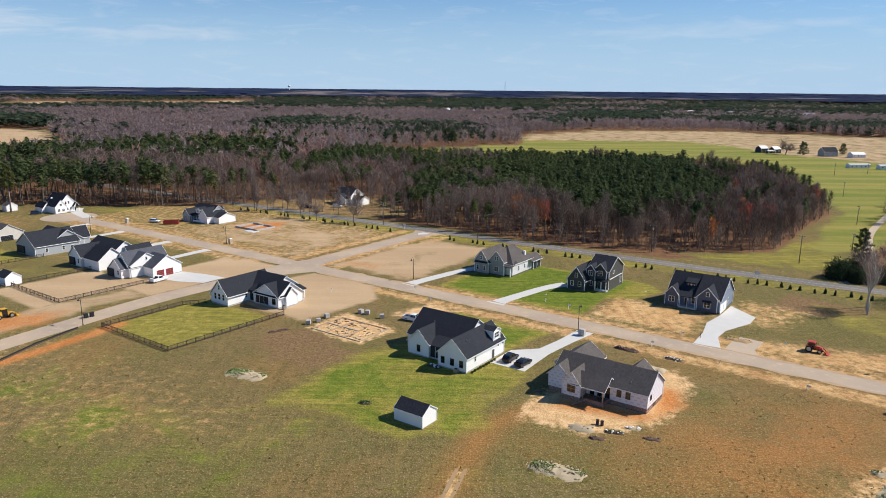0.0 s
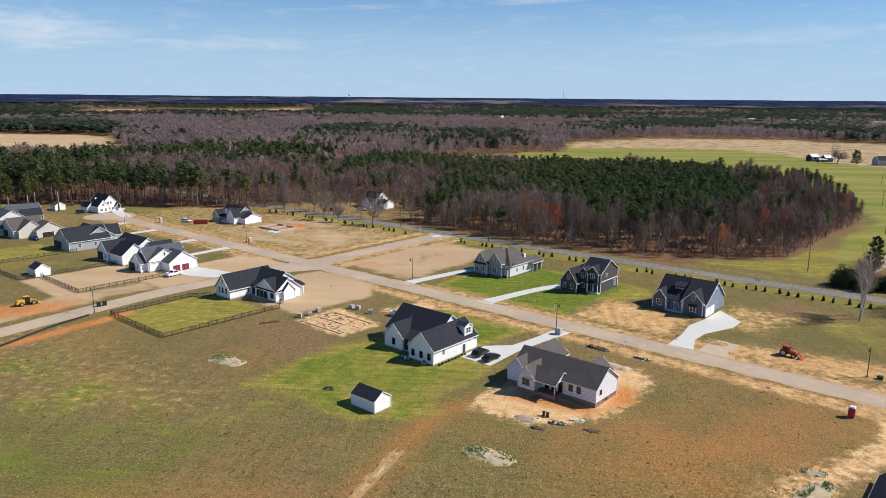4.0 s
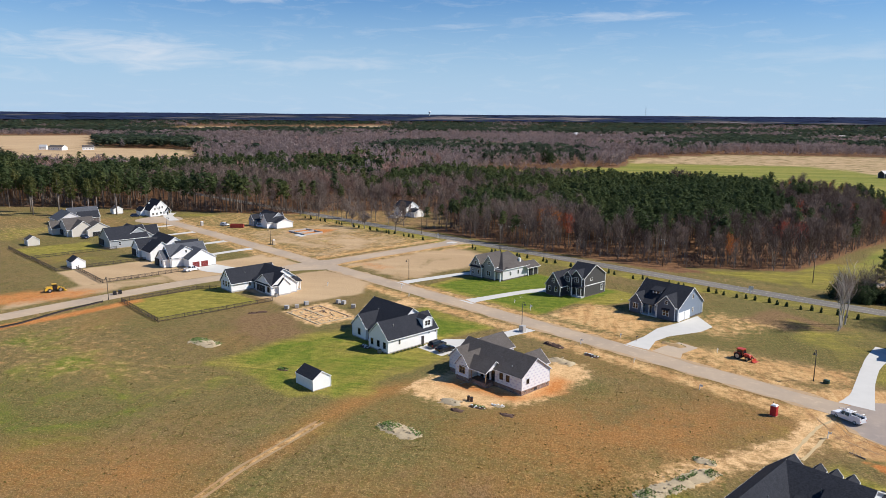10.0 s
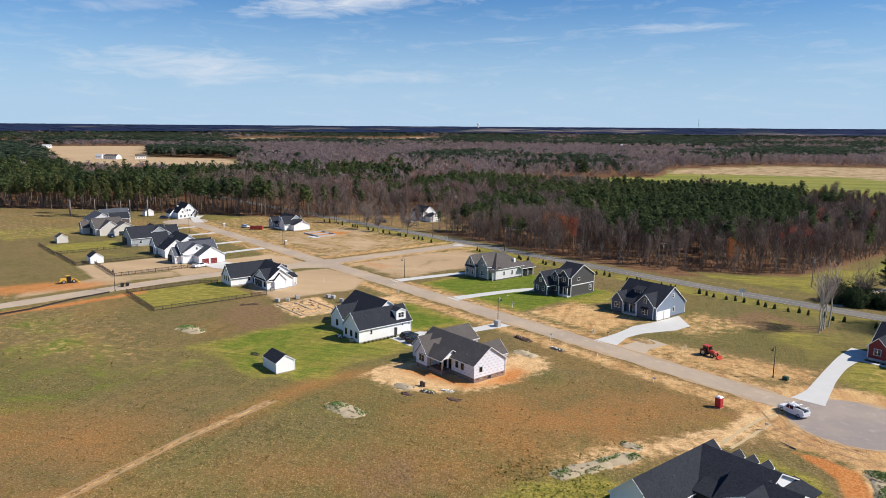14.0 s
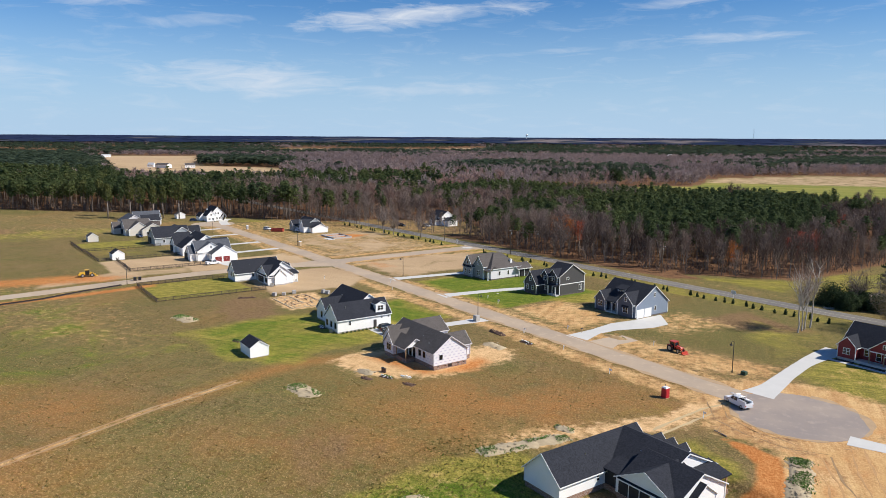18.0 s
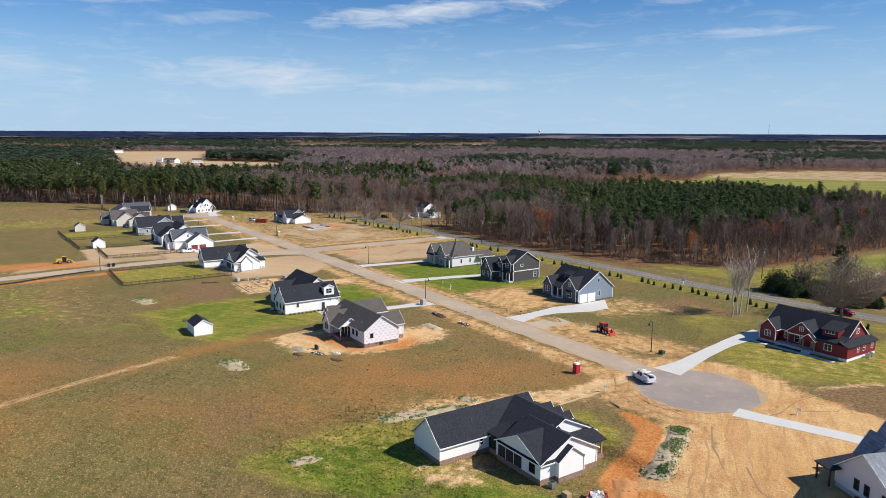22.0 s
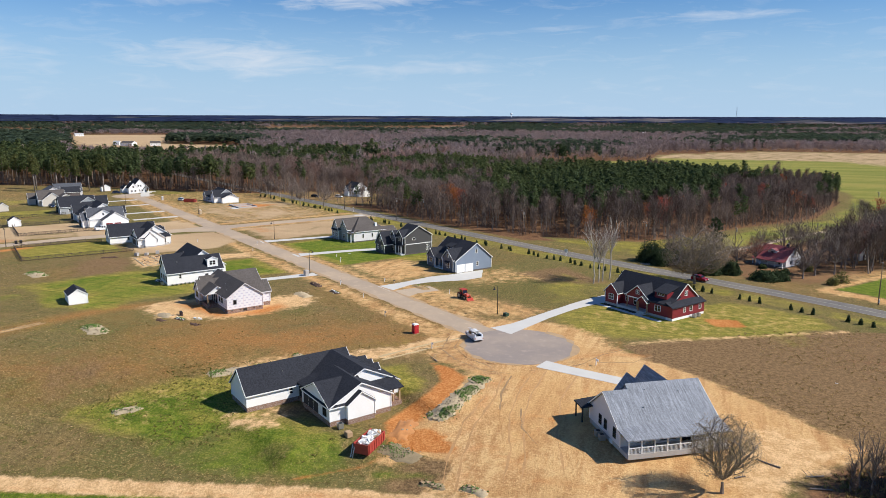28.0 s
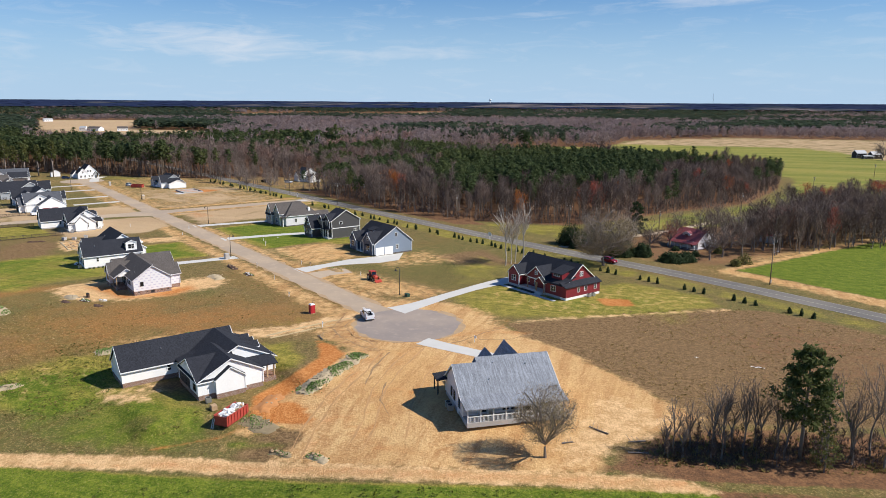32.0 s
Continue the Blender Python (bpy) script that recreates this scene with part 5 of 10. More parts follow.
    def box(self, name, s0, s1, n0, n1, z0, z1, m, label=""):
        return self.put(name, Geo().box(s0, s1, n0, n1, z0, z1), m, label)

    def shed(self, pts, d=0.18, m=None, name="roof"):
        return self.put(name, Geo().slab(pts, d), m or self.roof_m)

    def vents(self, places):
        for s, n, z in places:
            self.put("roof_vent", Geo().tube((s, n, z - 0.3), (s, n, z + 0.35), 0.07, 0.07, 6), M_STEEL)

    def hvac(self, s, n, w=0.85):
        ob = self.box("heat_pump", s - w / 2, s + w / 2, n - w / 2, n + w / 2, 0.08, 0.95, M_STEEL, "grey metal outdoor heat pump unit")
        c = Geo().tube((s, n, 0.95), (s, n, 0.99), 0.34, 0.34, 10)
        c.v = [(p[0] - self.o[0], p[1] - self.o[1], p[2]) for p in c.v]
        part("fan_grille", c, M_BLACK, ob)


# white house with an L plan: rear wing, recessed screened porch, sunlit gable; also built across the side street
def l_house(name, label, s, n, zb, base, screens, k=1.0, ky=1.0, z=0.0):
    h = House(name, label, s, n, M_WHITE, M_ROOF, base=base, z=z)
    o = lambda a, b: (s + a * k, n + b * k)
    x = lambda a: s + a * k
    y = lambda b: n + b * ky
    h.wing(x(0), x(7.7), y(0), y(19.5), zb + 2.3, zb + 5.65, "n", zb)
    h.wing(x(4.2), x(16.4), y(10.4), y(23.4), zb + 2.5, zb + 5.75, "s", zb)
    h.wing(x(10.6), x(21.2), y(8.5), y(15.5), zb + 2.4, zb + 5.0, "n", zb, open_ends=("hi",))
    h.wing(x(11.2), x(21.15), y(8.55), y(19.4), zb + 2.4, zb + 5.35, "s", zb, open_ends=("lo",))
    for i in range(3):
        h.box("porch_screen", x(11.0 + i * 2.0), x(12.8 + i * 2.0), y(8.5) - 0.05, y(8.5), zb + 0.05, zb + 2.1, M_SCREEN)
    h.wing(x(21.2), x(22.1), y(11.2), y(16.0), zb + 2.4, zb + 4.2, "s", zb, over=0.25, rake=0.2)
    # recessed porch
    h.shed([(x(7.5), y(8.7), zb + 2.55), (x(13.6), y(8.7), zb + 2.55), (x(13.6), y(12), zb + 3.6), (x(7.5), y(12), zb + 3.6)])
    h.box("porch_floor", x(7.7), x(13.4), y(9), y(11.2), 0, zb, base)
    for i in range(3):
        h.box("porch_screen", x(7.9 + i * 1.85), x(9.6 + i * 1.85), y(9.1), y(9.16), zb + 0.05, zb + 2.35, M_SCREEN if screens else M_GLASS)
    h.posts([(x(7.8 + i * 1.85), y(9.1)) for i in range(4)], zb, zb + 2.4, 0.14, M_DARKTRIM if screens else M_TRIM)
    # front porch on the street side
    h.shed([(x(15.8), y(17.2), zb + 3.4), (x(20.0), y(17.2), zb + 2.45), (x(20.0), y(22.6), zb + 2.45), (x(15.8), y(22.6), zb + 3.4)])
    h.box("porch_floor", x(16.2), x(19.7), y(17.6), y(22.3), 0, zb, base)
    h.posts([(x(19.5), y(19.6)), (x(19.5), y(20.8)), (x(19.5), y(22))], zb, zb + 2.4, 0.24, M_WOOD if screens else M_TRIM)
    # dormers on the street side
    for d in (6.4, 8.8, 11.2):
        h.wing(x(d), x(d + 1.6), y(19.4), y(21.8), zb + 3.7, zb + 4.5, "n", zb + 2.8, over=0.2, rake=0.2)
    h.window("+s", x(7.7), y(7.6), zb + 1.3, 0.6, 1.0)
    h.window("-n", y(8.5), x(19.3), zb + 1.3, 1.1, 1.5, 2, frame_m=M_DARKTRIM)
    h.window("-n", y(0), x(3.85), zb + 1.7, 0.9, 1.4) if not screens else None
    if not screens:
        h.window("-n", y(0), x(2.0), zb + 1.7, 0.8, 1.4)
        h.window("-n", y(0), x(5.8), zb + 1.7, 0.8, 1.4)
        h.window("-n", y(0), x(3.85), zb + 4.0, 0.6, 1.0)
        h.window("+s", x(21.2), y(16), zb + 1.6, 0.9, 1.4)
    h.door("+s", x(16.4), y(20.6), zb)
    h.hvac(x(22.6), y(9.6))
    h.vents([(x(5.6), y(7), zb + 4.2), (x(10.4), y(13.6), zb + 4.6), (x(16.6), y(9.9), zb + 3.6)])
    return h


l_house("house", "white house with charcoal shingle roof and brick footing on raw clay", 7.5, 107.9, 0.85, M_BRICK, True, 0.965, 1.04, -1.9)
h = l_house("house", "white house with charcoal roof beside a fenced yard", -164.6, 118.6, 0.35, M_BLOCK, False, 0.88, 0.76)
h.root.scale = (1.06, 1.1, 1.16)

# white house with a long garage wing and a window dormer
h = House("house", "white house with long garage wing and navy shingle roof", -85.4, 118.9, M_WHITE, M_ROOF, base=M_BLOCK)
h.wing(-85.4, -78.0, 118.9, 135.4, 3.55, 7.0, "n", 0.3)
h.wing(-98.0, -82.5, 124.4, 137.6, 3.6, 8.2, "s", 0.3)
h.wing(-95.6, -89.8, 121.4, 131, 3.4, 6.2, "n", 0.3)
h.shed([(-90, 121.6, 3.2), (-85.2, 121.6, 3.2), (-85.2, 126, 4.7), (-90, 126, 4.7)])
h.box("porch_floor", -89.8, -85.4, 121.8, 124.4, 0, 0.3, M_CONC)
for i in range(3):
    h.box("porch_screen", -89.7 + i * 1.45, -88.35 + i * 1.45, 121.9, 121.95, 0.35, 3.1, M_SCREEN)
h.posts([(-89.75 + i * 1.45, 121.9) for i in range(4)], 0.3, 3.2, 0.14)
h.wing(-81.2, -78.3, 130.9, 133.9, 6.2, 6.85, "s", 4.0, over=0.2, rake=0.2)
h.window("+s", -78.3, 132.4, 5.2, 1.7, 1.2, 2)
h.door("+s", -78.0, 130.4, 0.15, 0.95, 2.1, M_DOOR)
h.window("+s", -78.0, 122.6, 2.3, 0.6, 1.0)
for i in (-84.2, -81.7, -79.3):
    h.window("-n", 118.9, i, 1.8, 0.8, 1.4, frame_m=M_DARKTRIM)
h.window("-n", 121.4, -92.7, 1.8, 0.8, 1.5, frame_m=M_DARKTRIM)
for i in (132.6, 134.8):
    h.box("wall_lamp", -77.99, -77.85, i - 0.1, i + 0.1, 2.5, 2.9, M_BLACK)
h.hvac(-80.0, 117.9)
h.vents([(-80.2, 122.5, 6.0), (-92.7, 128, 6.4)])
h.root.scale = (1.0, 0.955, 1.0)

# house under construction, in building wrap
h = House("house_under_construction", "unfinished house in violet building wrap with brown shingles", -58.6, 121.6, M_WRAP, M_ROOFBROWN, trim=M_LILAC, base=M_BRICK)
h.wing(-59.3, -39.8, 123.1, 132.0, 3.9, 7.0, "s", 1.0)
h.wing(-60.0, -55.6, 122.2, 128, 3.8, 6.0, "n", 1.0, open_ends=("hi",))
h.wing(-56.0, -52.2, 120.2, 127, 3.6, 5.9, "n", 1.0, open_ends=("hi",))
h.wing(-54.0, -47.4, 120.5, 126.0, 3.5, 5.3, "s", 1.0, body=False, open_ends=("lo",))
h.wing(-47.5, -42.6, 129.5, 135.0, 3.8, 6.0, "n", 1.0)
h.wing(-61.4, -54.2, 128.0, 136.8, 4.0, 6.5, "n", 1.0)
h.box("porch_floor", -52.2, -47.5, 120.7, 123.1, 0, 0.95, M_BRICK)
h.posts([(-51.9, 120.9), (-47.8, 120.9)], 0.95, 3.7, 0.16, M_WOOD)
h.put("gable_infill", Geo().add([(-47.5, 120.6, 3.5), (-47.5, 125.9, 3.5), (-47.5, 123.25, 5.25), (-47.6, 120.6, 3.5), (-47.6, 125.9, 3.5), (-47.6, 123.25, 5.25)], [(0, 1, 2), (5, 4, 3), (0, 3, 4, 1), (1, 4, 5, 2), (2, 5, 3, 0)]), M_TRIM)
h.put("plank_ramp", Geo().beam((-53.0, 118.2, 0.05), (-50.8, 120.9, 0.98), 0.35, 0.06), M_WOOD)
h.window("-n", 120.2, -54.1, 2.5, 1.6, 1.4, 2, frame_m=M_WOOD)
for i in (-50.9, -49.3, -47.7, -45.4, -43.6):
    h.window("-n", 123.1, i, 2.7 if i > -46.5 else 2.2, 0.75, 1.3 if i > -46.5 else 2.1, frame_m=M_DARKTRIM)
h.window("+s", -39.8, 125.0, 2.7, 0.6, 0.9, 1, 1, frame_m=M_DARKTRIM)
h.box("crawl_vent", -39.83, -39.75, 127.0, 127.9, 0.25, 0.85, M_DARKTRIM)
for i in (124.0, 126.0, 129.5, 131.0):
    h.box("crawl_vent", -39.82, -39.76, i, i + 0.4, 0.6, 0.8, M_DARKTRIM)
h.vents([(-47.5, 125.5, 5.5), (-43.6, 124.4, 4.9)])

# barn-red house
h = House("house", "barn-red house with white trim and charcoal roof", 4.9, 206.4, M_RED, M_ROOF, base=M_BLOCK)
h.wing(4.9, 25.2, 208.4, 219.0, 4.0, 8.6, "s", 0.7)
h.wing(4.9, 9.2, 206.2, 213, 4.0, 6.2, "n", 0.7, open_ends=("hi",))
h.wing(12.0, 19.2, 206.6, 214, 4.2, 7.2, "n", 3.9, open_ends=("hi",))
h.wing(16.4, 19.6, 205.6, 211, 3.5, 4.9, "n", 3.3, open_ends=("hi",), over=0.25)
h.wing(19.4, 25.0, 206.4, 209, 3.9, 4.0, "n", 0.7, trim=False)
h.shed([(18.9, 205.9, 3.95), (25.9, 205.9, 3.95), (25.9, 211, 5.7), (18.9, 211, 5.7)])
h.shed([(25.0, 205.9, 4.7), (27.4, 205.9, 3.6), (27.4, 219.4, 3.6), (25.0, 219.4, 4.7)])
h.box("wall", 25.0, 27.0, 206.4, 219.0, 0.7, 3.6, M_RED)
h.box("foundation", 25.0, 26.98, 206.43, 218.97, 0, 0.7, M_TRIM)
h.wing(19.8, 23.6, 208.2, 212.5, 6.4, 6.42, "s", 4.6, trim=False)
h.shed([(19.5, 207.8, 6.4), (23.9, 207.8, 6.4), (23.9, 213, 8.0), (19.5, 213, 8.0)])
h.window("-n", 208.2, 21.7, 5.9, 2.1, 0.7, 3, 1)
h.box("porch_floor", 9.2, 19.4, 206.2, 208.4, 0, 0.65, M_CONC)
h.posts([(12.2, 206.7), (15.5, 206.7), (16.6, 205.9), (19.4, 205.9)], 0.6, 3.9, 0.22, M_WOOD)
h.box("porch_beam", 12.0, 19.2, 206.6, 206.75, 3.6, 3.9, M_TRIM)
for i in range(4):
    h.box("porch_step", 16.8, 19.0, 205.7 - 0.32 * i, 206.2 - 0.32 * i, 0, 0.62 - 0.15 * i, M_CONC)
h.window("-n", 206.2, 7.05, 2.5, 1.5, 1.5, 2)
h.window("-n", 208.4, 10.7, 2.5, 0.9, 1.5)
h.window("-n", 206.6, 15.6, 5.5, 0.9, 1.0, 2)
h.window("-n", 208.4, 13.6, 2.2, 1.1, 2.0, 1)
h.door("-n", 208.4, 17.8, 0.65, 1.1, 2.2, M_WOOD)
h.window("-n", 206.4, 22.4, 2.5, 1.7, 1.5, 2)
h.window("+s", 25.2, 213.7, 6.1, 1.0, 1.2, 2)
for i, w in ((211.0, 0.7), (213.6, 0.9), (217.2, 0.8)):
    h.window("+s", 27.0, i, 2.4, w, 1.2)
h.hvac(27.9, 214.0)
h.hvac(27.9, 215.6)
for i in range(9):
    h.box("mulch_bed", 5.0 + i * 0.0 if i == 0 else 9.6 + i * 1.0, 9.2 if i == 0 else 10.5 + i * 1.0, 204.9, 206.1, 0, 0.09, M_MULCH)
h.box("front_walk", 4.0, 25.4, 203.4, 204.6, 0, 0.07, M_CONC)
h.root.scale = (0.925, 0.97, 0.9)

# blue-grey house with side garage
h = House("house", "blue-grey house with side garage doors and navy roof", -60.4, 195.4, M_BLUEDARK, M_ROOF, base=M_BRICKDK)
# main blocks wear the paler siding, with the garage side's sunlight painted in
h.wing(-60.2, -52.0, 197.2, 209.2, 3.9, 8.6, "s", 0.4, walls=M_BLUESUNLIT, open_ends=("hi",))
h.wing(-52.0, -45.2, 195.3, 209.2, 3.8, 8.6, "s", 0.4, rp=0.568, walls=M_BLUESUNLIT, open_ends=("lo",))
h.wing(-60.4, -56.6, 195.2, 201, 3.6, 5.9, "n", 0.4, open_ends=("hi",))
h.wing(-51.4, -45.9, 194.8, 203, 4.2, 7.0, "n", 0.4, open_ends=("hi",))
h.wing(-55.9, -53.1, 199.4, 203.4, 6.7, 6.72, "s", 5.0, trim=False, walls=M_BLUEDARK)
h.shed([(-56.2, 199.0, 6.7), (-52.8, 199.0, 6.7), (-52.8, 203.6, 8.2), (-56.2, 203.6, 8.2)])
h.shed([(-56.8, 195.0, 3.5), (-51.4, 195.0, 3.5), (-51.4, 199.4, 5.3), (-56.8, 199.4, 5.3)])
h.box("porch_floor", -56.6, -51.6, 195.2, 197.2, 0, 0.4, M_CONC)
h.posts([(-56.3, 195.4), (-54.2, 195.4), (-51.9, 195.4)], 0.4, 3.4, 0.18)
h.window("-n", 195.2, -58.5, 2.2, 1.5, 1.5, 2)
h.window("-n", 194.8, -48.6, 2.1, 1.7, 1.5, 2)
h.window("-n", 194.8, -48.6, 5.2, 0.8, 1.1)
h.put("window_hood", Geo().slab([(-49.8, 194.2, 3.05), (-47.4, 194.2, 3.05), (-47.4, 194.9, 3.5), (-49.8, 194.9, 3.5)], 0.1), M_ROOF)
h.window("-n", 199.4, -54.5, 6.1, 1.7, 0.9, 2)
h.door("-n", 197.2, -54.9, 0.4)
h.window("-n", 197.2, -53.0, 2.0, 0.9, 1.5)
for i in (197.2, 200.5):
    h.garage_door("+s", -45.2, i, 0.05, 2.8, 2.4)
h.window("+s", -45.2, 203.2, 6.2, 0.7, 1.1)
h.window("+s", -45.2, 203.6, 2.2, 0.7, 1.2)

# two-storey charcoal house
h = House("house", "two-storey charcoal house with white trim on green lawn", -90.0, 193.0, M_CHAR, M_ROOF, base=M_BRICKDK)
h.wing(-90.0, -84.4, 193.2, 206.5, 3.6, 7.4, "n", 0.4, walls=M_CHARDARK)
h.wing(-85.6, -78.8, 198.2, 209.4, 6.3, 9.7, "s", 0.4)
h.wing(-85.5, -82.6, 196.6, 203.5, 6.3, 7.9, "n", 0.4, walls=M_CHARDARK, open_ends=("hi",))
h.wing(-83.4, -79.4, 197.6, 203.5, 6.3, 8.4, "n", 3.6, open_ends=("hi",), walls=M_CHARDARK)
h.shed([(-82.7, 196.3, 3.4), (-78.6, 196.3, 3.4), (-78.6, 198.4, 3.9), (-82.7, 198.4, 3.9)])
h.box("porch_floor", -82.6, -78.8, 196.6, 198.2, 0, 0.4, M_CONC)
h.posts([(-82.4, 196.7), (-80.6, 196.7), (-79.0, 196.7)], 0.4, 3.3, 0.18)
h.put("belt_board", Geo().box(-78.83, -78.74, 198.2, 209.4, 3.5, 3.75), M_TRIM)
for i in (-88.5, -86.0):
    h.window("-n", 193.2, i, 2.2, 0.9, 1.4)
h.window("-n", 193.2, -87.2, 4.9, 0.8, 1.2)
h.window("-n", 196.6, -84.05, 2.2, 1.3, 1.4, 2)
h.window("-n", 196.6, -84.05, 5.4, 1.3, 1.4, 2)
h.window("-n", 197.6, -81.4, 5.4, 1.3, 1.4, 2)
h.door("-n", 198.2, -81.6, 0.4)
h.window("+s", -78.8, 201.8, 5.4, 1.0, 0.7, 1, 1)
h.window("+s", -78.8, 207.6, 2.0, 1.1, 1.7, 2)

# warm-grey house with pale brick-like side
h = House("house", "warm-grey gabled house with brown-grey roof and pale side wall", -124.0, 193.0, M_TANSHAKE, M_ROOFBROWN, base=M_BRICKDK)
h.hip(-121, -110.8, 195.5, 209, 4.0, 8.9, 5.6, "n", 0.4, walls=M_LILAC)
h.wing(-124.0, -118.6, 193.0, 205, 4.2, 7.9, "n", 0.4, open_ends=("hi",))
h.wing(-118.8, -113.4, 194.0, 204, 4.9, 8.2, "n", 0.4, open_ends=("hi",))
h.wing(-126.4, -122, 197, 204, 3.6, 5.4, "s", 0.4)
h.shed([(-113.6, 193.9, 3.4), (-110.2, 193.9, 3.4), (-110.2, 197.5, 4.8), (-113.6, 197.5, 4.8)])
h.posts([(-113.3, 194.2), (-110.9, 194.2)], 0.1, 3.3, 0.3)
h.wing(-115, -109.6, 207, 213.5, 3.3, 4.9, "n", 0.4, body=False)
h.posts([(-109.9, 208), (-109.9, 210.6), (-109.9, 213.2), (-114.8, 213.2)], 0.2, 3.3, 0.2)
h.box("porch_screen", -114.7, -110.0, 209.0, 213.0, 0.3, 3.2, M_SCREEN)
h.box("chimney", -112.6, -111.9, 205.4, 206.2, 5.0, 6.7, M_TRIM)
for i in (-122.7, -120.1):
    h.window("-n", 193.0, i, 2.1, 0.8, 1.5)
h.window("-n", 193.0, -121.4, 5.4, 0.8, 1.2)
h.window("-n", 194.0, -116.1, 2.1, 1.5, 1.6, 2)
h.window("-n", 194.0, -116.1, 5.7, 1.2, 1.3, 2)
h.put("window_hood", Geo().slab([(-123.8, 192.4, 3.9), (-118.8, 192.4, 3.9), (-118.8, 193.1, 4.4), (-123.8, 193.1, 4.4)], 0.1), M_ROOF)
for i in (199.5, 203.5):
    h.window("+s", -110.8, i, 2.2, 0.7, 1.4)

# pale-grey roofed house behind the bare tree; turned to the turning circle
h = House("house", "pale house with light grey shingle roof and railed rear porch", 136.6, 79.6, M_LILAC, M_ROOFGREY, turn=31.5, world=True, base=M_BLOCK)
h.wing(0.0, 5.0, 2.6, 13.0, 3.05, 6.7, "s", 0.7, rp=0.55, open_ends=("hi",))
h.wing(4.0, 15.6, 2.6, 13.6, 3.05, 7.25, "s", 0.7, rp=0.6, open_ends=("lo",))
h.shed([(0.4, -0.35, 3.0), (15.9, -0.35, 3.0), (15.9, 3.0, 3.62), (3.0, 3.0, 3.62)])
h.put("roof", Geo().slab([(-0.35, -0.35, 3.0), (0.5, -0.35, 3.0), (3.05, 3.0, 3.62), (-0.35, 2.6, 3.3)], 0.16), M_ROOFGREY)
h.wing(5.2, 9.6, 9, 15.5, 3.4, 6.4, "n", 0.7)
h.wing(8.8, 13.8, 10, 17.0, 3.4, 6.9, "n", 0.7)
h.shed([(-1.8, 12.0, 2.9), (4.4, 12.0, 3.5), (4.4, 15.2, 3.5), (-1.8, 15.2, 2.9)], m=M_ROOF)
h.posts([(-1.5, 12.4), (-1.5, 14.9)], 0.3, 2.85, 0.2, M_DARKTRIM)
h.box("porch_floor", 0.0, 15.6, 0.0, 2.6, 0, 0.75, M_BLOCK)
h.posts([(0.12 + i * 1.97, 0.12) for i in range(8)], 0.75, 2.8, 0.16)
h.box("porch_rail", 0.1, 15.6, 0.06, 0.16, 1.6, 1.7, M_TRIM)
for i in range(7):
    for j in range(9):
        x = 0.3 + i * 1.97 + j * 0.2
        h.box("baluster", x, x + 0.05, 0.09, 0.13, 0.85, 1.62, M_TRIM)
h.box("porch_beam", 0.0, 15.7, 0.04, 0.2, 2.65, 2.85, M_TRIM)
for i in (3.2, 6.8, 8.2, 12.5, 13.6):
    h.window("-n", 2.6, i, 2.0, 0.8, 1.5, frame_m=M_DARKTRIM)
h.door("-n", 2.6, 10.4, 0.75, 1.6, 2.1, M_GLASS)
for i in (4.4, 7.4, 9.2):
    h.window("-s", 0.0, i, 2.1, 0.75, 1.4, frame_m=M_DARKTRIM)
h.box("crawl_door", -0.06, 0.02, 4.9, 5.8, 0.05, 0.65, M_TRIM)
h.hvac(-0.9, 6.6)
h.hvac(-0.9, 7.9)
h.vents([(6.4, 8.0, 6.5), (5.0, 5.4, 5.0), (11.6, 7.4, 6.2)])

# row of houses along the far end of the street
h = House("house", "white house with charcoal roof and two maroon garage doors", -213.6, 117.0, M_WHITE, M_ROOF, base=M_BLOCK)
M_ROOFSLATE = shingle("slate_grey_shingles", (0.085, 0.09, 0.104), 0.4)
h.wing(-213.6, -203.6, 119.2, 134, 3.6, 8.3, "n", 0.3, rp=0.5, roof=M_ROOFSLATE)
h.wing(-212.5, -205.0, 117.0, 126, 3.4, 6.4, "n", 0.3, roof=M_ROOFSLATE)
h.wing(-206.0, -197.5, 124.0, 134.5, 3.5, 7.0, "s", 0.3, roof=M_ROOFSLATE)
h.wing(-210.5, -203.4, 119.6, 131, 4.4, 7.8, "s", 0.3, roof=M_ROOFSLATE)
for i in (126.6, 130.0):
    h.garage_door("+s", -197.5, i, 0.05, 2.7, 2.3, M_REDDOOR)
h.window("+s", -203.4, 125.3, 6.0, 0.6, 1.0)
h.box("porch_screen", -213.4, -209.6, 116.6, 117.02, 0.3, 3.0, M_SCREEN)
h.window("-n", 117.0, -207.0, 2.0, 0.9, 1.4)
h.root.scale = (0.9, 0.97, 0.94)
h.root.location += Vector(W(-2.0, 0.0))
h = House("house", "white gabled house with navy roof and side entry", -240.5, 117.2, M_WHITE, M_ROOF, base=M_BLOCK)
h.wing(-240.5, -224.0, 121.5, 135, 3.6, 8.2, "s", 0.3)
h.wing(-240.0, -232.4, 117.2, 128, 3.6, 6.9, "n", 0.3)
h.wing(-231.5, -222.4, 117.8, 127, 3.6, 7.2, "s", 0.3)
h.wing(-226, -221, 128, 137, 3.6, 6.6, "n", 0.3)
h.box("porch_screen", -239.6, -236.2, 116.8, 117.2, 0.4, 3.0, M_SCREEN)
h.window("-n", 117.2, -234.2, 2.0, 0.8, 1.4)
h.window("+s", -222.4, 122.5, 1.9, 0.9, 1.4)
h = House("house", "grey sided house with charcoal roof beside a lawn", -273.0, 115.0, M_GREYSIDE, M_ROOF, base=M_BLOCK)
h.wing(-273, -259.5, 115.0, 131, 3.6, 8.0, "n", 0.3)
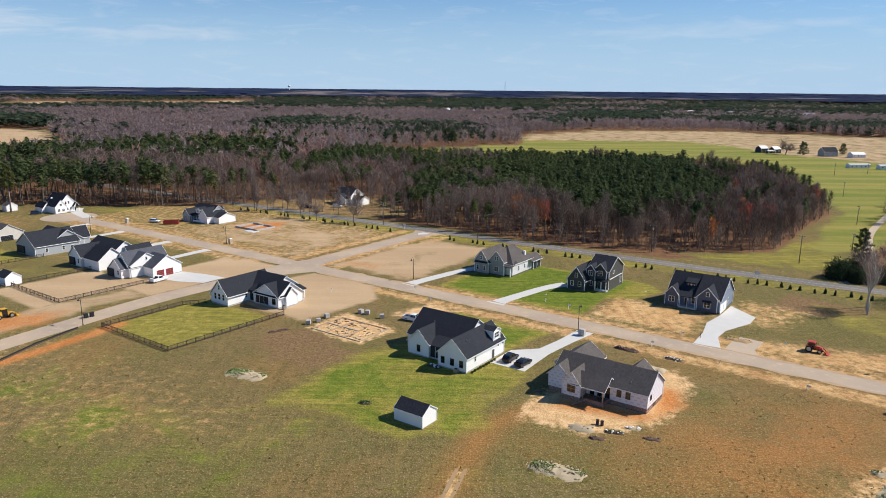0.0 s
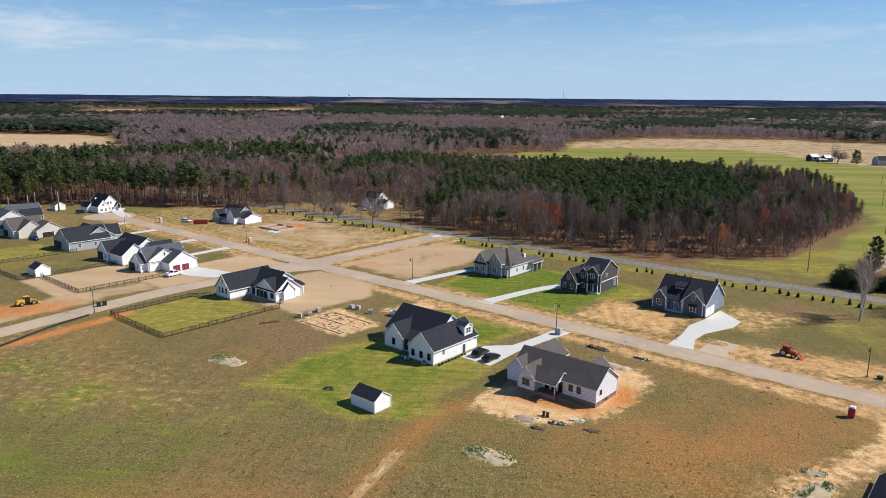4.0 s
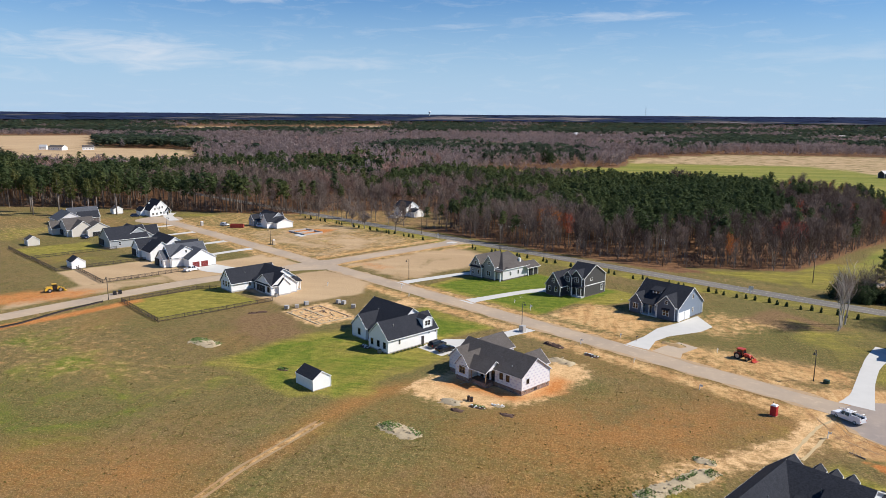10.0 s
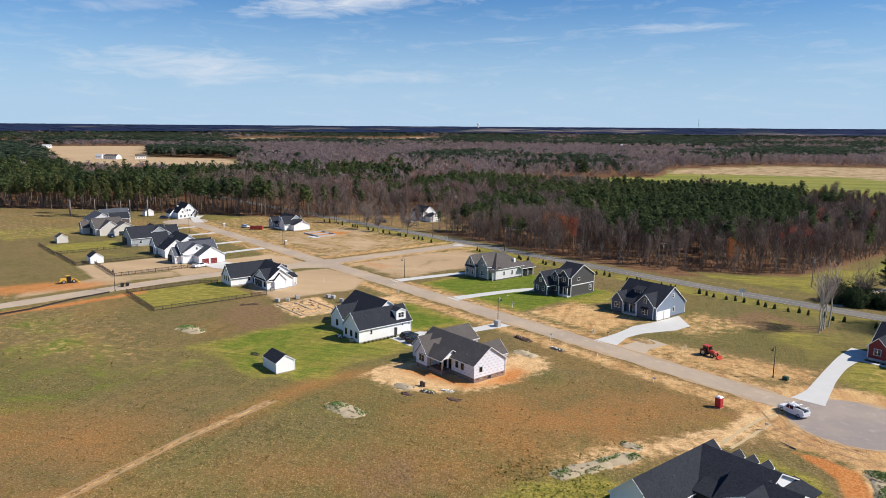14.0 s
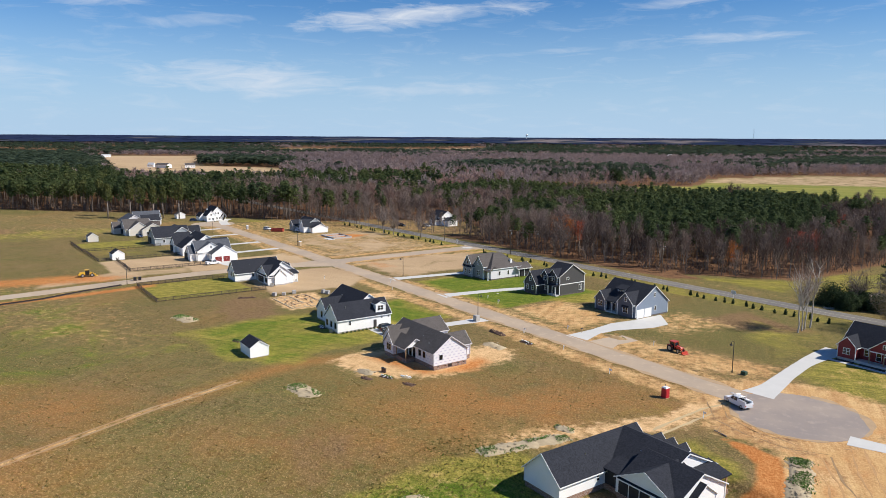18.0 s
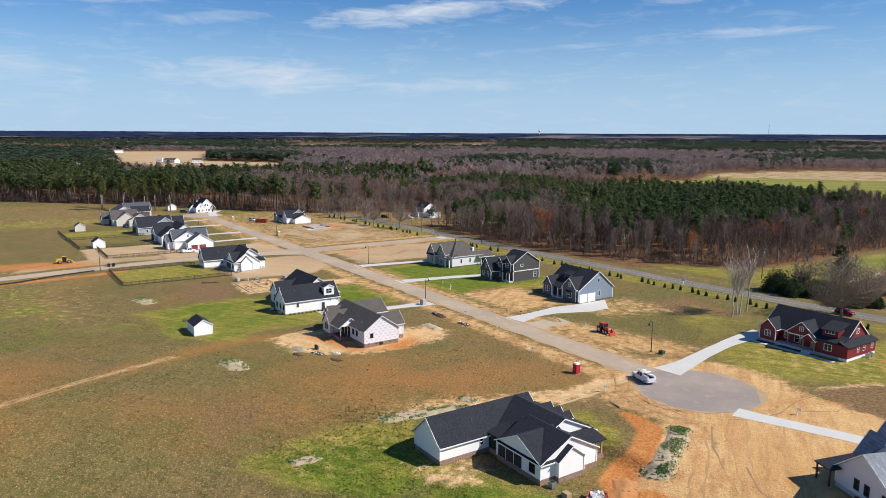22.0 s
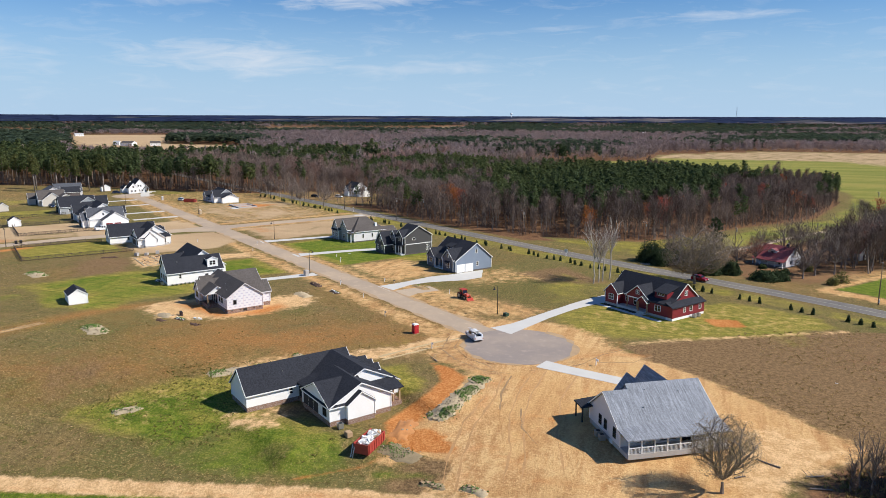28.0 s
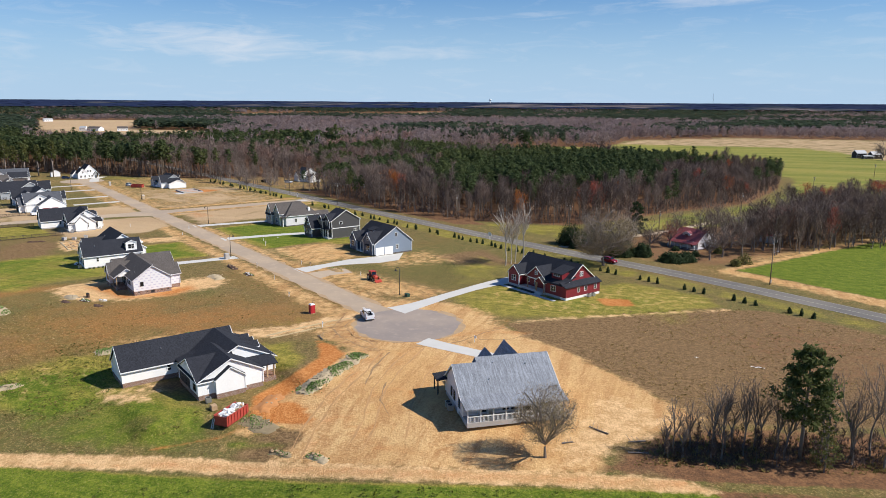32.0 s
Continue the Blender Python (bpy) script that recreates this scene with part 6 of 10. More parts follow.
h.wing(-276, -262, 122, 134, 3.6, 7.6, "s", 0.3)
h.wing(-268, -263.5, 127, 137, 4.0, 7.6, "n", 0.3)
h.box("porch_screen", -272.6, -267, 114.6, 115.0, 0.4, 3.0, M_SCREEN)
for i in (119, 125):
    h.window("+s", -259.5, i, 1.9, 0.8, 1.3)
h.door("+s", -259.5, 128.2, 0.2, 1.0, 2.1, M_DOOR)
h = House("house", "cream house with brown shingle roof and rear patio", -313.0, 106.0, M_CREAM, M_ROOFBROWN, base=M_BLOCK)
h.wing(-314, -298.5, 110.5, 124, 3.6, 8.4, "n", 0.2)
h.wing(-316.5, -310, 106.5, 118, 3.4, 6.6, "n", 0.2)
h.wing(-309, -296.0, 112.0, 122.5, 3.6, 7.6, "s", 0.2)
h.wing(-301, -292, 118, 129, 3.5, 6.8, "s", 0.2)
h.box("porch_screen", -309.5, -305.5, 110.0, 110.5, 0.4, 3.0, M_SCREEN)
h.window("-n", 110.5, -303, 1.9, 1.4, 1.4, 2)
h.garage_door("+s", -292, 122.5, 0.05, 4.8, 2.3, M_DARKTRIM)
h.root.scale = (0.88, 0.95, 0.92)
h.root.location += Vector(W(-2.0, 0.0))
h = House("house", "pale house with slate roof and dark front gables", -352.0, 112.0, M_LILAC, M_ROOF, base=M_BLOCK)
h.wing(-356, -338, 114, 127, 3.8, 8.0, "s", 0.2, roof=M_ROOFSLATE)
h.wing(-356, -346, 122, 138, 3.8, 9.2, "n", 0.2, roof=M_ROOFSLATE)
h.wing(-346, -339.5, 125, 136, 4.0, 7.4, "n", 0.2, walls=M_BRICKDK)
for i in (-352, -346, -342):
    h.window("-n", 114, i, 2.0, 0.9, 1.4)
h.root.scale = (0.86, 0.9, 0.84)
h.root.location += Vector(W(3.0, 2.0))
h = House("house", "white two-storey gabled house by the pines", -357.0, 160.0, M_WHITE, M_ROOF, base=M_BLOCK)
h.wing(-361, -344, 161.5, 172, 5.4, 10.2, "s", 0.2)
h.wing(-353, -341.5, 157.0, 164.5, 4.2, 7.8, "s", 0.2)
h.wing(-345, -341.8, 169.4, 173.4, 3.2, 5.4, "s", 0.2, body=False)
h.wing(-362, -352, 154.5, 160, 3.0, 5.6, "s", 0.2)
h.posts([(-342.1, 169.8), (-342.1, 173.0)], 0.1, 3.2, 0.3)
h.box("porch_floor", -344, -341.8, 169.2, 173.6, 0, 0.2, M_CONC)
for i in (159.2, 162.2):
    h.window("+s", -341.5, i, 1.9, 1.4, 1.4, 2)
h.window("+s", -341.5, 160.7, 5.0, 1.2, 1.3, 2)
for i in (166.2, 168.4):
    h.window("+s", -344, i, 1.9, 1.2, 1.4, 2)
for i in (165.4, 167.4):
    h.window("+s", -344, i, 5.6, 1.0, 1.4)
h.door("+s", -344, 171.4, 0.2, 1.1, 2.1, M_DOOR)
h.garage_door("+s", -352, 156.2, 0.05, 4.6, 2.2, M_TRIM)
h.box("chimney", -352.6, -351.8, 160.4, 161.3, 5.0, 8.6, M_TRIM)
h.root.scale = (0.78, 0.72, 0.82)
h.root.location += Vector((5.0, 3.0, 0))
h = House("house", "pale grey and white gabled house beside a clay plot", -279.6, 190.5, M_WHITE, M_ROOF, base=M_BLOCK)
h.wing(-281, -264.4, 193.8, 205.5, 3.7, 8.4, "s", 0.3, walls=M_GREYSIDE)
h.wing(-281.5, -276, 190.2, 198, 3.6, 6.6, "n", 0.3, walls=M_GREYSIDE, open_ends=("hi",))
h.wing(-269.5, -262.4, 191.5, 203, 3.8, 7.9, "n", 0.3)
h.wing(-263, -257.5, 195, 205, 3.3, 5.4, "s", 0.3)
h.wing(-274.5, -271.4, 193.5, 198.5, 6.3, 7.4, "n", 4.4, open_ends=("hi",))
h.shed([(-276.2, 191.2, 3.2), (-269.4, 191.2, 3.2), (-269.4, 194.2, 4.2), (-276.2, 194.2, 4.2)])
h.posts([(-276, 191.4), (-273.8, 191.4), (-271.6, 191.4), (-269.8, 191.4)], 0.2, 3.2, 0.22)
h.box("porch_screen", -275.8, -269.8, 193.4, 193.79, 0.3, 3.0, M_SCREEN)
h.window("-n", 190.2, -278.8, 2.0, 1.2, 1.4, 2)
h.window("-n", 193.5, -273.0, 5.7, 1.0, 0.9, 2)
h.root.scale = (0.84, 0.9, 0.86)
# farmhouse across the highway
h = House("farmhouse", "old white farmhouse with rusty red metal roof among trees", -0.8, 282.0, M_LILAC, M_ROOFRED, base=M_BRICKDK)
h.wing(-1.0, 12.0, 281.4, 294, 3.6, 7.6, "s", 0.4)
h.wing(3.0, 6.5, 283.5, 288.0, 5.9, 6.7, "n", 4.4, over=0.25)
h.window("-n", 283.5, 4.75, 5.4, 1.8, 0.8, 3, 1)
h.shed([(-1.4, 278.6, 2.7), (12.4, 278.6, 2.7), (12.4, 281.8, 3.8), (-1.4, 281.8, 3.8)])
h.posts([(-0.9 + i * 3.2, 278.9) for i in range(5)], 0.2, 2.6, 0.25)
h.box("porch_floor", -1, 12, 278.7, 281.4, 0, 0.45, M_BRICKDK)
h.box("chimney", 8.6, 9.5, 287.2, 288.1, 5.5, 9.0, M_BRICKDK)
for i in (0.8, 4.0, 9.2):
    h.window("-n", 281.4, i, 1.9, 0.9, 1.5)
for i in (285.0, 290.0):
    h.window("+s", 12.0, i, 2.0, 0.9, 1.5)
h.window("+s", 12.0, 287.6, 5.6, 0.9, 1.3)
h.root.scale = (0.78, 0.78, 0.8)
h.root.location += Vector((2.0, 4.5, 0))
h = House("outbuilding", "small white outbuilding with red metal roof", 12, 318, M_LILAC, M_ROOFRED, base=M_BLOCK)
h.wing(10, 16, 318, 324, 2.6, 4.4, "s", 0.1)
h.door("+s", 16, 321, 0.05, 1.2, 2.0)
# house in the clearing across the highway
h = House("house", "white house in a wooded clearing beside the highway", -256, 271, M_WHITE, M_ROOF, base=M_BLOCK)
h.wing(-263, -252, 271, 280, 5.0, 8.2, "s", 0.3)
h.wing(-260, -254, 268.5, 275, 3.4, 5.8, "n", 0.3)
h.wing(-252, -246.5, 272, 279, 3.0, 4.6, "s", 0.2)
for i in (-262, -253):
    h.window("-n", 271, i, 2.0, 1.0, 1.4)
    h.window("-n", 271, i, 4.3, 1.0, 1.2)
for i in (273.5, 277.5):
    h.window("+s", -252, i, 4.4, 1.0, 1.2)


# garden sheds
def garden_shed(label, s0, s1, n0, n1, ze, zr, roof, walls=M_WHITE):
    g = House("garden_shed", label, s0, n0, walls, roof, base=M_BLOCK)
    g.root["category"] = "shed"
    g.wing(s0, s1, n0, n1, ze, zr, "s", 0.12, over=0.2, rake=0.12)
    g.door("+n", n1, (s0 + s1) / 2, 0.12, 1.6, 1.9, M_TRIM)


garden_shed("small white shed with charcoal shingle roof on the lawn", -76.6, -70.2, 93.0, 97.3, 2.4, 3.8, M_ROOF)
garden_shed("small white shed with grey roof by the fence", -233.2, -227.4, 91.2, 95.8, 2.5, 4.1, M_ROOF)
garden_shed("small cream shed with brown roof in a back yard", -294, -288.5, 91, 95.4, 2.5, 4.1, M_ROOFBROWN, M_CREAM)
garden_shed("small white shed under tall pines", -372, -367, 152, 157, 2.6, 4.2, M_ROOFBROWN)


# ---- woods ----
def foliage(name, cols, rough=0.8, trans=0.45):
    """Leaf or twig colour: a ramp over each tree's own tone, with small random change from tuft to tuft."""
    m, N, L, b = mat(name)
    a = N.new("ShaderNodeAttribute")
    a.attribute_name = "tone"
    isl = N.new("ShaderNodeNewGeometry").outputs["Random Per Island"]
    r = N.new("ShaderNodeValToRGB")
    el = r.color_ramp.elements
    el[0].color, el[1].color = (*cols[0], 1), (*cols[-1], 1)
    for i, c in enumerate(cols[1:-1]):
        e = el.new((i + 1) / (len(cols) - 1))
        e.color = (*c, 1)
    L.new(a.outputs["Fac"], r.inputs[0])
    hsv = N.new("ShaderNodeHueSaturation")
    L.new(r.outputs[0], hsv.inputs["Color"])
    L.new(mathn(N, L, "MULTIPLY_ADD", isl, 0.7, 0.65), hsv.inputs["Value"])
    L.new(hsv.outputs[0], b.inputs["Base Color"])
    b.inputs["Roughness"].default_value = rough
    b.inputs["Specular IOR Level"].default_value = 0.1
    tl, mx = N.new("ShaderNodeBsdfTranslucent"), N.new("ShaderNodeMixShader")
    L.new(hsv.outputs[0], tl.inputs["Color"])
    mx.inputs[0].default_value = trans
    L.new(b.outputs[0], mx.inputs[1])
    L.new(tl.outputs[0], mx.inputs[2])
    L.new(mx.outputs[0], N["Material Output"].inputs["Surface"])
    return m


M_PINE = foliage("pine_needles", [(0.054, 0.078, 0.036), (0.074, 0.1, 0.04), (0.112, 0.13, 0.048), (0.19, 0.175, 0.06)])
M_TWIG = foliage("bare_twigs", [(0.09, 0.064, 0.054), (0.17, 0.126, 0.105), (0.235, 0.18, 0.15), (0.22, 0.135, 0.108), (0.36, 0.085, 0.055), (0.5, 0.2, 0.045)], trans=0.25)
M_BARK = plain("grey_brown_bark", (0.2, 0.165, 0.14), 0.9, var=0.5, scale=1.0, fine=8.0, bump=0.5)
M_PALEBARK = plain("pale_smooth_bark", (0.42, 0.375, 0.32), 0.85, var=0.4, scale=1.5, fine=8.0, bump=0.3)
M_PINEBARK = plain("brown_pine_bark", (0.155, 0.118, 0.092), 0.9, var=0.5, scale=1.0, fine=8.0, bump=0.5)
# far canopies: tree colours made paler and cooler, distance haze painted in
M_FARPINE = foliage("hazed_pine_canopy", [(0.05, 0.072, 0.05), (0.064, 0.09, 0.056), (0.095, 0.115, 0.065)])
M_FARTWIG = foliage("hazed_bare_canopy", [(0.185, 0.142, 0.135), (0.24, 0.185, 0.175), (0.31, 0.245, 0.23), (0.31, 0.19, 0.155)])
# navy base colours hold the air's haze painted into the horizon canopy
M_HORIZON = foliage("haze_blue_horizon_woods", [(0.03, 0.043, 0.1), (0.045, 0.062, 0.085), (0.15, 0.135, 0.15), (0.3, 0.25, 0.25)])
M_OAK = foliage("oak_twigs", [(0.13, 0.1, 0.065), (0.17, 0.132, 0.085), (0.24, 0.185, 0.115)], trans=0.25)
M_BUD = foliage("budding_twigs", [(0.2, 0.16, 0.09), (0.3, 0.235, 0.135), (0.4, 0.31, 0.18)])

TREE_RNG = np.random.RandomState(7)


def tris_at(centres, dirs, length, width, rng, facing=None):
    """One slim or broad triangle at each centre, along its direction; facing: which way its flat side looks."""
    n = len(centres)
    side = np.cross(dirs, rng.normal(size=(n, 3)))
    if facing is not None:
        dirs = dirs - facing * (dirs * facing).sum(1, keepdims=True)
        dirs /= np.linalg.norm(dirs, axis=1, keepdims=True) + 1e-9
        side = np.cross(facing, dirs)
    side /= np.linalg.norm(side, axis=1, keepdims=True) + 1e-9
    ln, wd = np.asarray(length).reshape(-1, 1), np.asarray(width).reshape(-1, 1)
    v = np.stack([centres - dirs * ln * 0.5 - side * wd * 0.5, centres - dirs * ln * 0.5 + side * wd * 0.5, centres + dirs * ln * 0.5], 1).reshape(-1, 3)
    return v, np.arange(3 * n).reshape(-1, 3)


def tube_np(a, b, r0, r1, k):
    a, b = np.array(a, float), np.array(b, float)
    d = (b - a) / np.linalg.norm(b - a)
    e = np.cross(d, [0.3, 0.9, 0.2])
    e /= np.linalg.norm(e)
    g = np.cross(d, e)
    t = np.arange(k) * 2 * math.pi / k
    ring = np.cos(t)[:, None] * e + np.sin(t)[:, None] * g
    v = np.concatenate([a + ring * r0, b + ring * r1])
    f = []
    for i in range(k):
        j = (i + 1) % k
        f += [(i, j, j + k), (i, j + k, i + k)]
    return v, np.array(f)


def unit(v):
    return v / (np.linalg.norm(v, axis=1, keepdims=True) + 1e-9)


class Template:
    def __init__(self):
        self.v, self.f, self.m, self.k = [], [], [], 0

    def add(self, v, f, mi):
        self.v.append(v)
        self.f.append(f + self.k)
        self.m.append(np.full(len(f), mi, np.int32))
        self.k += len(v)

    def done(self):
        return np.concatenate(self.v), np.concatenate(self.f), np.concatenate(self.m)


def pine_template(seed, tufts, trunk, size, low=0.42, sides=5):
    """A pine of unit height: bare pole and a ragged crown of needle tufts in layers."""
    rng, t = np.random.RandomState(seed), Template()
    if trunk:
        v, f = tube_np((0, 0, 0), (rng.normal() * 0.01, rng.normal() * 0.01, 0.93), 0.0125, 0.004, sides)
        t.add(v, f, 0)
    z = low + (1 - low) * rng.rand(tufts) ** 0.85
    u = (z - low) / (1 - low)
    rad = 0.17 * np.sqrt(np.clip(1 - ((u - 0.42) / 0.62) ** 2, 0.02, 1))
    whorl = np.floor(u * 7)
    ang = rng.rand(tufts) * 2 * math.pi
    lobe = 0.75 + 0.35 * np.sin(ang * 3 + whorl * 2.1 + seed)
    r = rad * np.sqrt(rng.rand(tufts)) * lobe
    c = np.stack([r * np.cos(ang), r * np.sin(ang), z + rng.normal(size=tufts) * 0.012], 1)
    d = unit(np.stack([np.cos(ang), np.sin(ang), 0.3 + rng.normal(size=tufts) * 0.6], 1) + rng.normal(size=(tufts, 3)) * 0.5)
    s = size * (0.7 + 0.6 * rng.rand(tufts))
    nrm = unit(np.stack([np.cos(ang) * r / 0.17, np.sin(ang) * r / 0.17, 0.25 + 0.9 * u], 1) + rng.normal(size=(tufts, 3)) * 0.42)
    v, f = tris_at(c, d, s * 1.3, s, rng, nrm)
    t.add(v, f, 1)
    return t.done()


def hardwood_template(seed, twigs, trunk, length, width, lean=0.4, low=0.28, nl=12):
    """A leafless tree of unit height: trunk, steep limbs and a haze of twigs."""
    rng, t = np.random.RandomState(seed), Template()
    tips = []
    for i in range(nl):
        u = i / nl
        z0 = low + (0.86 - low) * u
        an = i * 2.4 + rng.rand()
        ln = (0.34 - 0.22 * u) * (0.75 + 0.5 * rng.rand())
        a = np.array([0, 0, z0])
        b = a + np.array([math.cos(an) * ln * lean, math.sin(an) * ln * lean, min(ln * 0.95, 0.98 - z0)])
        tips.append((a, b))
        if trunk:
            v, f = tube_np(a, b, 0.0048 * (1 - 0.5 * u), 0.0014, 3)
            t.add(v, f, 0)
    if trunk:
        k = rng.normal(size=2) * 0.018
        v, f = tube_np((0, 0, 0), (k[0], k[1], 0.5), 0.0095, 0.0065, 5)
        t.add(v, f, 0)
        v, f = tube_np((k[0], k[1], 0.5), (0, 0, 0.95), 0.0065, 0.0015, 4)
        t.add(v, f, 0)
    tips.append((np.array([0, 0, 0.4]), np.array([0, 0, 0.95])))
    pick = rng.randint(0, len(tips), twigs)
    A, Bv = np.array([p[0] for p in tips])[pick], np.array([p[1] for p in tips])[pick]
    k = (0.3 + 0.8 * rng.rand(twigs))[:, None]
    c = A + (Bv - A) * k + rng.normal(size=(twigs, 3)) * [0.034, 0.034, 0.028]
    c[:, 2] = np.minimum(c[:, 2], 0.99 - 0.08 * rng.rand(twigs))
    out = unit(c * [1, 1, 0] + 1e-6)
    d = unit(out * 0.5 + np.array([0, 0, 1.0]) + rng.normal(size=(twigs, 3)) * 0.45)
    s = 0.6 + 0.8 * rng.rand(twigs)
    v, f = tris_at(c, d, length * s, width * s, rng)
    t.add(v, f, 1)
    return t.done()


def scatter(name, templates, places, mats, label, category="trees"):
    """One object out of many trees. places: rows of x, y, z, height, width factor, tone."""
    if not len(places):
        return
    rng = np.random.RandomState(len(places))
    lowland = (places[:, 1] < 112) & (places[:, 1] > 20)
    if lowland.any():
        a, b, c = settle(places[lowland, 0], places[lowland, 1])
        places[lowland, 0], places[lowland, 1], places[lowland, 2] = a, b, places[lowland, 2] + c
    V, F, MI, T, k = [], [], [], [], 0
    which = rng.randint(0, len(templates), len(places))
    for ti, (tv, tf, tm) in enumerate(templates):
        P = places[which == ti]
        if not len(P):
            continue
        an = rng.rand(len(P)) * 2 * math.pi
        ca, sa = np.cos(an)[:, None], np.sin(an)[:, None]
        h, w = P[:, 3:4], (P[:, 3] * P[:, 4])[:, None]
        x = (tv[None, :, 0] * ca - tv[None, :, 1] * sa) * w + P[:, 0:1]
        y = (tv[None, :, 0] * sa + tv[None, :, 1] * ca) * w + P[:, 1:2]
        z = tv[None, :, 2] * h + P[:, 2:3]
        V.append(np.stack([x, y, z], 2).reshape(-1, 3))
        F.append((tf[None] + (np.arange(len(P)) * len(tv))[:, None, None]).reshape(-1, 3) + k)
        MI.append(np.tile(tm, len(P)))
        T.append(np.repeat(P[:, 5], len(tv)))
        k += len(P) * len(tv)
    V, F, MI, T = np.concatenate(V), np.concatenate(F), np.concatenate(MI), np.concatenate(T)
    me = bpy.data.meshes.new(name)
    me.vertices.add(len(V))
    me.vertices.foreach_set("co", V.astype(np.float32).ravel())
    me.loops.add(F.size)
    me.loops.foreach_set("vertex_index", F.astype(np.int32).ravel())
    me.polygons.add(len(F))
    me.polygons.foreach_set("loop_start", np.arange(len(F), dtype=np.int32) * 3)
    me.polygons.foreach_set("material_index", MI.astype(np.int32))
    at = me.attributes.new("tone", "FLOAT", "POINT")
    at.data.foreach_set("value", T.astype(np.float32))
    for m in mats:
        me.materials.append(m)
    me.update(calc_edges=True)
    return tagged(new(name, me), label, category, kind="stuff")


def vnoise(x, y, scale, seed):
    rng = np.random.RandomState(seed)
    g = rng.rand(64, 64)
    u, v = x / scale + 1000, y / scale + 1000
    i, j = np.floor(u).astype(int), np.floor(v).astype(int)
    a, b = u - i, v - j
    a, b = a * a * (3 - 2 * a), b * b * (3 - 2 * b)
    return (g[i % 64, j % 64] * (1 - a) + g[(i + 1) % 64, j % 64] * a) * (1 - b) + (g[i % 64, (j + 1) % 64] * (1 - a) + g[(i + 1) % 64, (j + 1) % 64] * a) * b


def inside_np(poly, x, y):
    r = np.zeros(x.shape, bool)
    p = np.array(poly, float)
    for (x0, y0), (x1, y1) in zip(p, np.roll(p, -1, 0)):
        if y1 != y0:
            r ^= ((y0 > y) != (y1 > y)) & (x < (x1 - x0) * (y - y0) / (y1 - y0) + x0)
    return r


def dist_line(pts, x, y):
    d2 = np.full(x.shape, 1e12)
    for (x0, y0), (x1, y1) in zip(pts, pts[1:]):
        ex, ey = x1 - x0, y1 - y0
        t = np.clip(((x - x0) * ex + (y - y0) * ey) / (ex * ex + ey * ey), 0, 1)
        d2 = np.minimum(d2, (x - x0 - t * ex) ** 2 + (y - y0 - t * ey) ** 2)
    return np.sqrt(d2)


def jitter_grid(x0, x1, y0, y1, step, rng):
    gx, gy = np.meshgrid(np.arange(x0, x1, step), np.arange(y0, y1, step))
    gx, gy = gx.ravel(), gy.ravel()
    return gx + (rng.rand(gx.size) - 0.5) * step * 0.95, gy + (rng.rand(gx.size) - 0.5) * step * 0.95


PINE_0 = [pine_template(i, 200, True, 0.046, 0.46 + 0.07 * (i % 3)) for i in range(6)]
PINE_1 = [pine_template(10 + i, 120, False, 0.06, 0.5) for i in range(5)]
PINE_2 = [pine_template(15 + i, 42, False, 0.13, 0.3) for i in range(4)]
HARD_0 = [hardwood_template(20 + i, 330, True, 0.1, 0.0075, 0.3 + 0.08 * (i % 4), 0.22 + 0.06 * (i % 3)) for i in range(7)]
HARD_1 = [hardwood_template(30 + i, 140, False, 0.12, 0.014, 0.45) for i in range(4)]
BRUSH = [hardwood_template(34 + i, 76, True, 0.22, 0.02, 0.75, 0.04, 5) for i in range(3)]
MID_0 = [hardwood_template(36 + i, 72, False, 0.17, 0.04, 0.55, 0.08) for i in range(5)]


def rows(x, y, h, w, tone, z=None):
    return np.stack([x, y, np.zeros(x.shape) if z is None else z, h, w, tone], 1)


rng = TREE_RNG
FRONT = [(-640, 310), (-420, 330), (-315, 345), (-245, 360), (-188, 356), (-128, 360), (-94, 368), (-50, 356), (-12, 318), (36, 281), (80, 261), (127, 264), (143, 283), (168, 318), (200, 357), (222, 428), (233, 500), (222, 535)]
# plantation block with a hardwood belt
x, y = jitter_grid(-95, 240, 260, 605, 4.6, rng)
ok = inside_np(PLANTATION, x, y) & ~inside_np(CLEARING, x, y)
x, y = x[ok], y[ok]
d = dist_line(FRONT, x, y)
belt = 24 + 26 * vnoise(x, y, 34, 11) + 30 * np.clip((x - 130) / 60, 0, 1) 
belt *= np.clip((x + 14) / 40, 0.12, 1)
hard = (d < belt) & (vnoise(x, y, 15, 17) + 0.25 * rng.rand(len(x)) < 0.93) | (vnoise(x, y, 26, 12) + 0.3 * rng.rand(len(x)) > 0.62 + 0.3 * np.clip((x + 20) / 60, 0, 1)) & (x < 50) | (vnoise(x, y, 24, 18) > 0.86)
edge = d < 34
# twig tone drops eastwards: the belt's shade is put into the colour
tone_h = np.clip(0.12 - 0.2 * np.clip((x - 20) / 80, 0, 1) + 0.42 * vnoise(x, y, 16, 13) + 0.12 * rng.normal(size=len(x)), 0, 0.58)
tone_h = np.where((vnoise(x, y, 7, 19) > 0.86) & (d < 46) & (x > -10), 0.74 + 0.26 * vnoise(x, y, 12, 20), tone_h)
hh = 11.8 + 6.0 * vnoise(x, y, 22, 14) + 2.0 * rng.normal(size=len(x)) - 2.5 * np.clip(1 - d / 7, 0, 1) - 3.5 * np.clip((x - 150) / 60, 0, 1)
keep = rng.rand(len(x)) < np.where(hard, 0.8, 0.95)
a = hard & edge & keep
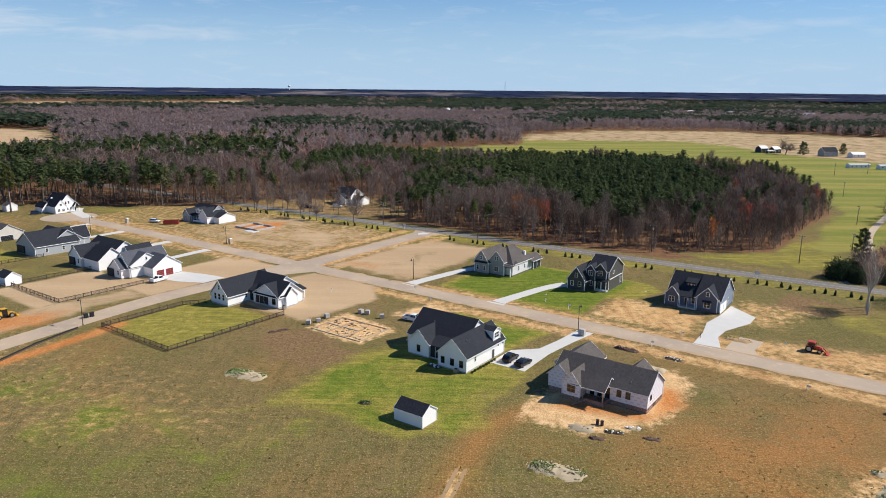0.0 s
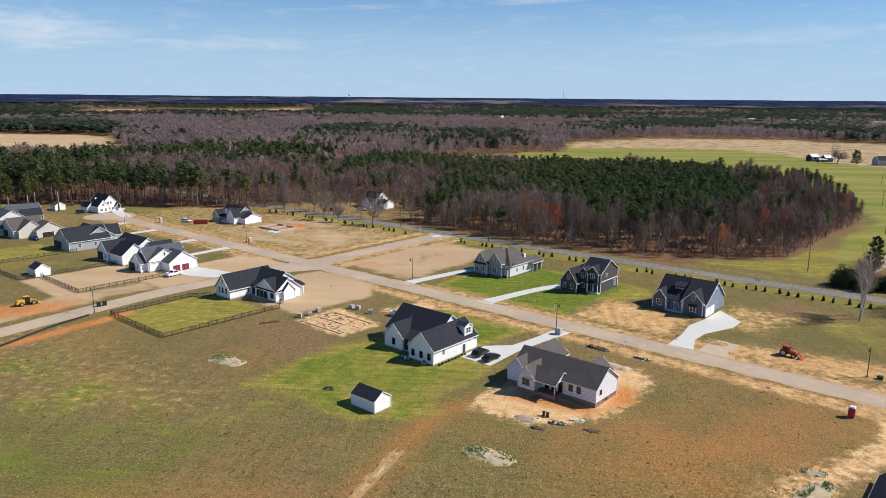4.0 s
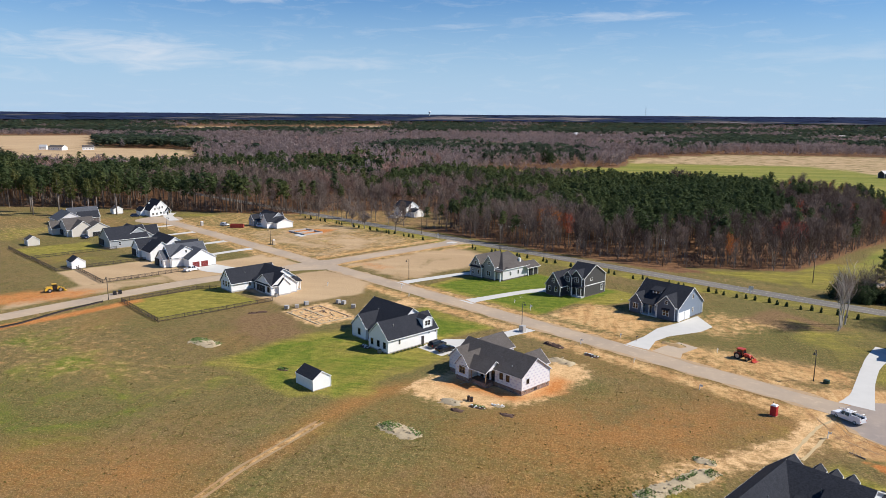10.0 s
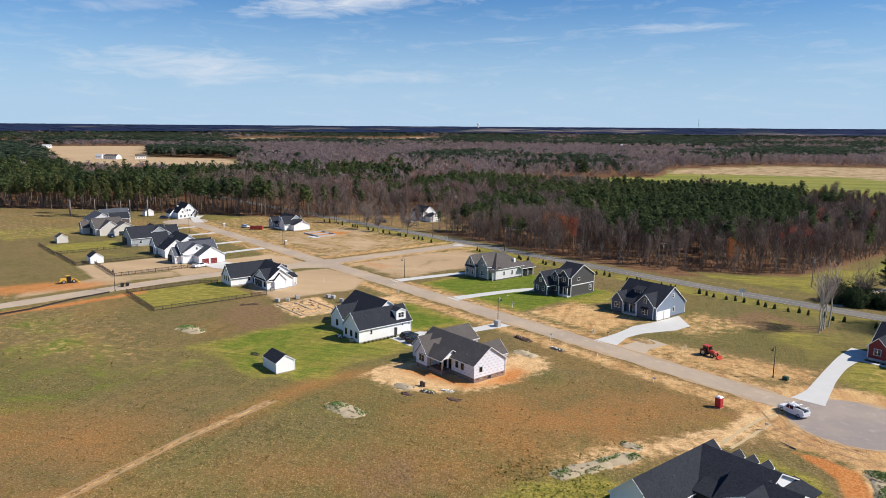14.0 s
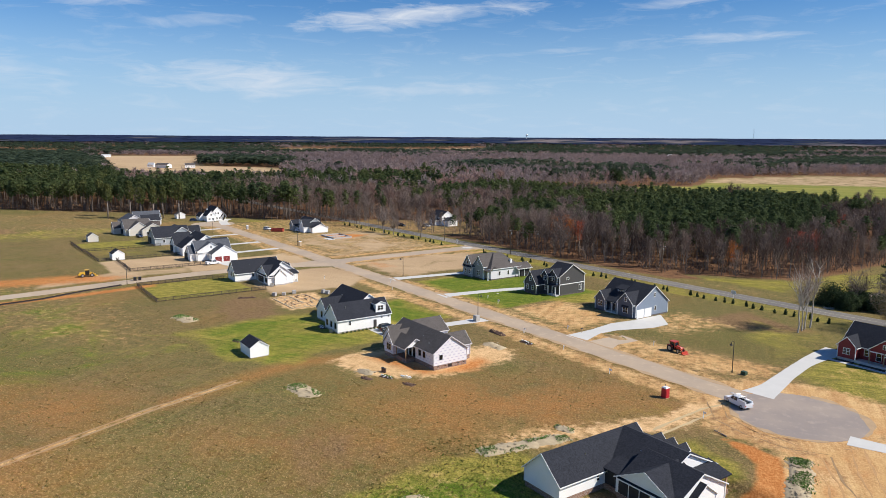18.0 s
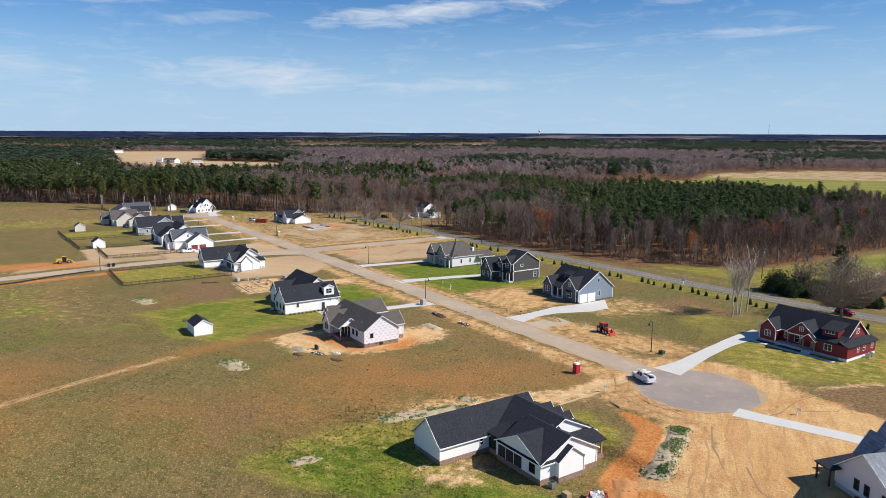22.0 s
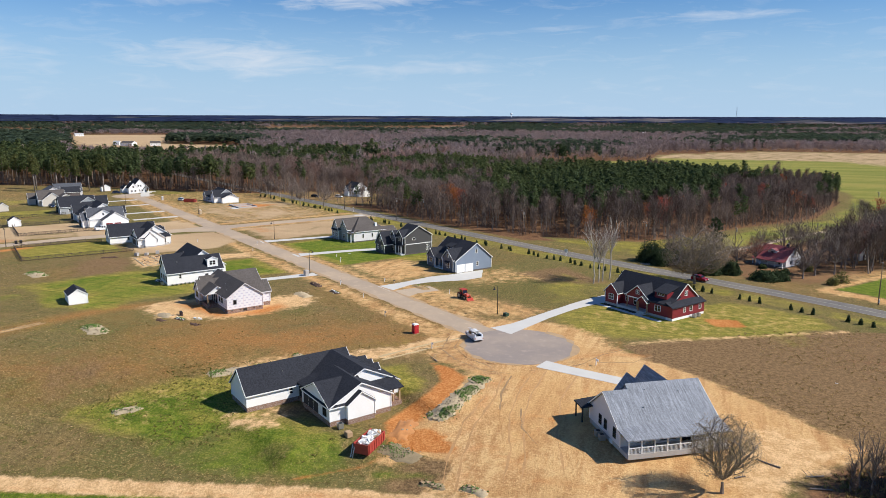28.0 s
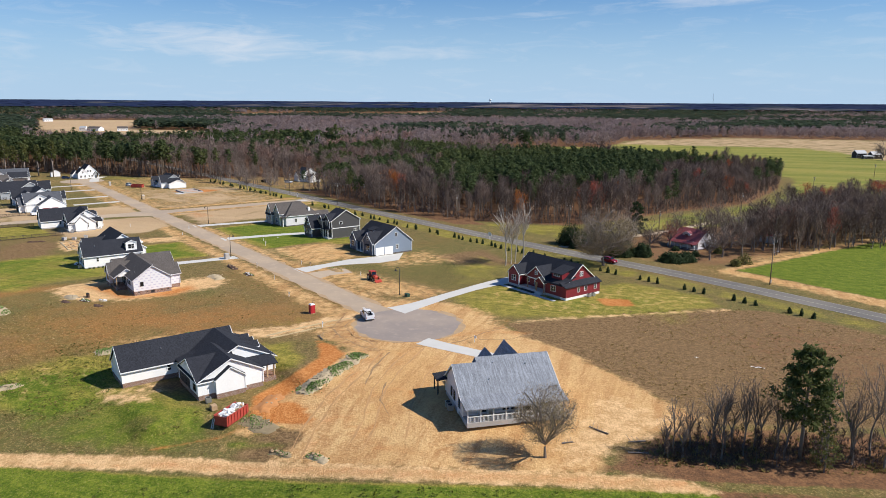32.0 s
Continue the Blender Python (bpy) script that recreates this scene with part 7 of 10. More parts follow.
scatter("hardwood_trees", HARD_0, rows(x[a], y[a], hh[a], 0.85 + 0.4 * rng.rand(a.sum()), tone_h[a]), (M_BARK, M_TWIG), "leafless hardwood trees along the wood's edge beside the highway")
a = hard & ~edge & keep
scatter("hardwood_trees", HARD_1, rows(x[a], y[a], hh[a], 0.95 + 0.4 * rng.rand(a.sum()), tone_h[a]), (M_BARK, M_TWIG), "leafless hardwood trees inside the wood")
hp = 13.4 + 2.6 * vnoise(x, y, 30, 15) + 1.3 * rng.normal(size=len(x)) - 2.0 * np.clip(1 - d / 20, 0, 1)
# needle tone drops towards the block's east side as well
tone_p = np.clip(0.16 - 0.16 * np.clip((x - 20) / 80, 0, 1) + 0.35 * vnoise(x, y, 40, 16) + 0.2 * rng.rand(len(x)), 0, 1)
a = ~hard & keep & (d < 70)
scatter("pine_trees", PINE_0, rows(x[a], y[a], hp[a], 0.95 + 0.35 * rng.rand(a.sum()), tone_p[a]), (M_PINEBARK, M_PINE), "dense green planted pines behind a hardwood belt")
a = ~hard & keep & (d >= 70)
scatter("pine_trees", PINE_1, rows(x[a], y[a], hp[a], 0.95 + 0.35 * rng.rand(a.sum()), tone_p[a]), (M_PINEBARK, M_PINE), "dense dark green canopy of planted pines")
# undergrowth along the wood's edge
xu, yu = jitter_grid(-420, 240, 255, 545, 3.0, rng)
du = dist_line(FRONT, xu, yu)
ok = (inside_np(PLANTATION, xu, yu) | inside_np(WEST_WOOD, xu, yu)) & ~inside_np(CLEARING, xu, yu) & (du < 26) & (rng.rand(len(xu)) < 0.75 - 0.014 * du)
xu, yu = xu[ok], yu[ok]
scatter("undergrowth", BRUSH, rows(xu, yu, 1.8 + 5.0 * rng.rand(len(xu)) ** 2, 1.0 + 0.6 * rng.rand(len(xu)), np.clip(0.05 + 0.3 * rng.rand(len(xu)), 0, 1)), (M_BARK, M_TWIG), "brown leafless brush along the wood's edge", "brush")
xc, yc = jitter_grid(-115, -8, 325, 395, 8.5, rng)
ok = inside_np(CLEARING, xc, yc) & (np.hypot(xc + 53, yc - 371) > 9)
xc, yc = xc[ok], yc[ok]
scatter("hardwood_trees", HARD_0, rows(xc, yc, 9 + 6 * rng.rand(len(xc)), 0.9 + 0.4 * rng.rand(len(xc)), 0.1 + 0.3 * rng.rand(len(xc))), (M_BARK, M_TWIG), "thin leafless trees standing in a roadside clearing")
# western woods
x, y = jitter_grid(-640, -60, 305, 765, 6.0, rng)
ok = inside_np(WEST_WOOD, x, y) & ~inside_np(CLEARING, x, y) & (np.hypot(x + 190, y - 345) > 17)
x, y = x[ok], y[ok]
d = dist_line(FRONT, x, y)
mixn_ = vnoise(x, y, 70, 21) + 0.35 * vnoise(x, y, 22, 22)
lots = 0.6 - 0.4 * np.clip(1.4 - d / 60, 0, 1) - 0.7 * (x < -250 - 1.1 * (y - 350))
hard = mixn_ - 0.62 + 0.42 * (rng.rand(len(x)) - 0.5) + lots > 0.38
tone_h = np.clip(0.18 + 0.42 * vnoise(x, y, 30, 23) + 0.1 * rng.normal(size=len(x)), 0, 0.6)
tone_p = np.clip(0.14 + 0.5 * vnoise(x, y, 45, 24) + 0.15 * rng.normal(size=len(x)), 0, 0.8)
hh = 15.5 + 4 * vnoise(x, y, 30, 25) + 1.6 * rng.normal(size=len(x))
hp = 16.5 + 4.5 * vnoise(x, y, 40, 26) + 1.8 * rng.normal(size=len(x)) + 1.0 * (d < 60)
for nm, sel, tp, h_, tn, mt, lb in (
        ("hardwood_trees", hard & (d < 40), HARD_0, hh, tone_h, (M_BARK, M_TWIG), "leafless hardwoods along the western wood's edge"),
        ("hardwood_trees", hard & (d >= 40) & (d < 130), HARD_1, hh, tone_h, (M_BARK, M_TWIG), "purplish leafless hardwood canopy"),
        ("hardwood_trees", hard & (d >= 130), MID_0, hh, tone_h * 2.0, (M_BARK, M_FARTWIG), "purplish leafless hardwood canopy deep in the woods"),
        ("pine_trees", ~hard & (d < 55) & (rng.rand(len(x)) < 0.8), PINE_0, hp, tone_p, (M_PINEBARK, M_PINE), "tall pines with bare poles along the wood's edge"),
        ("pine_trees", ~hard & (d >= 55), PINE_1, hp, tone_p, (M_PINEBARK, M_PINE), "dark green pine canopy among hardwoods")):
    scatter(nm, tp, rows(x[sel], y[sel], h_[sel], 0.95 + 0.45 * rng.rand(sel.sum()), tn[sel]), mt, lb)
# belts and woods farther out, coarser with distance
OPEN = (EAST_GREEN, TAN_FIELD, LEFT_FIELD, LEFT_FIELD_FAR, PLANTATION, WEST_WOOD)
for lo, hi, step, tp, hgt, wid in ((560, 1000, 9.8, MID_0, 15, 1.45), (1000, 1700, 13.0, MID_0, 15, 1.7), (1700, 2700, 24.0, MID_0, 14, 3.0), (2700, 3450, 34.0, MID_0, 15, 4.4)):
    x, y = jitter_grid(-1.35 * hi, 0.95 * hi, 560 if lo < 600 else lo * 0.55, hi, step, rng)
    r = np.hypot(x - 80, y)
    ok = (r > lo) & (r < hi) & (x > -1.4 * y - 60) & (x < 0.9 * y + 160)
    for poly in OPEN:
        ok &= ~inside_np(poly, x, y)
    ok &= vnoise(x, y, 420, 3) + 0.0 * x < 0.74 + 2.0 * (r < 2100)
    ok &= ~((x > 200) & (y < 700))
    x, y, r = x[ok], y[ok], r[ok]
    for bx_, by_, bl_, _w in FAR_BUILDINGS:
        q_ = math.hypot(bx_ - 80, by_)
        k_ = np.hypot(x - bx_, y - by_) < 22
        for e_ in (30, 65, 100):
            k_ |= np.hypot(x - bx_ + (bx_ - 80) / q_ * e_, y - by_ + by_ / q_ * e_) < 28
        ok = ~k_
        x, y, r = x[ok], y[ok], r[ok]
    nz = 0.85 * vnoise(x, y, 150 + 0.05 * lo, 31) + 0.4 * vnoise(x, y, 60 + 0.03 * lo, 32) + 0.3 * vnoise(x, y, 22 + 0.01 * lo, 34) - 0.06
    nz += 0.7 * (x < -250 - 1.1 * (y - 350))
    nz += 0.34 * np.clip((r - 2000) / 350, 0, 1) + 0.5 * inside_np([(-746, 1019), (-638, 1046), (-590, 1060), (-640, 1250), (-960, 1290)], x, y)
    pine = nz + 0.3 * (rng.rand(len(x)) - 0.5) > (0.96 if lo < 900 else 0.86 if lo < 1500 else 0.84)
    if lo < 600:
        pine |= (np.hypot(x - 40, y - 830) < 0)
    z = rise(r)
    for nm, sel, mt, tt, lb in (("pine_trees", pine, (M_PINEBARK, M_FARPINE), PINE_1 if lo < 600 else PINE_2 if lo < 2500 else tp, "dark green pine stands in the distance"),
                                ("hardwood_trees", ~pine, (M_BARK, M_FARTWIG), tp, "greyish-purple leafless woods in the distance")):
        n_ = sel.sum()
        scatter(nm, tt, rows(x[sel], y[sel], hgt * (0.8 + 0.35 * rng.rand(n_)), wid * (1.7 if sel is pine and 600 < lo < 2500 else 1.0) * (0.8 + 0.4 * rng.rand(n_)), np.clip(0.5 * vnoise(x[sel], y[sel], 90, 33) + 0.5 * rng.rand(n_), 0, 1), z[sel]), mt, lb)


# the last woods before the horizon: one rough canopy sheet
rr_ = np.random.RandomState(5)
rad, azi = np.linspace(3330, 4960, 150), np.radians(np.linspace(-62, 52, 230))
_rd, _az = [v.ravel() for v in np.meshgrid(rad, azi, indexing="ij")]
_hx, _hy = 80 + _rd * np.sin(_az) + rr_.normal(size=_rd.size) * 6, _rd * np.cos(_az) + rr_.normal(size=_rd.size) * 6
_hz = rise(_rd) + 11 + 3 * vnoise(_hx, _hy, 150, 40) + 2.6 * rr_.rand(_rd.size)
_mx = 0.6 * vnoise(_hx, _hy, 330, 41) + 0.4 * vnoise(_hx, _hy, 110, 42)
# tone sinks to haze blue with distance; the haze is in the colour
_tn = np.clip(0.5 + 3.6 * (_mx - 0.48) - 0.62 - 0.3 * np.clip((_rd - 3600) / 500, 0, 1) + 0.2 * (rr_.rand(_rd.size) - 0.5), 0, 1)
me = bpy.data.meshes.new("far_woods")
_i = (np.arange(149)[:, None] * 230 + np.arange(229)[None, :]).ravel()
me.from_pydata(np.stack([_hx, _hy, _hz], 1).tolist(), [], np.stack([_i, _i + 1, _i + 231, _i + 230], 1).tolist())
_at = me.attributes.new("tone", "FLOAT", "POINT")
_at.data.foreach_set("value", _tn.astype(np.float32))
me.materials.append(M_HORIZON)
tagged(new("far_woods", me), "dark haze-blue woods along the horizon", "woods", kind="stuff")


# ---- single trees ----
def bare_tree(name, label, x, y, height, reach, seed, forks=5, rise_=0.55, trunk_r=0.3, trunk_h=0.22, tone=0.3, twig=0.03, levels=4, dens=1.0, group="", m=None, bark=None, dome=0.0):
    """A leafless tree grown by forking: trunk and limbs, then fine twigs as the crown."""
    rnd = random.Random(seed)
    root = thing(name, label, "tree", x, y, 0, world=True, group=group)
    wood, fine = [Template(), 0], Template()
    limbs = Template()
    tr = Template()
    tops = []

    def grow(p, d, ln, r, lv):
        q = p
        dd = d
        k = 3
        for i in range(k):
            dd = (dd + Vector((rnd.gauss(0, 0.13), rnd.gauss(0, 0.13), rnd.gauss(0.06, 0.08)))).normalized()
            q2 = q + dd * (ln / k)
            r2 = r * (1 - 0.13 * (i + 1))
            v, f = tube_np(q, q2, r * (1 - 0.13 * i), r2, 6 if lv == 0 else (4 if lv < 3 else 3))
            (tr if lv == 0 else limbs).add(v, f, 0)
            q = q2
            if lv >= 1 and i < k - 1 and lv < levels:
                side(q, dd, ln * 0.62, r2 * 0.55, lv + 1)
        if lv >= levels:
            tops.append((q, dd, ln))
            return
        if lv == 0:
            grow(q, dd, reach * 0.72, r * 0.7, 1)
        for j in range(forks if lv == 0 else 2):
            side(q, dd, ln * 0.72 if lv else reach * 0.5, r * (0.62 if lv else 0.6), lv + 1, j * 2.4)

    def side(p, d, ln, r, lv, an=None):
        an = rnd.uniform(0, 6.28) if an is None else an + rnd.uniform(-0.4, 0.4)
        e = d.orthogonal().normalized()
        g = d.cross(e)
        o = e * math.cos(an) + g * math.sin(an)
        nd = (d * rise_ + o * (1 - rise_) * 1.25 + Vector((0, 0, 0.12))).normalized()
        grow(p, nd, ln * rnd.uniform(0.8, 1.15), max(r, 0.012), lv)

    grow(Vector((0, 0, -0.1)), Vector((0, 0, 1)), height * trunk_h, trunk_r, 0)
    rr = np.random.RandomState(seed)
    c, dr = [], []
    for q, d, ln in tops:
        for i in range(int(12 * dens)):
            c.append(np.array(q) + rr.normal(size=3) * ln * 0.4)
            dr.append(np.array(d) + rr.normal(size=3) * 0.5)
    c, dr = np.array(c), unit(np.array(dr))
    top = np.percentile(c[:, 2], 96)
    lean = c.mean(0)[:2] / c[:, 2].mean()

    def fit(v, round_off=True):
        """Sets the crown over the trunk, at its height and breadth."""
        v = np.array(v)
        v[:, :2] = v[:, :2] - lean * np.maximum(v[:, 2:], 0)
        v *= height / top
        if dome and round_off:
            mid, half = np.array([0, 0, height * 0.57]), np.array([dome / 2, dome / 2, height * 0.43])
            d = (v - mid) / half
            far = np.maximum(np.linalg.norm(d, axis=1), 1e-6)[:, None]
            v = mid + d * np.where(far > 0.9, (0.9 + (far - 0.9) * 0.2) / far, 1) * half
        return v

    for nm, tpl, mb in (("trunk", tr, bark or M_BARK), ("branchwork", limbs, bark or M_BARK)):
        v, f, _ = tpl.done()
        v = fit(v, nm != "trunk")
        g = Geo()
        g.v, g.f = [tuple(p) for p in v], [tuple(int(i) for i in t) for t in f]
        part(nm, g, mb, root)
    v, f = tris_at(c, dr, (0.9 + 0.8 * rr.rand(len(c))) * height * 0.05, twig, rr)
    me = bpy.data.meshes.new("crown")
    me.from_pydata(fit(v).tolist(), [], f.tolist())
    at = me.attributes.new("tone", "FLOAT", "POINT")
    at.data.foreach_set("value", np.full(len(v), tone, np.float32))
    me.materials.append(m or M_TWIG)
    part("crown", me, None, root)
    return root


def pine_tree(name, label, x, y, height, seed, width=1.0, low=0.35, tufts=2600, tone=0.3, size=0.028, m=None):
    """A large pine: pole, whorled limbs and clumps of needles at their ends."""
    rr = np.random.RandomState(seed)
    root = thing(name, label, "tree", x, y, 0, world=True)
    g = Geo()
    g.tube((0, 0, -0.1), (0.1, 0.05, height * 0.5), height * 0.017, height * 0.012, 8)
    g.tube((0.1, 0.05, height * 0.5), (0.0, 0.1, height * 0.95), height * 0.012, height * 0.004, 7)
    part("trunk", g, M_BARK, root, smooth_shade=True)
    lb, ends = Geo(), []
    for i in range(34):
        u = (i + rr.rand()) / 34
        z = height * (low + (0.97 - low) * u)
        an = i * 2.4 + rr.rand() * 0.8
        ln = height * 0.2 * width * min(1.0, 0.55 + 1.6 * u) * (1.12 - u) ** 0.6 * (0.7 + 0.6 * rr.rand())
        e = Vector((math.cos(an) * ln, math.sin(an) * ln, z + ln * (0.15 + 0.4 * u)))
        lb.tube((0, 0, z), e, height * 0.0035, height * 0.0012, 4)
        ends.append((Vector((0, 0, z)), e, ln))
    part("branchwork", lb, M_BARK, root)
    k = rr.randint(0, len(ends), tufts)
    A, E = np.array([p[0] for p in ends])[k], np.array([p[1] for p in ends])[k]
    ln = np.array([p[2] for p in ends])[k]
    t = 0.45 + 0.6 * rr.rand(tufts)
    c = A + (E - A) * t[:, None] + rr.normal(size=(tufts, 3)) * (ln * 0.17)[:, None] * [1, 1, 0.6]
    d = unit(rr.normal(size=(tufts, 3)) + [0, 0, 0.5])
    s = height * size * (0.6 + 0.8 * rr.rand(tufts))
    v, f = tris_at(c, d, s * 1.5, s * 0.8, rr)
    me = bpy.data.meshes.new("crown")
    me.from_pydata(v.tolist(), [], f.tolist())
    at = me.attributes.new("tone", "FLOAT", "POINT")
    at.data.foreach_set("value", np.clip(tone + 0.1 * np.repeat(rr.normal(size=tufts), 3), 0, 1).astype(np.float32))
    me.materials.append(m or M_PINE)
    part("crown", me, None, root)
    return root


def shrub(name, label, x, y, w, h, seed, n=5200, tone=0.0, group="", m=None):
    """A dense evergreen mass of leaf tufts on short stems."""
    rr = np.random.RandomState(seed)
    root = thing(name, label, "shrub", x, y, 0, world=True, group=group)
    g = Geo()
    for i in range(4):
        g.tube((0, 0, 0), (w * 0.2 * math.cos(i * 1.6), w * 0.2 * math.sin(i * 1.6), h * 0.6), 0.04 * h, 0.015 * h, 5)
    part("stem", g, M_BARK, root)
    d = unit(rr.normal(size=(n, 3)))
    d[:, 2] = np.abs(d[:, 2])
    lump = 0.78 + 0.16 * np.sin(d[:, 0] * 7 + seed) * np.cos(d[:, 1] * 6) + 0.1 * rr.normal(size=n)
    c = d * (lump * (0.6 + 0.4 * rr.rand(n) ** 0.4))[:, None] * [w / 2, w / 2, h * 0.97]
    c[:, 2] = np.clip(c[:, 2], 0.05, h * 1.1)
    s = 0.22 + 0.26 * rr.rand(n)
    v, f = tris_at(c, unit(d + rr.normal(size=(n, 3)) * 0.8), s * 1.3, s, rr, unit(d + rr.normal(size=(n, 3)) * 0.45))
    me = bpy.data.meshes.new("crown")
    me.from_pydata(v.tolist(), [], f.tolist())
    at = me.attributes.new("tone", "FLOAT", "POINT")
    at.data.foreach_set("value", np.full(len(v), tone, np.float32))
    me.materials.append(m or M_PINE)
    part("crown", me, None, root)
    return root


bare_tree("tree", "large spreading leafless oak beside the highway", 145.5, 196.0, 17.0, 19.0, 5, forks=12, rise_=0.36, trunk_r=0.6, trunk_h=0.2, tone=1.0, twig=0.06, levels=4, dens=2.6, m=M_OAK, dome=21.0)
bare_tree("tree", "leafless young tree with pale bark behind the grey-roofed house", 148.7, 74.7, 10.8, 8.0, 12, forks=9, rise_=0.58, trunk_r=0.27, trunk_h=0.17, tone=0.7, twig=0.04, levels=4, dens=1.0, m=M_BUD, dome=9.6)
for i, (tx, ty, th) in enumerate(((118, 186.4, 16.5), (119.2, 188.6, 14.0), (120.1, 190.6, 15.5), (121.8, 193.3, 17.5))):
    bare_tree("tree", "slender pale-barked leafless tree beside the highway lots", tx, ty, th, 5.0, 20 + i, forks=4, rise_=0.74, trunk_r=0.17, trunk_h=0.34, tone=0.45, twig=0.022, levels=3, dens=0.9, group="roadside trees", bark=M_PALEBARK)
pine_tree("pine_tree", "tall dark green pine above bare thicket", 181.5, 84.5, 16.2, 8, 1.2, 0.32, 4200, 0.62, 0.026)
pine_tree("pine_tree", "small pine in a bare thicket", 184.0, 82.0, 7.0, 9, 1.3, 0.1, 1200, 0.8)
pine_tree("pine_tree", "dark conifer beside the farmhouse", 152.5, 249.0, 12.5, 12, 1.2, 0.08, 2600, 0.0, 0.034)
for i, (tx, ty, th) in enumerate(((165.5, 81.5, 7), (167.5, 83.5, 6), (170.5, 83.0, 8.6), (172.2, 85.0, 9), (174.4, 83.6, 9), (176, 86.0, 9), (178.4, 84, 8.5), (184.5, 88, 11), (187.5, 86, 10), (191, 89, 11.5), (195, 88, 10), (166.5, 80.5, 4.5), (171.5, 81.6, 5), (188, 85.5, 6), (164.2, 80.8, 4.5))):
    bare_tree("tree", "thin leafless tree in a dark thicket by the track", tx, ty, th * 1.15, th * 0.45, 60 + i, forks=3, rise_=0.78, trunk_r=0.13, trunk_h=0.34, tone=0.2, twig=0.024, levels=3, dens=0.7, group="thicket by the track")
for i in range(12):
    tx, ty = 170 + 3.6 * i + rng.uniform(-1.5, 1.5), 83 + 0.62 * i + rng.uniform(-1.6, 2.2)
    bare_tree("tree", "thin leafless tree in a dark thicket by the track", tx, ty, rng.uniform(8, 11.5), 4.0, 300 + i, forks=3, rise_=0.72, trunk_r=0.12, trunk_h=0.3, tone=0.15, twig=0.024, levels=3, dens=0.7, group="thicket by the track")
x, y = jitter_grid(156, 216, 76, 102, 1.2, rng)
ok = inside_np([(163, 78.4), (180, 82), (214, 91), (216, 98), (196, 93), (176, 88), (166, 84.5)], x, y)
x, y = x[ok], y[ok]
scatter("thicket", BRUSH, rows(x, y, 0.8 + 3.4 * rng.rand(len(x)) ** 1.5, 0.8 + 0.6 * rng.rand(len(x)), 0.1 * rng.rand(len(x))), (M_PINEBARK, M_TWIG), "dense dark leafless brush beside the track", "brush")
for i, (tx, ty, w, h_) in enumerate(((132, 226, 11.5, 8.2), (139, 228, 10.0, 7.2), (135.5, 221, 9.0, 6.4), (143.5, 221, 10.0, 6.4), (148, 224, 9.0, 6.0), (150, 212, 9.5, 5.8), (156, 213.5, 7, 4.8), (165, 208.5, 9.5, 3.2), (169, 210, 7, 3.2))):
    shrub("evergreen_shrub", "large dark evergreen shrub by the highway", tx, ty, w, h_, 80 + i, 5200, 0.0)
FARM_TREES = ((166, 240, 11), (174, 246, 12), (182, 250, 12), (188, 246, 12), (180, 264, 12), (164, 231, 9), (184, 238, 12), (158, 222, 10), (150, 228, 12), (176, 214, 8), (180, 220, 9.5), (186, 224, 12), (178, 232, 12), (190, 236, 12), (196, 244, 13), (203, 252, 12), (212, 262, 13), (222, 272, 12), (232, 284, 12), (205, 275, 13), (192, 262, 12), (206, 290, 13), (214, 300, 12), (230, 312, 12), (222, 318, 12), (245, 300, 13), (139, 226, 11))
for i, (tx, ty, th) in enumerate(FARM_TREES):
    bare_tree("tree", "leafless tree around the old farmhouse" if i < 20 else "leafless tree in the field hedgerow", tx, ty, th, th * 0.42, 100 + i, forks=5, rise_=0.56, trunk_r=0.22, trunk_h=0.22, tone=0.12 if i % 9 != 5 else 0.7, twig=0.04, levels=3, dens=1.6, group="farmstead trees")
for i, (tx, ty, th) in enumerate(((-66, 327, 13), (-58, 322, 9), (-40, 316, 11), (-92, 346, 12), (-78, 352, 10))):
    bare_tree("tree", "leafless roadside tree near a wooded clearing", tx, ty, th, th * 0.4, 150 + i, forks=5, rise_=0.56, trunk_r=0.22, trunk_h=0.24, tone=0.25, twig=0.04, levels=3, dens=1.4)
for i, (tx, ty) in enumerate(((-228, 326), (-214, 321), (-240, 330), (-222, 338), (-250, 322), (-208, 336), (-262, 334))):
    pine_tree("pine_tree", "tall yard pine with a bare pole", tx, ty, 20 + (i * 1.7) % 5, 170 + i, 0.7, 0.5, 1100, 0.75, 0.034)
# woods behind the farmhouse and along the field edge
EAST_WOOD = [(186, 230), (196, 228), (210, 238), (240, 256), (268, 282), (306, 330), (290, 356), (262, 334), (232, 322), (210, 296), (194, 262)]
x, y = jitter_grid(146, 310, 224, 358, 4.4, rng)
ok = inside_np(EAST_WOOD, x, y)
x, y = x[ok], y[ok]
scatter("hardwood_trees", HARD_0, rows(x, y, 10.5 + 5.0 * rng.rand(len(x)), 1.1 + 0.5 * rng.rand(len(x)), np.where(rng.rand(len(x)) < 0.03, 0.72, 0.02 + 0.3 * rng.rand(len(x)))), (M_BARK, M_TWIG), "leafless hardwoods behind the farmhouse and field")
scatter("undergrowth", BRUSH, rows(x, y + 1.5, 2.0 + 2.5 * rng.rand(len(x)), 1.2 + 0.5 * rng.rand(len(x)), 0.2 * rng.rand(len(x))), (M_BARK, M_TWIG), "brown leafless brush behind the farmhouse", "brush")
xh, yh = jitter_grid(190, 330, 300, 470, 5.5, rng)
dh = dist_line([(212, 330), (248, 376), (300, 441), (330, 480)], xh, yh)
ok = (dh < 9) & (xh > 0.77 * (yh - 338) + 216)
xh, yh = xh[ok], yh[ok]
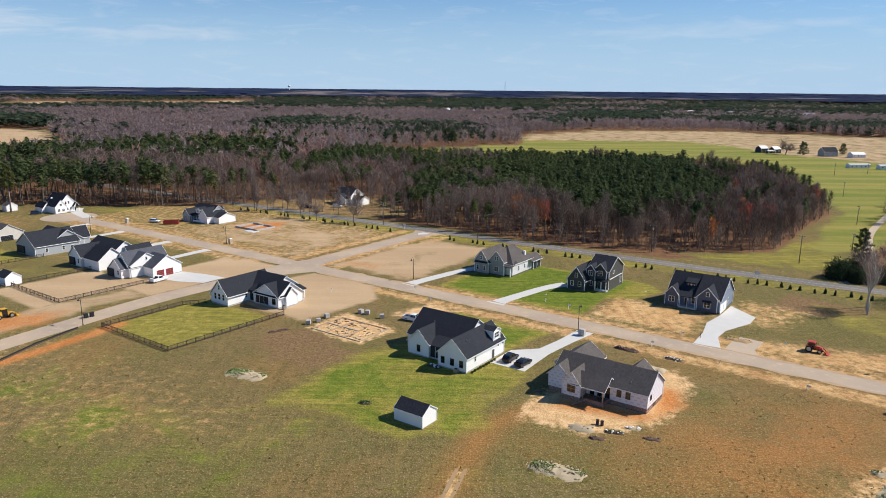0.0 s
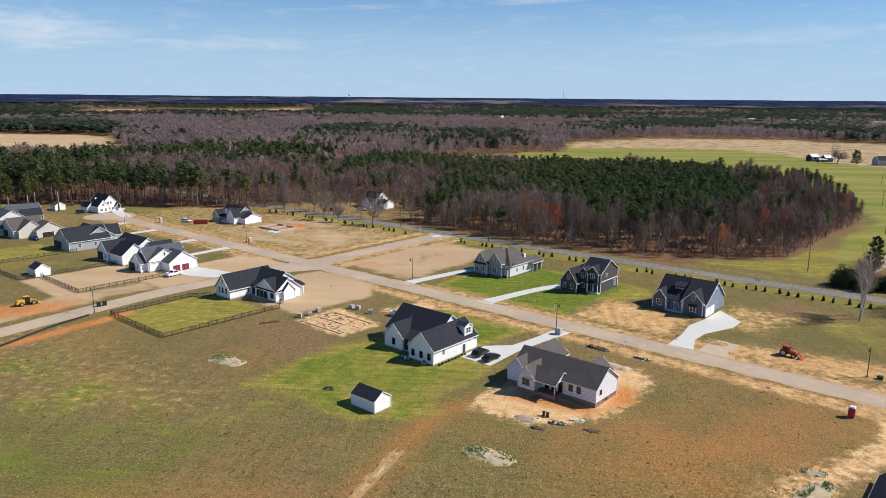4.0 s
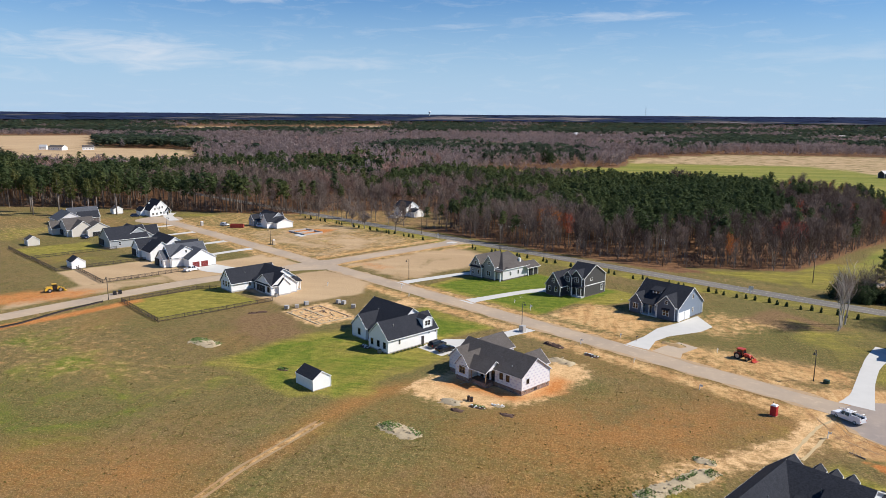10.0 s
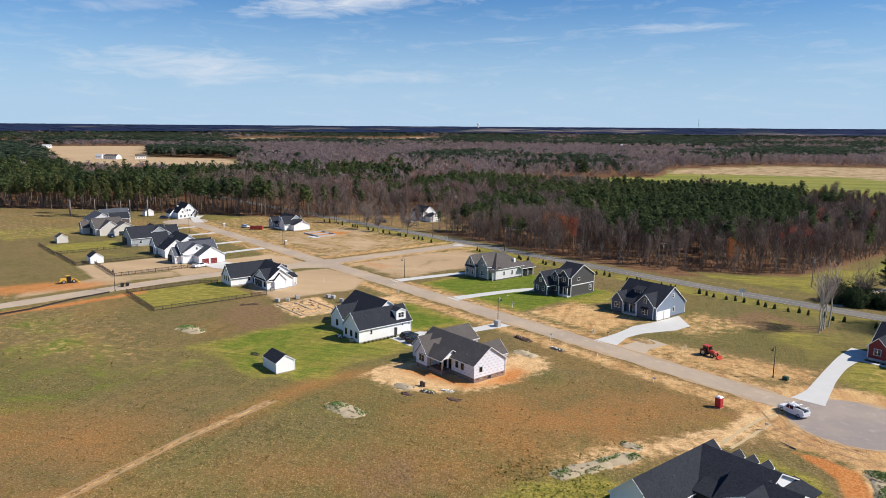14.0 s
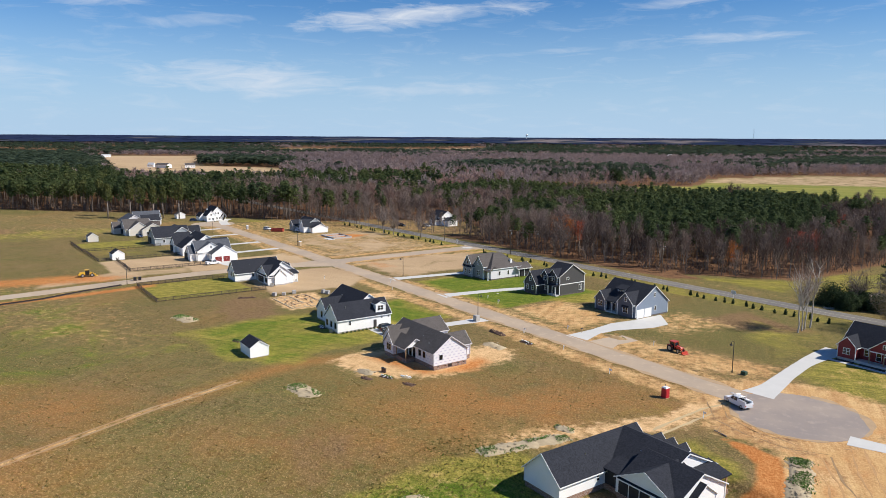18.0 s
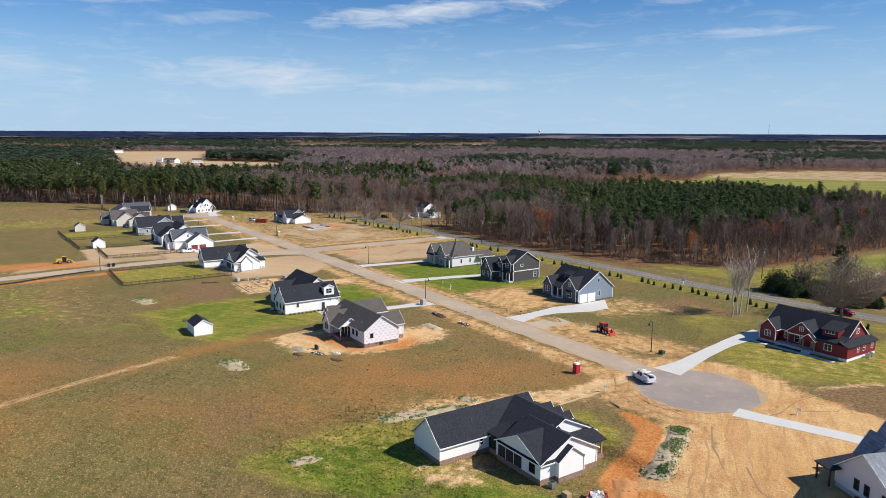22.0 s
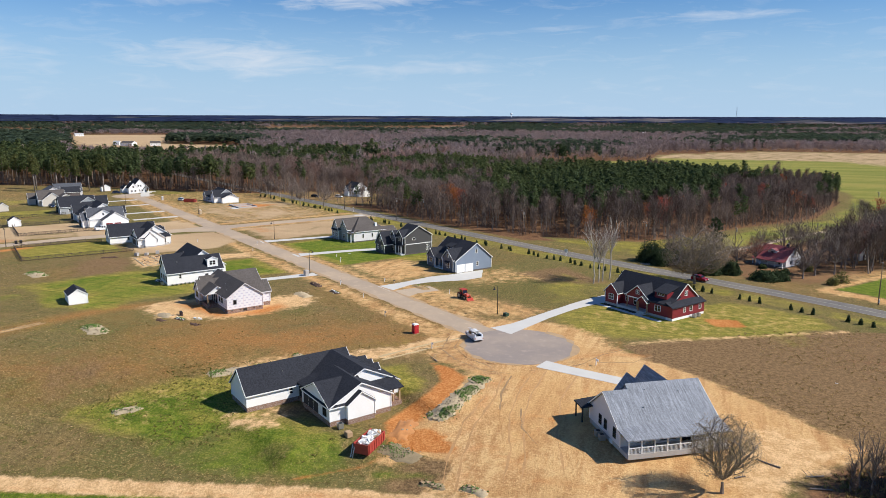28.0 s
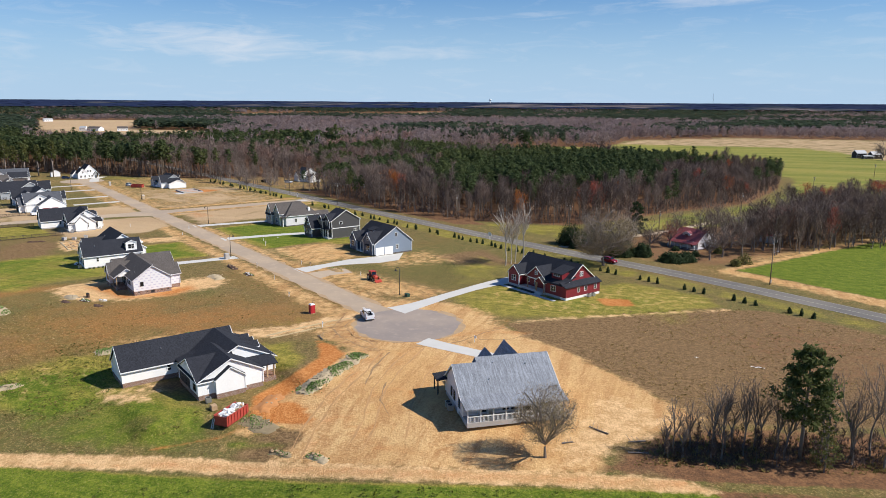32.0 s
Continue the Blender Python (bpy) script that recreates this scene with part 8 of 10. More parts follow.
scatter("hardwood_trees", HARD_0, rows(xh, yh, 9 + 5 * rng.rand(len(xh)), 1.2 + 0.5 * rng.rand(len(xh)), np.where(rng.rand(len(xh)) < 0.12, 0.8, 0.3 * rng.rand(len(xh)))), (M_BARK, M_TWIG), "leafless hedgerow trees beside a farm lane")
# far farmstead trees
bare_tree("tree", "broad leafless tree in a distant field", 342, 706, 16, 8, 190, forks=6, rise_=0.45, trunk_r=0.5, tone=0.3, twig=0.12, levels=3, dens=1.6)
pine_tree("evergreen_tree", "round dark evergreen beside distant barns", 358, 704, 13, 191, 1.9, 0.05, 1600, 0.0, 0.05)
pine_tree("evergreen_tree", "dark evergreen beside a distant farmhouse", 402, 712, 11, 192, 1.6, 0.05, 1200, 0.0, 0.05)
for i, (tx, ty, th) in enumerate(((-75, 750, 13), (-62, 760, 15), (-50, 752, 14), (-85, 758, 12), (5, 765, 19), (11, 762, 17), (-30, 770, 12))):
    pine_tree("pine_tree", "tall pine standing in a distant clearing", tx, ty, th, 200 + i, 1.3, 0.35, 700, 0.1, 0.06)


# ---- vehicles ----
def extrude(profile, w0, w1, zmid, zmax):
    """A side outline (x, z) swept across; w0 below zmid, narrowing to w1 at zmax."""
    g = Geo()
    half = [w0 / 2 if z <= zmid else (w0 + (w1 - w0) * (z - zmid) / (zmax - zmid)) / 2 for _, z in profile]
    n = len(profile)
    vs = [(x, -h_, z) for (x, z), h_ in zip(profile, half)] + [(x, h_, z) for (x, z), h_ in zip(profile, half)]
    g.add(vs, [tuple(range(n)), tuple(range(2 * n - 1, n - 1, -1))] + [(i, i + n, (i + 1) % n + n, (i + 1) % n) for i in range(n)])
    return g


def quad(pts, t, m, name, parent, label=""):
    """A thin pane on four points."""
    a, b, c, d = [Vector(p) for p in pts]
    nrm = (b - a).cross(d - a).normalized() * t
    return part(name, Geo().add([a, b, c, d, a + nrm, b + nrm, c + nrm, d + nrm], [(0, 1, 2, 3), (7, 6, 5, 4), (0, 4, 5, 1), (1, 5, 6, 2), (2, 6, 7, 3), (3, 7, 4, 0)]), m, parent, label)


_wheel = {}


def wheels(root, places, r, w):
    if (r, w) not in _wheel:
        t = Geo()
        k = 14
        ring = []
        for y, rr in ((-w / 2, r * 0.62), (-w / 2, r * 0.93), (-w / 2 + 0.04, r), (w / 2 - 0.04, r), (w / 2, r * 0.93), (w / 2, r * 0.62)):
            ring.append([(rr * math.cos(2 * math.pi * i / k), y, rr * math.sin(2 * math.pi * i / k)) for i in range(k)])
        vs = [p for q in ring for p in q]
        fs = [(j * k + i, j * k + (i + 1) % k, (j + 1) * k + (i + 1) % k, (j + 1) * k + i) for j in range(5) for i in range(k)]
        t.add(vs, fs)
        rim = Geo().tube((0, -w / 2 + 0.03, 0), (0, w / 2 - 0.03, 0), r * 0.63, r * 0.63, 12)
        rim.tube((0, -w / 2 - 0.01, 0), (0, w / 2 + 0.01, 0), r * 0.2, r * 0.2, 8)
        _wheel[(r, w)] = (t.mesh("tyre", M_RUBBER), rim.mesh("rim", M_STEEL))
    for x, y in places:
        e = part("wheel", _wheel[(r, w)][0], None, root, at=pose(x, y, r))
        part("rim", _wheel[(r, w)][1], None, e)


def car(name, label, category, s, n, turn, paint, style="suv", ladder=False, z=0.06, group=""):
    """A parked vehicle; it heads along its own +x."""
    root = thing(name, label, category, s, n, turn, z, group=group)
    if style == "pickup":
        ln, w, top = 5.7, 1.95, 1.88
        body = [(-2.85, 0.5), (-2.85, 1.1), (-0.75, 1.12), (0.9, 1.12), (1.6, 1.14), (2.6, 1.05), (2.85, 0.9), (2.85, 0.45), (2.3, 0.32), (-2.5, 0.36)]
        cab = [(-0.85, 1.1), (-0.72, 1.8), (-0.45, top), (0.55, top), (0.8, 1.82), (1.45, 1.12)]
    else:
        ln, w, top = 4.8, 1.9, 1.72 if style == "suv" else 1.46
        body = [(-2.4, 0.45), (-2.4, 0.95), (-2.25, 1.05), (0.9, 1.05), (2.1, 0.92), (2.4, 0.72), (2.4, 0.4), (2.0, 0.28), (-2.1, 0.3)]
        cab = [(-2.25, 1.03), (-1.95, top - 0.12), (-1.6, top), (0.2, top), (0.45, top - 0.08), (1.15, 1.03)] if style == "suv" else [(-1.9, 1.03), (-1.2, top - 0.06), (-0.9, top), (0.1, top), (0.35, top - 0.06), (1.2, 1.03)]
    part("body", extrude(body, w, w * 0.97, 0.9, 1.15), paint, root)
    part("cabin", extrude(cab, w * 0.93, w * 0.74, 1.1, top), paint, root)

    def hw(zz):
        return (w * 0.93 + (w * 0.74 - w * 0.93) * max(0.0, (zz - 1.1)) / (top - 1.1)) / 2
    (x0, z0), (x1, z1), *_q, (x4, z4), (x5, z5) = cab
    quad([(x5 - 0.06, -hw(1.15) + 0.08, 1.15), (x5 - 0.06, hw(1.15) - 0.08, 1.15), (x4 + 0.03, hw(z4) - 0.05, z4 - 0.02), (x4 + 0.03, -hw(z4) + 0.05, z4 - 0.02)], 0.05, M_GLASS, "windscreen", root)
    quad([(x0 + 0.02, hw(1.15) - 0.08, 1.15), (x0 + 0.02, -hw(1.15) + 0.08, 1.15), (x1 - 0.01, -hw(z1) + 0.05, z1 - 0.04), (x1 - 0.01, hw(z1) - 0.05, z1 - 0.04)], 0.05, M_GLASS, "rear_window", root)
    a0, a1 = x0 + 0.25, x5 - 0.35
    mid = (a0 + a1) / 2
    for sgn in (-1, 1):
        for p, q in ((a0, mid - 0.06), (mid + 0.06, a1)):
            k = 0.12
            pts = [(p, sgn * (hw(1.16) + 0.006), 1.16), (q, sgn * (hw(1.16) + 0.006), 1.16), (q - (0.35 if q == a1 else 0), sgn * (hw(top - k) + 0.006), top - k), (p + (0.1 if p == a0 else 0), sgn * (hw(top - k) + 0.006), top - k)]
            quad(pts if sgn < 0 else pts[::-1], 0.03, M_GLASS, "side_window", root)
        part("headlight", Geo().box(ln / 2 - 0.1, ln / 2 + 0.01, sgn * w * 0.36 - 0.2, sgn * w * 0.36 + 0.2, 0.66, 0.84), M_LAMPCLEAR, root)
        part("tail_light", Geo().box(-ln / 2 - 0.015, -ln / 2 + 0.08, sgn * w * 0.42 - 0.1, sgn * w * 0.42 + 0.1, 0.72, 0.98), M_LAMPRED, root)
        part("mirror", Geo().box(x5 - 0.5, x5 - 0.35, sgn * (w / 2 + 0.08) - 0.09, sgn * (w / 2 + 0.08) + 0.09, 1.1, 1.3), paint, root)
    if style == "pickup":
        part("bed", Geo().box(-2.7, -0.95, -0.78, 0.78, 1.121, 1.13), M_BLACK, root)
        for sgn in (-1, 1):
            part("bed_rail", Geo().box(-2.85, -0.85, sgn * 0.88 - 0.09, sgn * 0.88 + 0.09, 1.1, 1.32), paint, root)
        part("tailgate", Geo().box(-2.87, -2.76, -0.8, 0.8, 0.75, 1.32), paint, root)
        if ladder:
            for sgn in (-1, 1):
                part("toolbox", Geo().box(-2.7, -0.95, sgn * 0.78 - 0.16, sgn * 0.78 + 0.16, 1.3, 1.62), paint, root)
            rk = Geo()
            for x in (-2.5, -1.0, 0.5):
                for y in (-0.85, 0.85):
                    rk.tube((x, y, 1.3 if x < 0 else 1.75), (x, y, 2.05), 0.03, 0.03, 6)
                rk.tube((x, -0.85, 2.05), (x, 0.85, 2.05), 0.03, 0.03, 6)
            part("ladder_rack", rk, M_STEEL, root)
            ld = Geo()
            for y in (0.35, 0.75):
                ld.beam((-3.3, y, 2.12), (1.5, y, 2.12), 0.05, 0.08)
            for i in range(14):
                ld.beam((-3.1 + i * 0.34, 0.35, 2.12), (-3.1 + i * 0.34, 0.75, 2.12), 0.04, 0.03)
            part("ladder", ld, M_PLASTICWHITE, root)
    part("bumper", Geo().box(ln / 2 - 0.08, ln / 2 + 0.06, -w * 0.45, w * 0.45, 0.36, 0.56), M_BLACK, root)
    r = 0.39 if style == "pickup" else 0.35
    wx = 1.85 if style == "pickup" else 1.45
    wheels(root, [(wx, -w / 2 + 0.1), (wx, w / 2 - 0.1), (-wx + 0.05, -w / 2 + 0.1), (-wx + 0.05, w / 2 - 0.1)], r, 0.24)
    return root


def to_sn(x, y):
    return (CS * x + SN * y, -SN * x + CS * y)


car("pickup_truck", "silver service pickup with ladder rack on the turning circle", "pickup truck", *to_sn(100.6, 125.0), 180 - 16, M_CARWHITE, "pickup", True)
car("pickup_truck", "white pickup parked on bare ground behind a white house", "pickup truck", *to_sn(-7.2, 177.5), 12, M_CARWHITE, "pickup", z=0.0)
car("car", "black sport utility vehicle parked on a concrete drive", "car", -74.3, 131.4, 92, M_CARBLACK, "suv")
car("car", "black saloon car parked on a concrete drive", "car", -70.6, 130.6, 88, M_CARBLACK, "car")
car("car", "dark red car on the highway verge under an oak", "car", *to_sn(147.0, 200.2), 3, M_CARRED, "suv", z=0.08)
car("pickup_truck", "white pickup on a drive before maroon garage doors", "pickup truck", -196.5, 122.6, 100, M_CARWHITE, "pickup")
car("car", "white car standing on a bare far lot", "car", *to_sn(-129.7, 313.5), 20, M_CARWHITE, "suv", z=0.0)
car("car", "white car beside a red container", "car", *to_sn(-110, 314), 20, M_CARWHITE, "suv", z=0.0)
car("car", "dark blue car behind a cream house", "car", *to_sn(-172.4, 264.5), 10, M_CARBLUE, "suv", z=0.0)
car("car", "dark car before a white two-storey house", "car", *to_sn(-193.0, 331.0), 60, M_CARBLUE, "suv")
car("car", "white car in a clearing beside the highway", "car", *to_sn(-54.0, 359.5), 30, M_CARWHITE, "suv", z=0.0)
car("car", "dark car in a clearing beside the highway", "car", *to_sn(-68, 356), 20, M_CARBLACK, "suv", z=0.0)


def tractor(s, n, turn):
    r = thing("tractor", "orange-red farm tractor with front loader on a bare lot", "tractor", s, n, turn)
    part("bonnet", extrude([(0.2, 0.8), (0.2, 1.55), (1.5, 1.45), (1.75, 1.2), (1.75, 0.75)], 0.8, 0.66, 1.2, 1.6), M_ORANGE, r)
    part("chassis", Geo().box(-1.3, 1.7, -0.3, 0.3, 0.55, 0.85), M_BLACK, r)
    part("cab", extrude([(-1.25, 0.95), (-1.35, 2.3), (0.0, 2.3), (0.3, 1.3), (0.3, 0.95)], 1.45, 1.3, 1.0, 2.3), M_GLASS, r)
    part("cab_roof", Geo().box(-1.5, 0.15, -0.78, 0.78, 2.3, 2.48), M_ORANGE, r)
    for x, y in ((-1.3, -0.7), (-1.3, 0.7), (0.15, -0.7), (0.15, 0.7)):
        part("cab_post", Geo().beam((x, y, 0.95), (x - 0.02, y * 0.93, 2.3), 0.09, 0.09), M_ORANGE, r)
    for sgn in (-1, 1):
        part("fender", extrude([(-1.9, 1.1), (-1.7, 1.6), (-0.6, 1.65), (-0.3, 1.2), (-0.5, 1.25), (-0.9, 1.5), (-1.6, 1.45)], 0.42, 0.42, 2, 3), M_ORANGE, r, at=None).matrix_basis = pose(0, sgn * 0.9, 0)
        part("loader_arm", Geo().beam((0.0, sgn * 0.6, 1.35), (1.6, sgn * 0.6, 1.2), 0.12, 0.2).beam((1.6, sgn * 0.6, 1.2), (2.6, sgn * 0.6, 0.35), 0.12, 0.2), M_ORANGE, r)
    part("bucket", extrude([(2.5, 0.08), (2.45, 0.65), (2.6, 0.72), (2.75, 0.2), (3.35, 0.08)], 1.9, 1.9, 2, 3), M_ORANGE, r)
    part("exhaust", Geo().tube((0.6, 0.3, 1.5), (0.6, 0.3, 2.2), 0.04, 0.04, 6), M_BLACK, r)
    wheels(r, [(-1.0, -0.95), (-1.0, 0.95)], 0.8, 0.45)
    wheels(r, [(1.3, -0.8), (1.3, 0.8)], 0.5, 0.32)


tractor(*to_sn(88.3, 157.2), -4)


def loader(s, n, turn):
    r = thing("wheel_loader", "yellow grader-like loader parked beside a dirt road", "loader", s, n, turn)
    part("engine_cover", extrude([(-3.4, 0.9), (-3.4, 2.0), (-2.9, 2.2), (-1.0, 2.3), (-1.0, 0.9)], 1.9, 1.7, 1.5, 2.3), M_YELLOW, r)
    part("chassis", Geo().box(-3.2, 1.4, -0.5, 0.5, 0.6, 1.0), M_BLACK, r)
    part("front_frame", Geo().box(0.8, 2.6, -0.6, 0.6, 0.7, 1.5), M_YELLOW, r)
    part("cab", extrude([(-1.0, 1.1), (-1.0, 3.0), (0.5, 3.0), (0.75, 1.8), (0.75, 1.1)], 1.5, 1.4, 1.5, 3.0), M_GLASS, r)
    part("cab_roof", Geo().box(-1.1, 0.65, -0.85, 0.85, 3.0, 3.18), M_YELLOW, r)
    for x, y in ((-0.95, -0.72), (-0.95, 0.72), (0.6, -0.72), (0.6, 0.72)):
        part("cab_post", Geo().beam((x, y, 1.1), (x, y * 0.96, 3.0), 0.1, 0.1), M_BLACK, r)
    for sgn in (-1, 1):
        part("lift_arm", Geo().beam((1.2, sgn * 0.5, 1.9), (3.3, sgn * 0.5, 0.7), 0.18, 0.35), M_YELLOW, r)
    part("bucket", extrude([(3.1, 0.1), (3.0, 1.0), (3.3, 1.2), (3.5, 0.35), (4.3, 0.1)], 2.6, 2.6, 2, 3), M_YELLOW, r)
    part("counterweight", Geo().box(-3.7, -3.35, -0.9, 0.9, 0.7, 1.6), M_YELLOW, r)
    part("exhaust", Geo().tube((-2.2, 0.4, 2.2), (-2.2, 0.4, 2.9), 0.06, 0.06, 6), M_BLACK, r)
    wheels(r, [(-2.1, -1.05), (-2.1, 1.05), (1.8, -1.05), (1.8, 1.05)], 0.78, 0.55)
    return r


loader(*to_sn(-114.6, 176.8), 88).scale = (0.8, 0.8, 0.82)


# ---- street furniture ----
def street_lamp(s, n, turn):
    r = thing("street_lamp", "black street lamp with bell shade on a curved arm", "street lamp", s, n, turn, group="street lamps")
    part("base", Geo().tube((0, 0, 0), (0, 0, 0.5), 0.16, 0.12, 10), M_BLACK, r)
    part("pole", Geo().tube((0, 0, 0.5), (0, 0, 6.6), 0.1, 0.07, 8), M_BLACK, r, smooth_shade=True)
    vs = []
    for i in range(8):
        a = math.pi * i / 7.6
        for k in range(6):
            b = math.pi * k / 3
            w = 0.55 + 0.05 * math.cos(b)
            vs.append((0.55 - w * math.cos(a), 0.05 * math.sin(b), 6.6 + w * math.sin(a)))
    part("arm", Geo().add(vs, [(6 * i + k, 6 * i + (k + 1) % 6, 6 * i + 6 + (k + 1) % 6, 6 * i + 6 + k) for i in range(7) for k in range(6)]), M_BLACK, r)
    e = Vector((1.06, 0, 0))
    sh = Geo()
    k = 10
    rings = ((0.06, 6.85), (0.12, 6.65), (0.2, 6.5), (0.4, 6.3), (0.36, 6.3), (0.16, 6.48))
    vs = [(e.x + rr * math.cos(2 * math.pi * i / k), rr * math.sin(2 * math.pi * i / k), zz) for rr, zz in rings for i in range(k)]
    sh.add(vs, [(j * k + i, j * k + (i + 1) % k, (j + 1) * k + (i + 1) % k, (j + 1) * k + i) for j in range(5) for i in range(k)])
    part("shade", sh, M_BLACK, r)
    part("lens", Geo().tube((e.x, 0, 6.28), (e.x, 0, 6.4), 0.2, 0.26, 10), M_LAMPCLEAR, r)
    return r


street_lamp(-2.8, 176.7, -90)
street_lamp(-134.7, 173.4, -90)
street_lamp(-70.3, 158.6, 90)
street_lamp(-174.0, 86.5, 180)
street_lamp(-287.0, 150.0, 90)
street_lamp(-225.6, 171.0, -90)


def utility_pole(x, y, height, turn, arm=True, lamp=False):
    r = thing("utility_pole", "weathered wooden utility pole with crossarm" if not lamp else "tall wooden pole with lamp bracket beside the highway", "utility pole", x, y, turn, world=True, group="utility poles")
    part("pole", Geo().tube((0, 0, -0.2), (0, 0, height), 0.16, 0.1, 8), M_POLE, r, smooth_shade=True)
    if arm:
        part("crossarm", Geo().beam((0, -1.2, height - 0.5), (0, 1.2, height - 0.5), 0.1, 0.12), M_POLE, r)
        for yy in (-1.1, -0.4, 0.4, 1.1):
            part("insulator", Geo().tube((0, yy, height - 0.44), (0, yy, height - 0.2), 0.05, 0.04, 6), M_PLASTICWHITE, r)
        part("transformer", Geo().tube((0.3, 0, height - 1.9), (0.3, 0, height - 1.0), 0.24, 0.24, 10), M_STEEL, r)
    if lamp:
        part("bracket", Geo().tube((0, 0, height - 2.4), (-1.6, -0.6, height - 1.5), 0.04, 0.03, 6), M_STEEL, r)
        part("lamp_head", Geo().box(-2.1, -1.5, -0.78, -0.45, height - 1.6, height - 1.42), M_STEEL, r)
        part("meter_box", Geo().box(-0.3, 0.1, -0.25, 0.0, 0.6, 1.5), M_PLASTICWHITE, r)
        part("top_light", Geo().box(-0.2, 0.5, -0.12, 0.12, height - 0.1, height + 0.12), M_STEEL, r)


POLES = [(-26.4, 313.0), (14.9, 284.5), (80.0, 262.0), (128.5, 246.0)]
for px_, py_ in POLES:
    utility_pole(px_, py_, 10.5, -35 + 90)
utility_pole(-15.6, 331.0, 10.0, 40)
utility_pole(24.7, 293.6, 9.5, 40)
utility_pole(189.9, 187.0, 11.0, 100, False, True)
for px_, py_, hh_ in ((294, 528, 9), (238, 415, 9), (194, 324, 9), (326, 540, 9), (160, 268, 7)):
    utility_pole(px_, py_, hh_, 20)


def cable(a, b, sag, r=0.018):
    a, b = Vector(a), Vector(b)
    pts = [a.lerp(b, i / 12) - Vector((0, 0, sag * 4 * (i / 12) * (1 - i / 12))) for i in range(13)]
    e = (b - a).cross(Vector((0, 0, 1))).normalized() * r
    vs = [v for p in pts for v in (p + e, p - e, p + Vector((0, 0, 1.6 * r)))]
    g = Geo().add(vs, [(3 * i + k, 3 * i + (k + 1) % 3, 3 * i + 3 + (k + 1) % 3, 3 * i + 3 + k) for i in range(12) for k in range(3)])
    tagged(part("overhead_cable", g, M_BLACK), "thin black overhead cable between utility poles", "cable", "overhead cables")


for (ax_, ay_), (bx_, by_) in ((POLES[0], POLES[1]), (POLES[1], POLES[2]), (POLES[2], POLES[3]), (POLES[0], (-15.6, 331)), (POLES[1], (24.7, 293.6))):
    for o_ in (-0.5, 0.5):
        cable((ax_ + o_, ay_ + o_, 10.2), (bx_ + o_, by_ + o_, 10.1), 1.0)


def fence(label, pts, height=1.25, gap=2.4):
    """A dark timber fence: posts, rails and thin pickets by the panel."""
    s0, n0 = pts[0]
    r = thing("fence", label, "fence", s0, n0)
    post = Geo().box(-0.07, 0.07, -0.07, 0.07, 0, height + 0.1).mesh("post", M_FENCE)
    rails, pickets = {}, {}
    for (a, b), (c, d) in zip(pts, pts[1:]):
        ln = math.hypot(c - a, d - b)
        k = max(1, round(ln / gap))
        an = math.degrees(math.atan2(d - b, c - a))
        w = round(ln / k, 2)
        if w not in rails:
            g = Geo()
            g.box(0.07, w - 0.07, -0.025, 0.025, -0.06, 0.06)
            rails[w] = g.mesh("rail", M_FENCE)
            q = Geo()
            m_ = int(w / 0.2)
            for i in range(1, m_):
                q.box(i * w / m_ - 0.035, i * w / m_ + 0.035, 0.028, 0.045, 0.08, height)
            pickets[w] = q.mesh("picket_panel", M_FENCE)
        for i in range(k):
            x, y = a + (c - a) * i / k - s0, b + (d - b) * i / k - n0
            part("post", post, None, r, at=pose(x, y, 0))
            for z in (0.25, height - 0.1):
                part("rail", rails[w], None, r, at=pose(x, y, z, 0, 0, an))
            tagged(part("picket_panel", pickets[w], None, r, at=pose(x, y, 0, 0, 0, an)), kind="stuff")
    part("post", post, None, r, at=pose(pts[-1][0] - s0, pts[-1][1] - n0, 0))


fence("dark timber picket fence round a green yard", [(-165, 117), (-168.8, 112), (-168.8, 88.6), (-140.6, 88.6), (-139.6, 123)])
fence("long dark timber fence behind back yards", [(-258, 117), (-258, 84.5), (-288, 83.5)])
fence("dark timber fence between back yards", [(-258, 85), (-227.5, 86), (-227.3, 118)])
fence("dark timber fence round a straw-covered yard", [(-226.5, 92.4), (-198, 92.4), (-197.8, 120.5)])

# silt fence by the gravel road
_sp = [to_sn(*p) for p in ((-118, 108), (-106, 128), (-98.2, 144), (-95.6, 157.5), (-91.5, 169))]
r = thing("silt_fence", "low black silt fence beside the gravel road", "silt fence", 0, 0, level=True)
for (a_, b_), (c_, d_) in zip(_sp, _sp[1:]):
    part("fabric", Geo().beam((a_, b_, 0.24), (c_, d_, 0.24), 0.05, 0.5), M_DARKROLL, r)
    part("earth_bank", Geo().beam((a_ + 0.2, b_, 0.04), (c_ + 0.2, d_, 0.04), 0.35, 0.16), M_RUSTDARK, r)


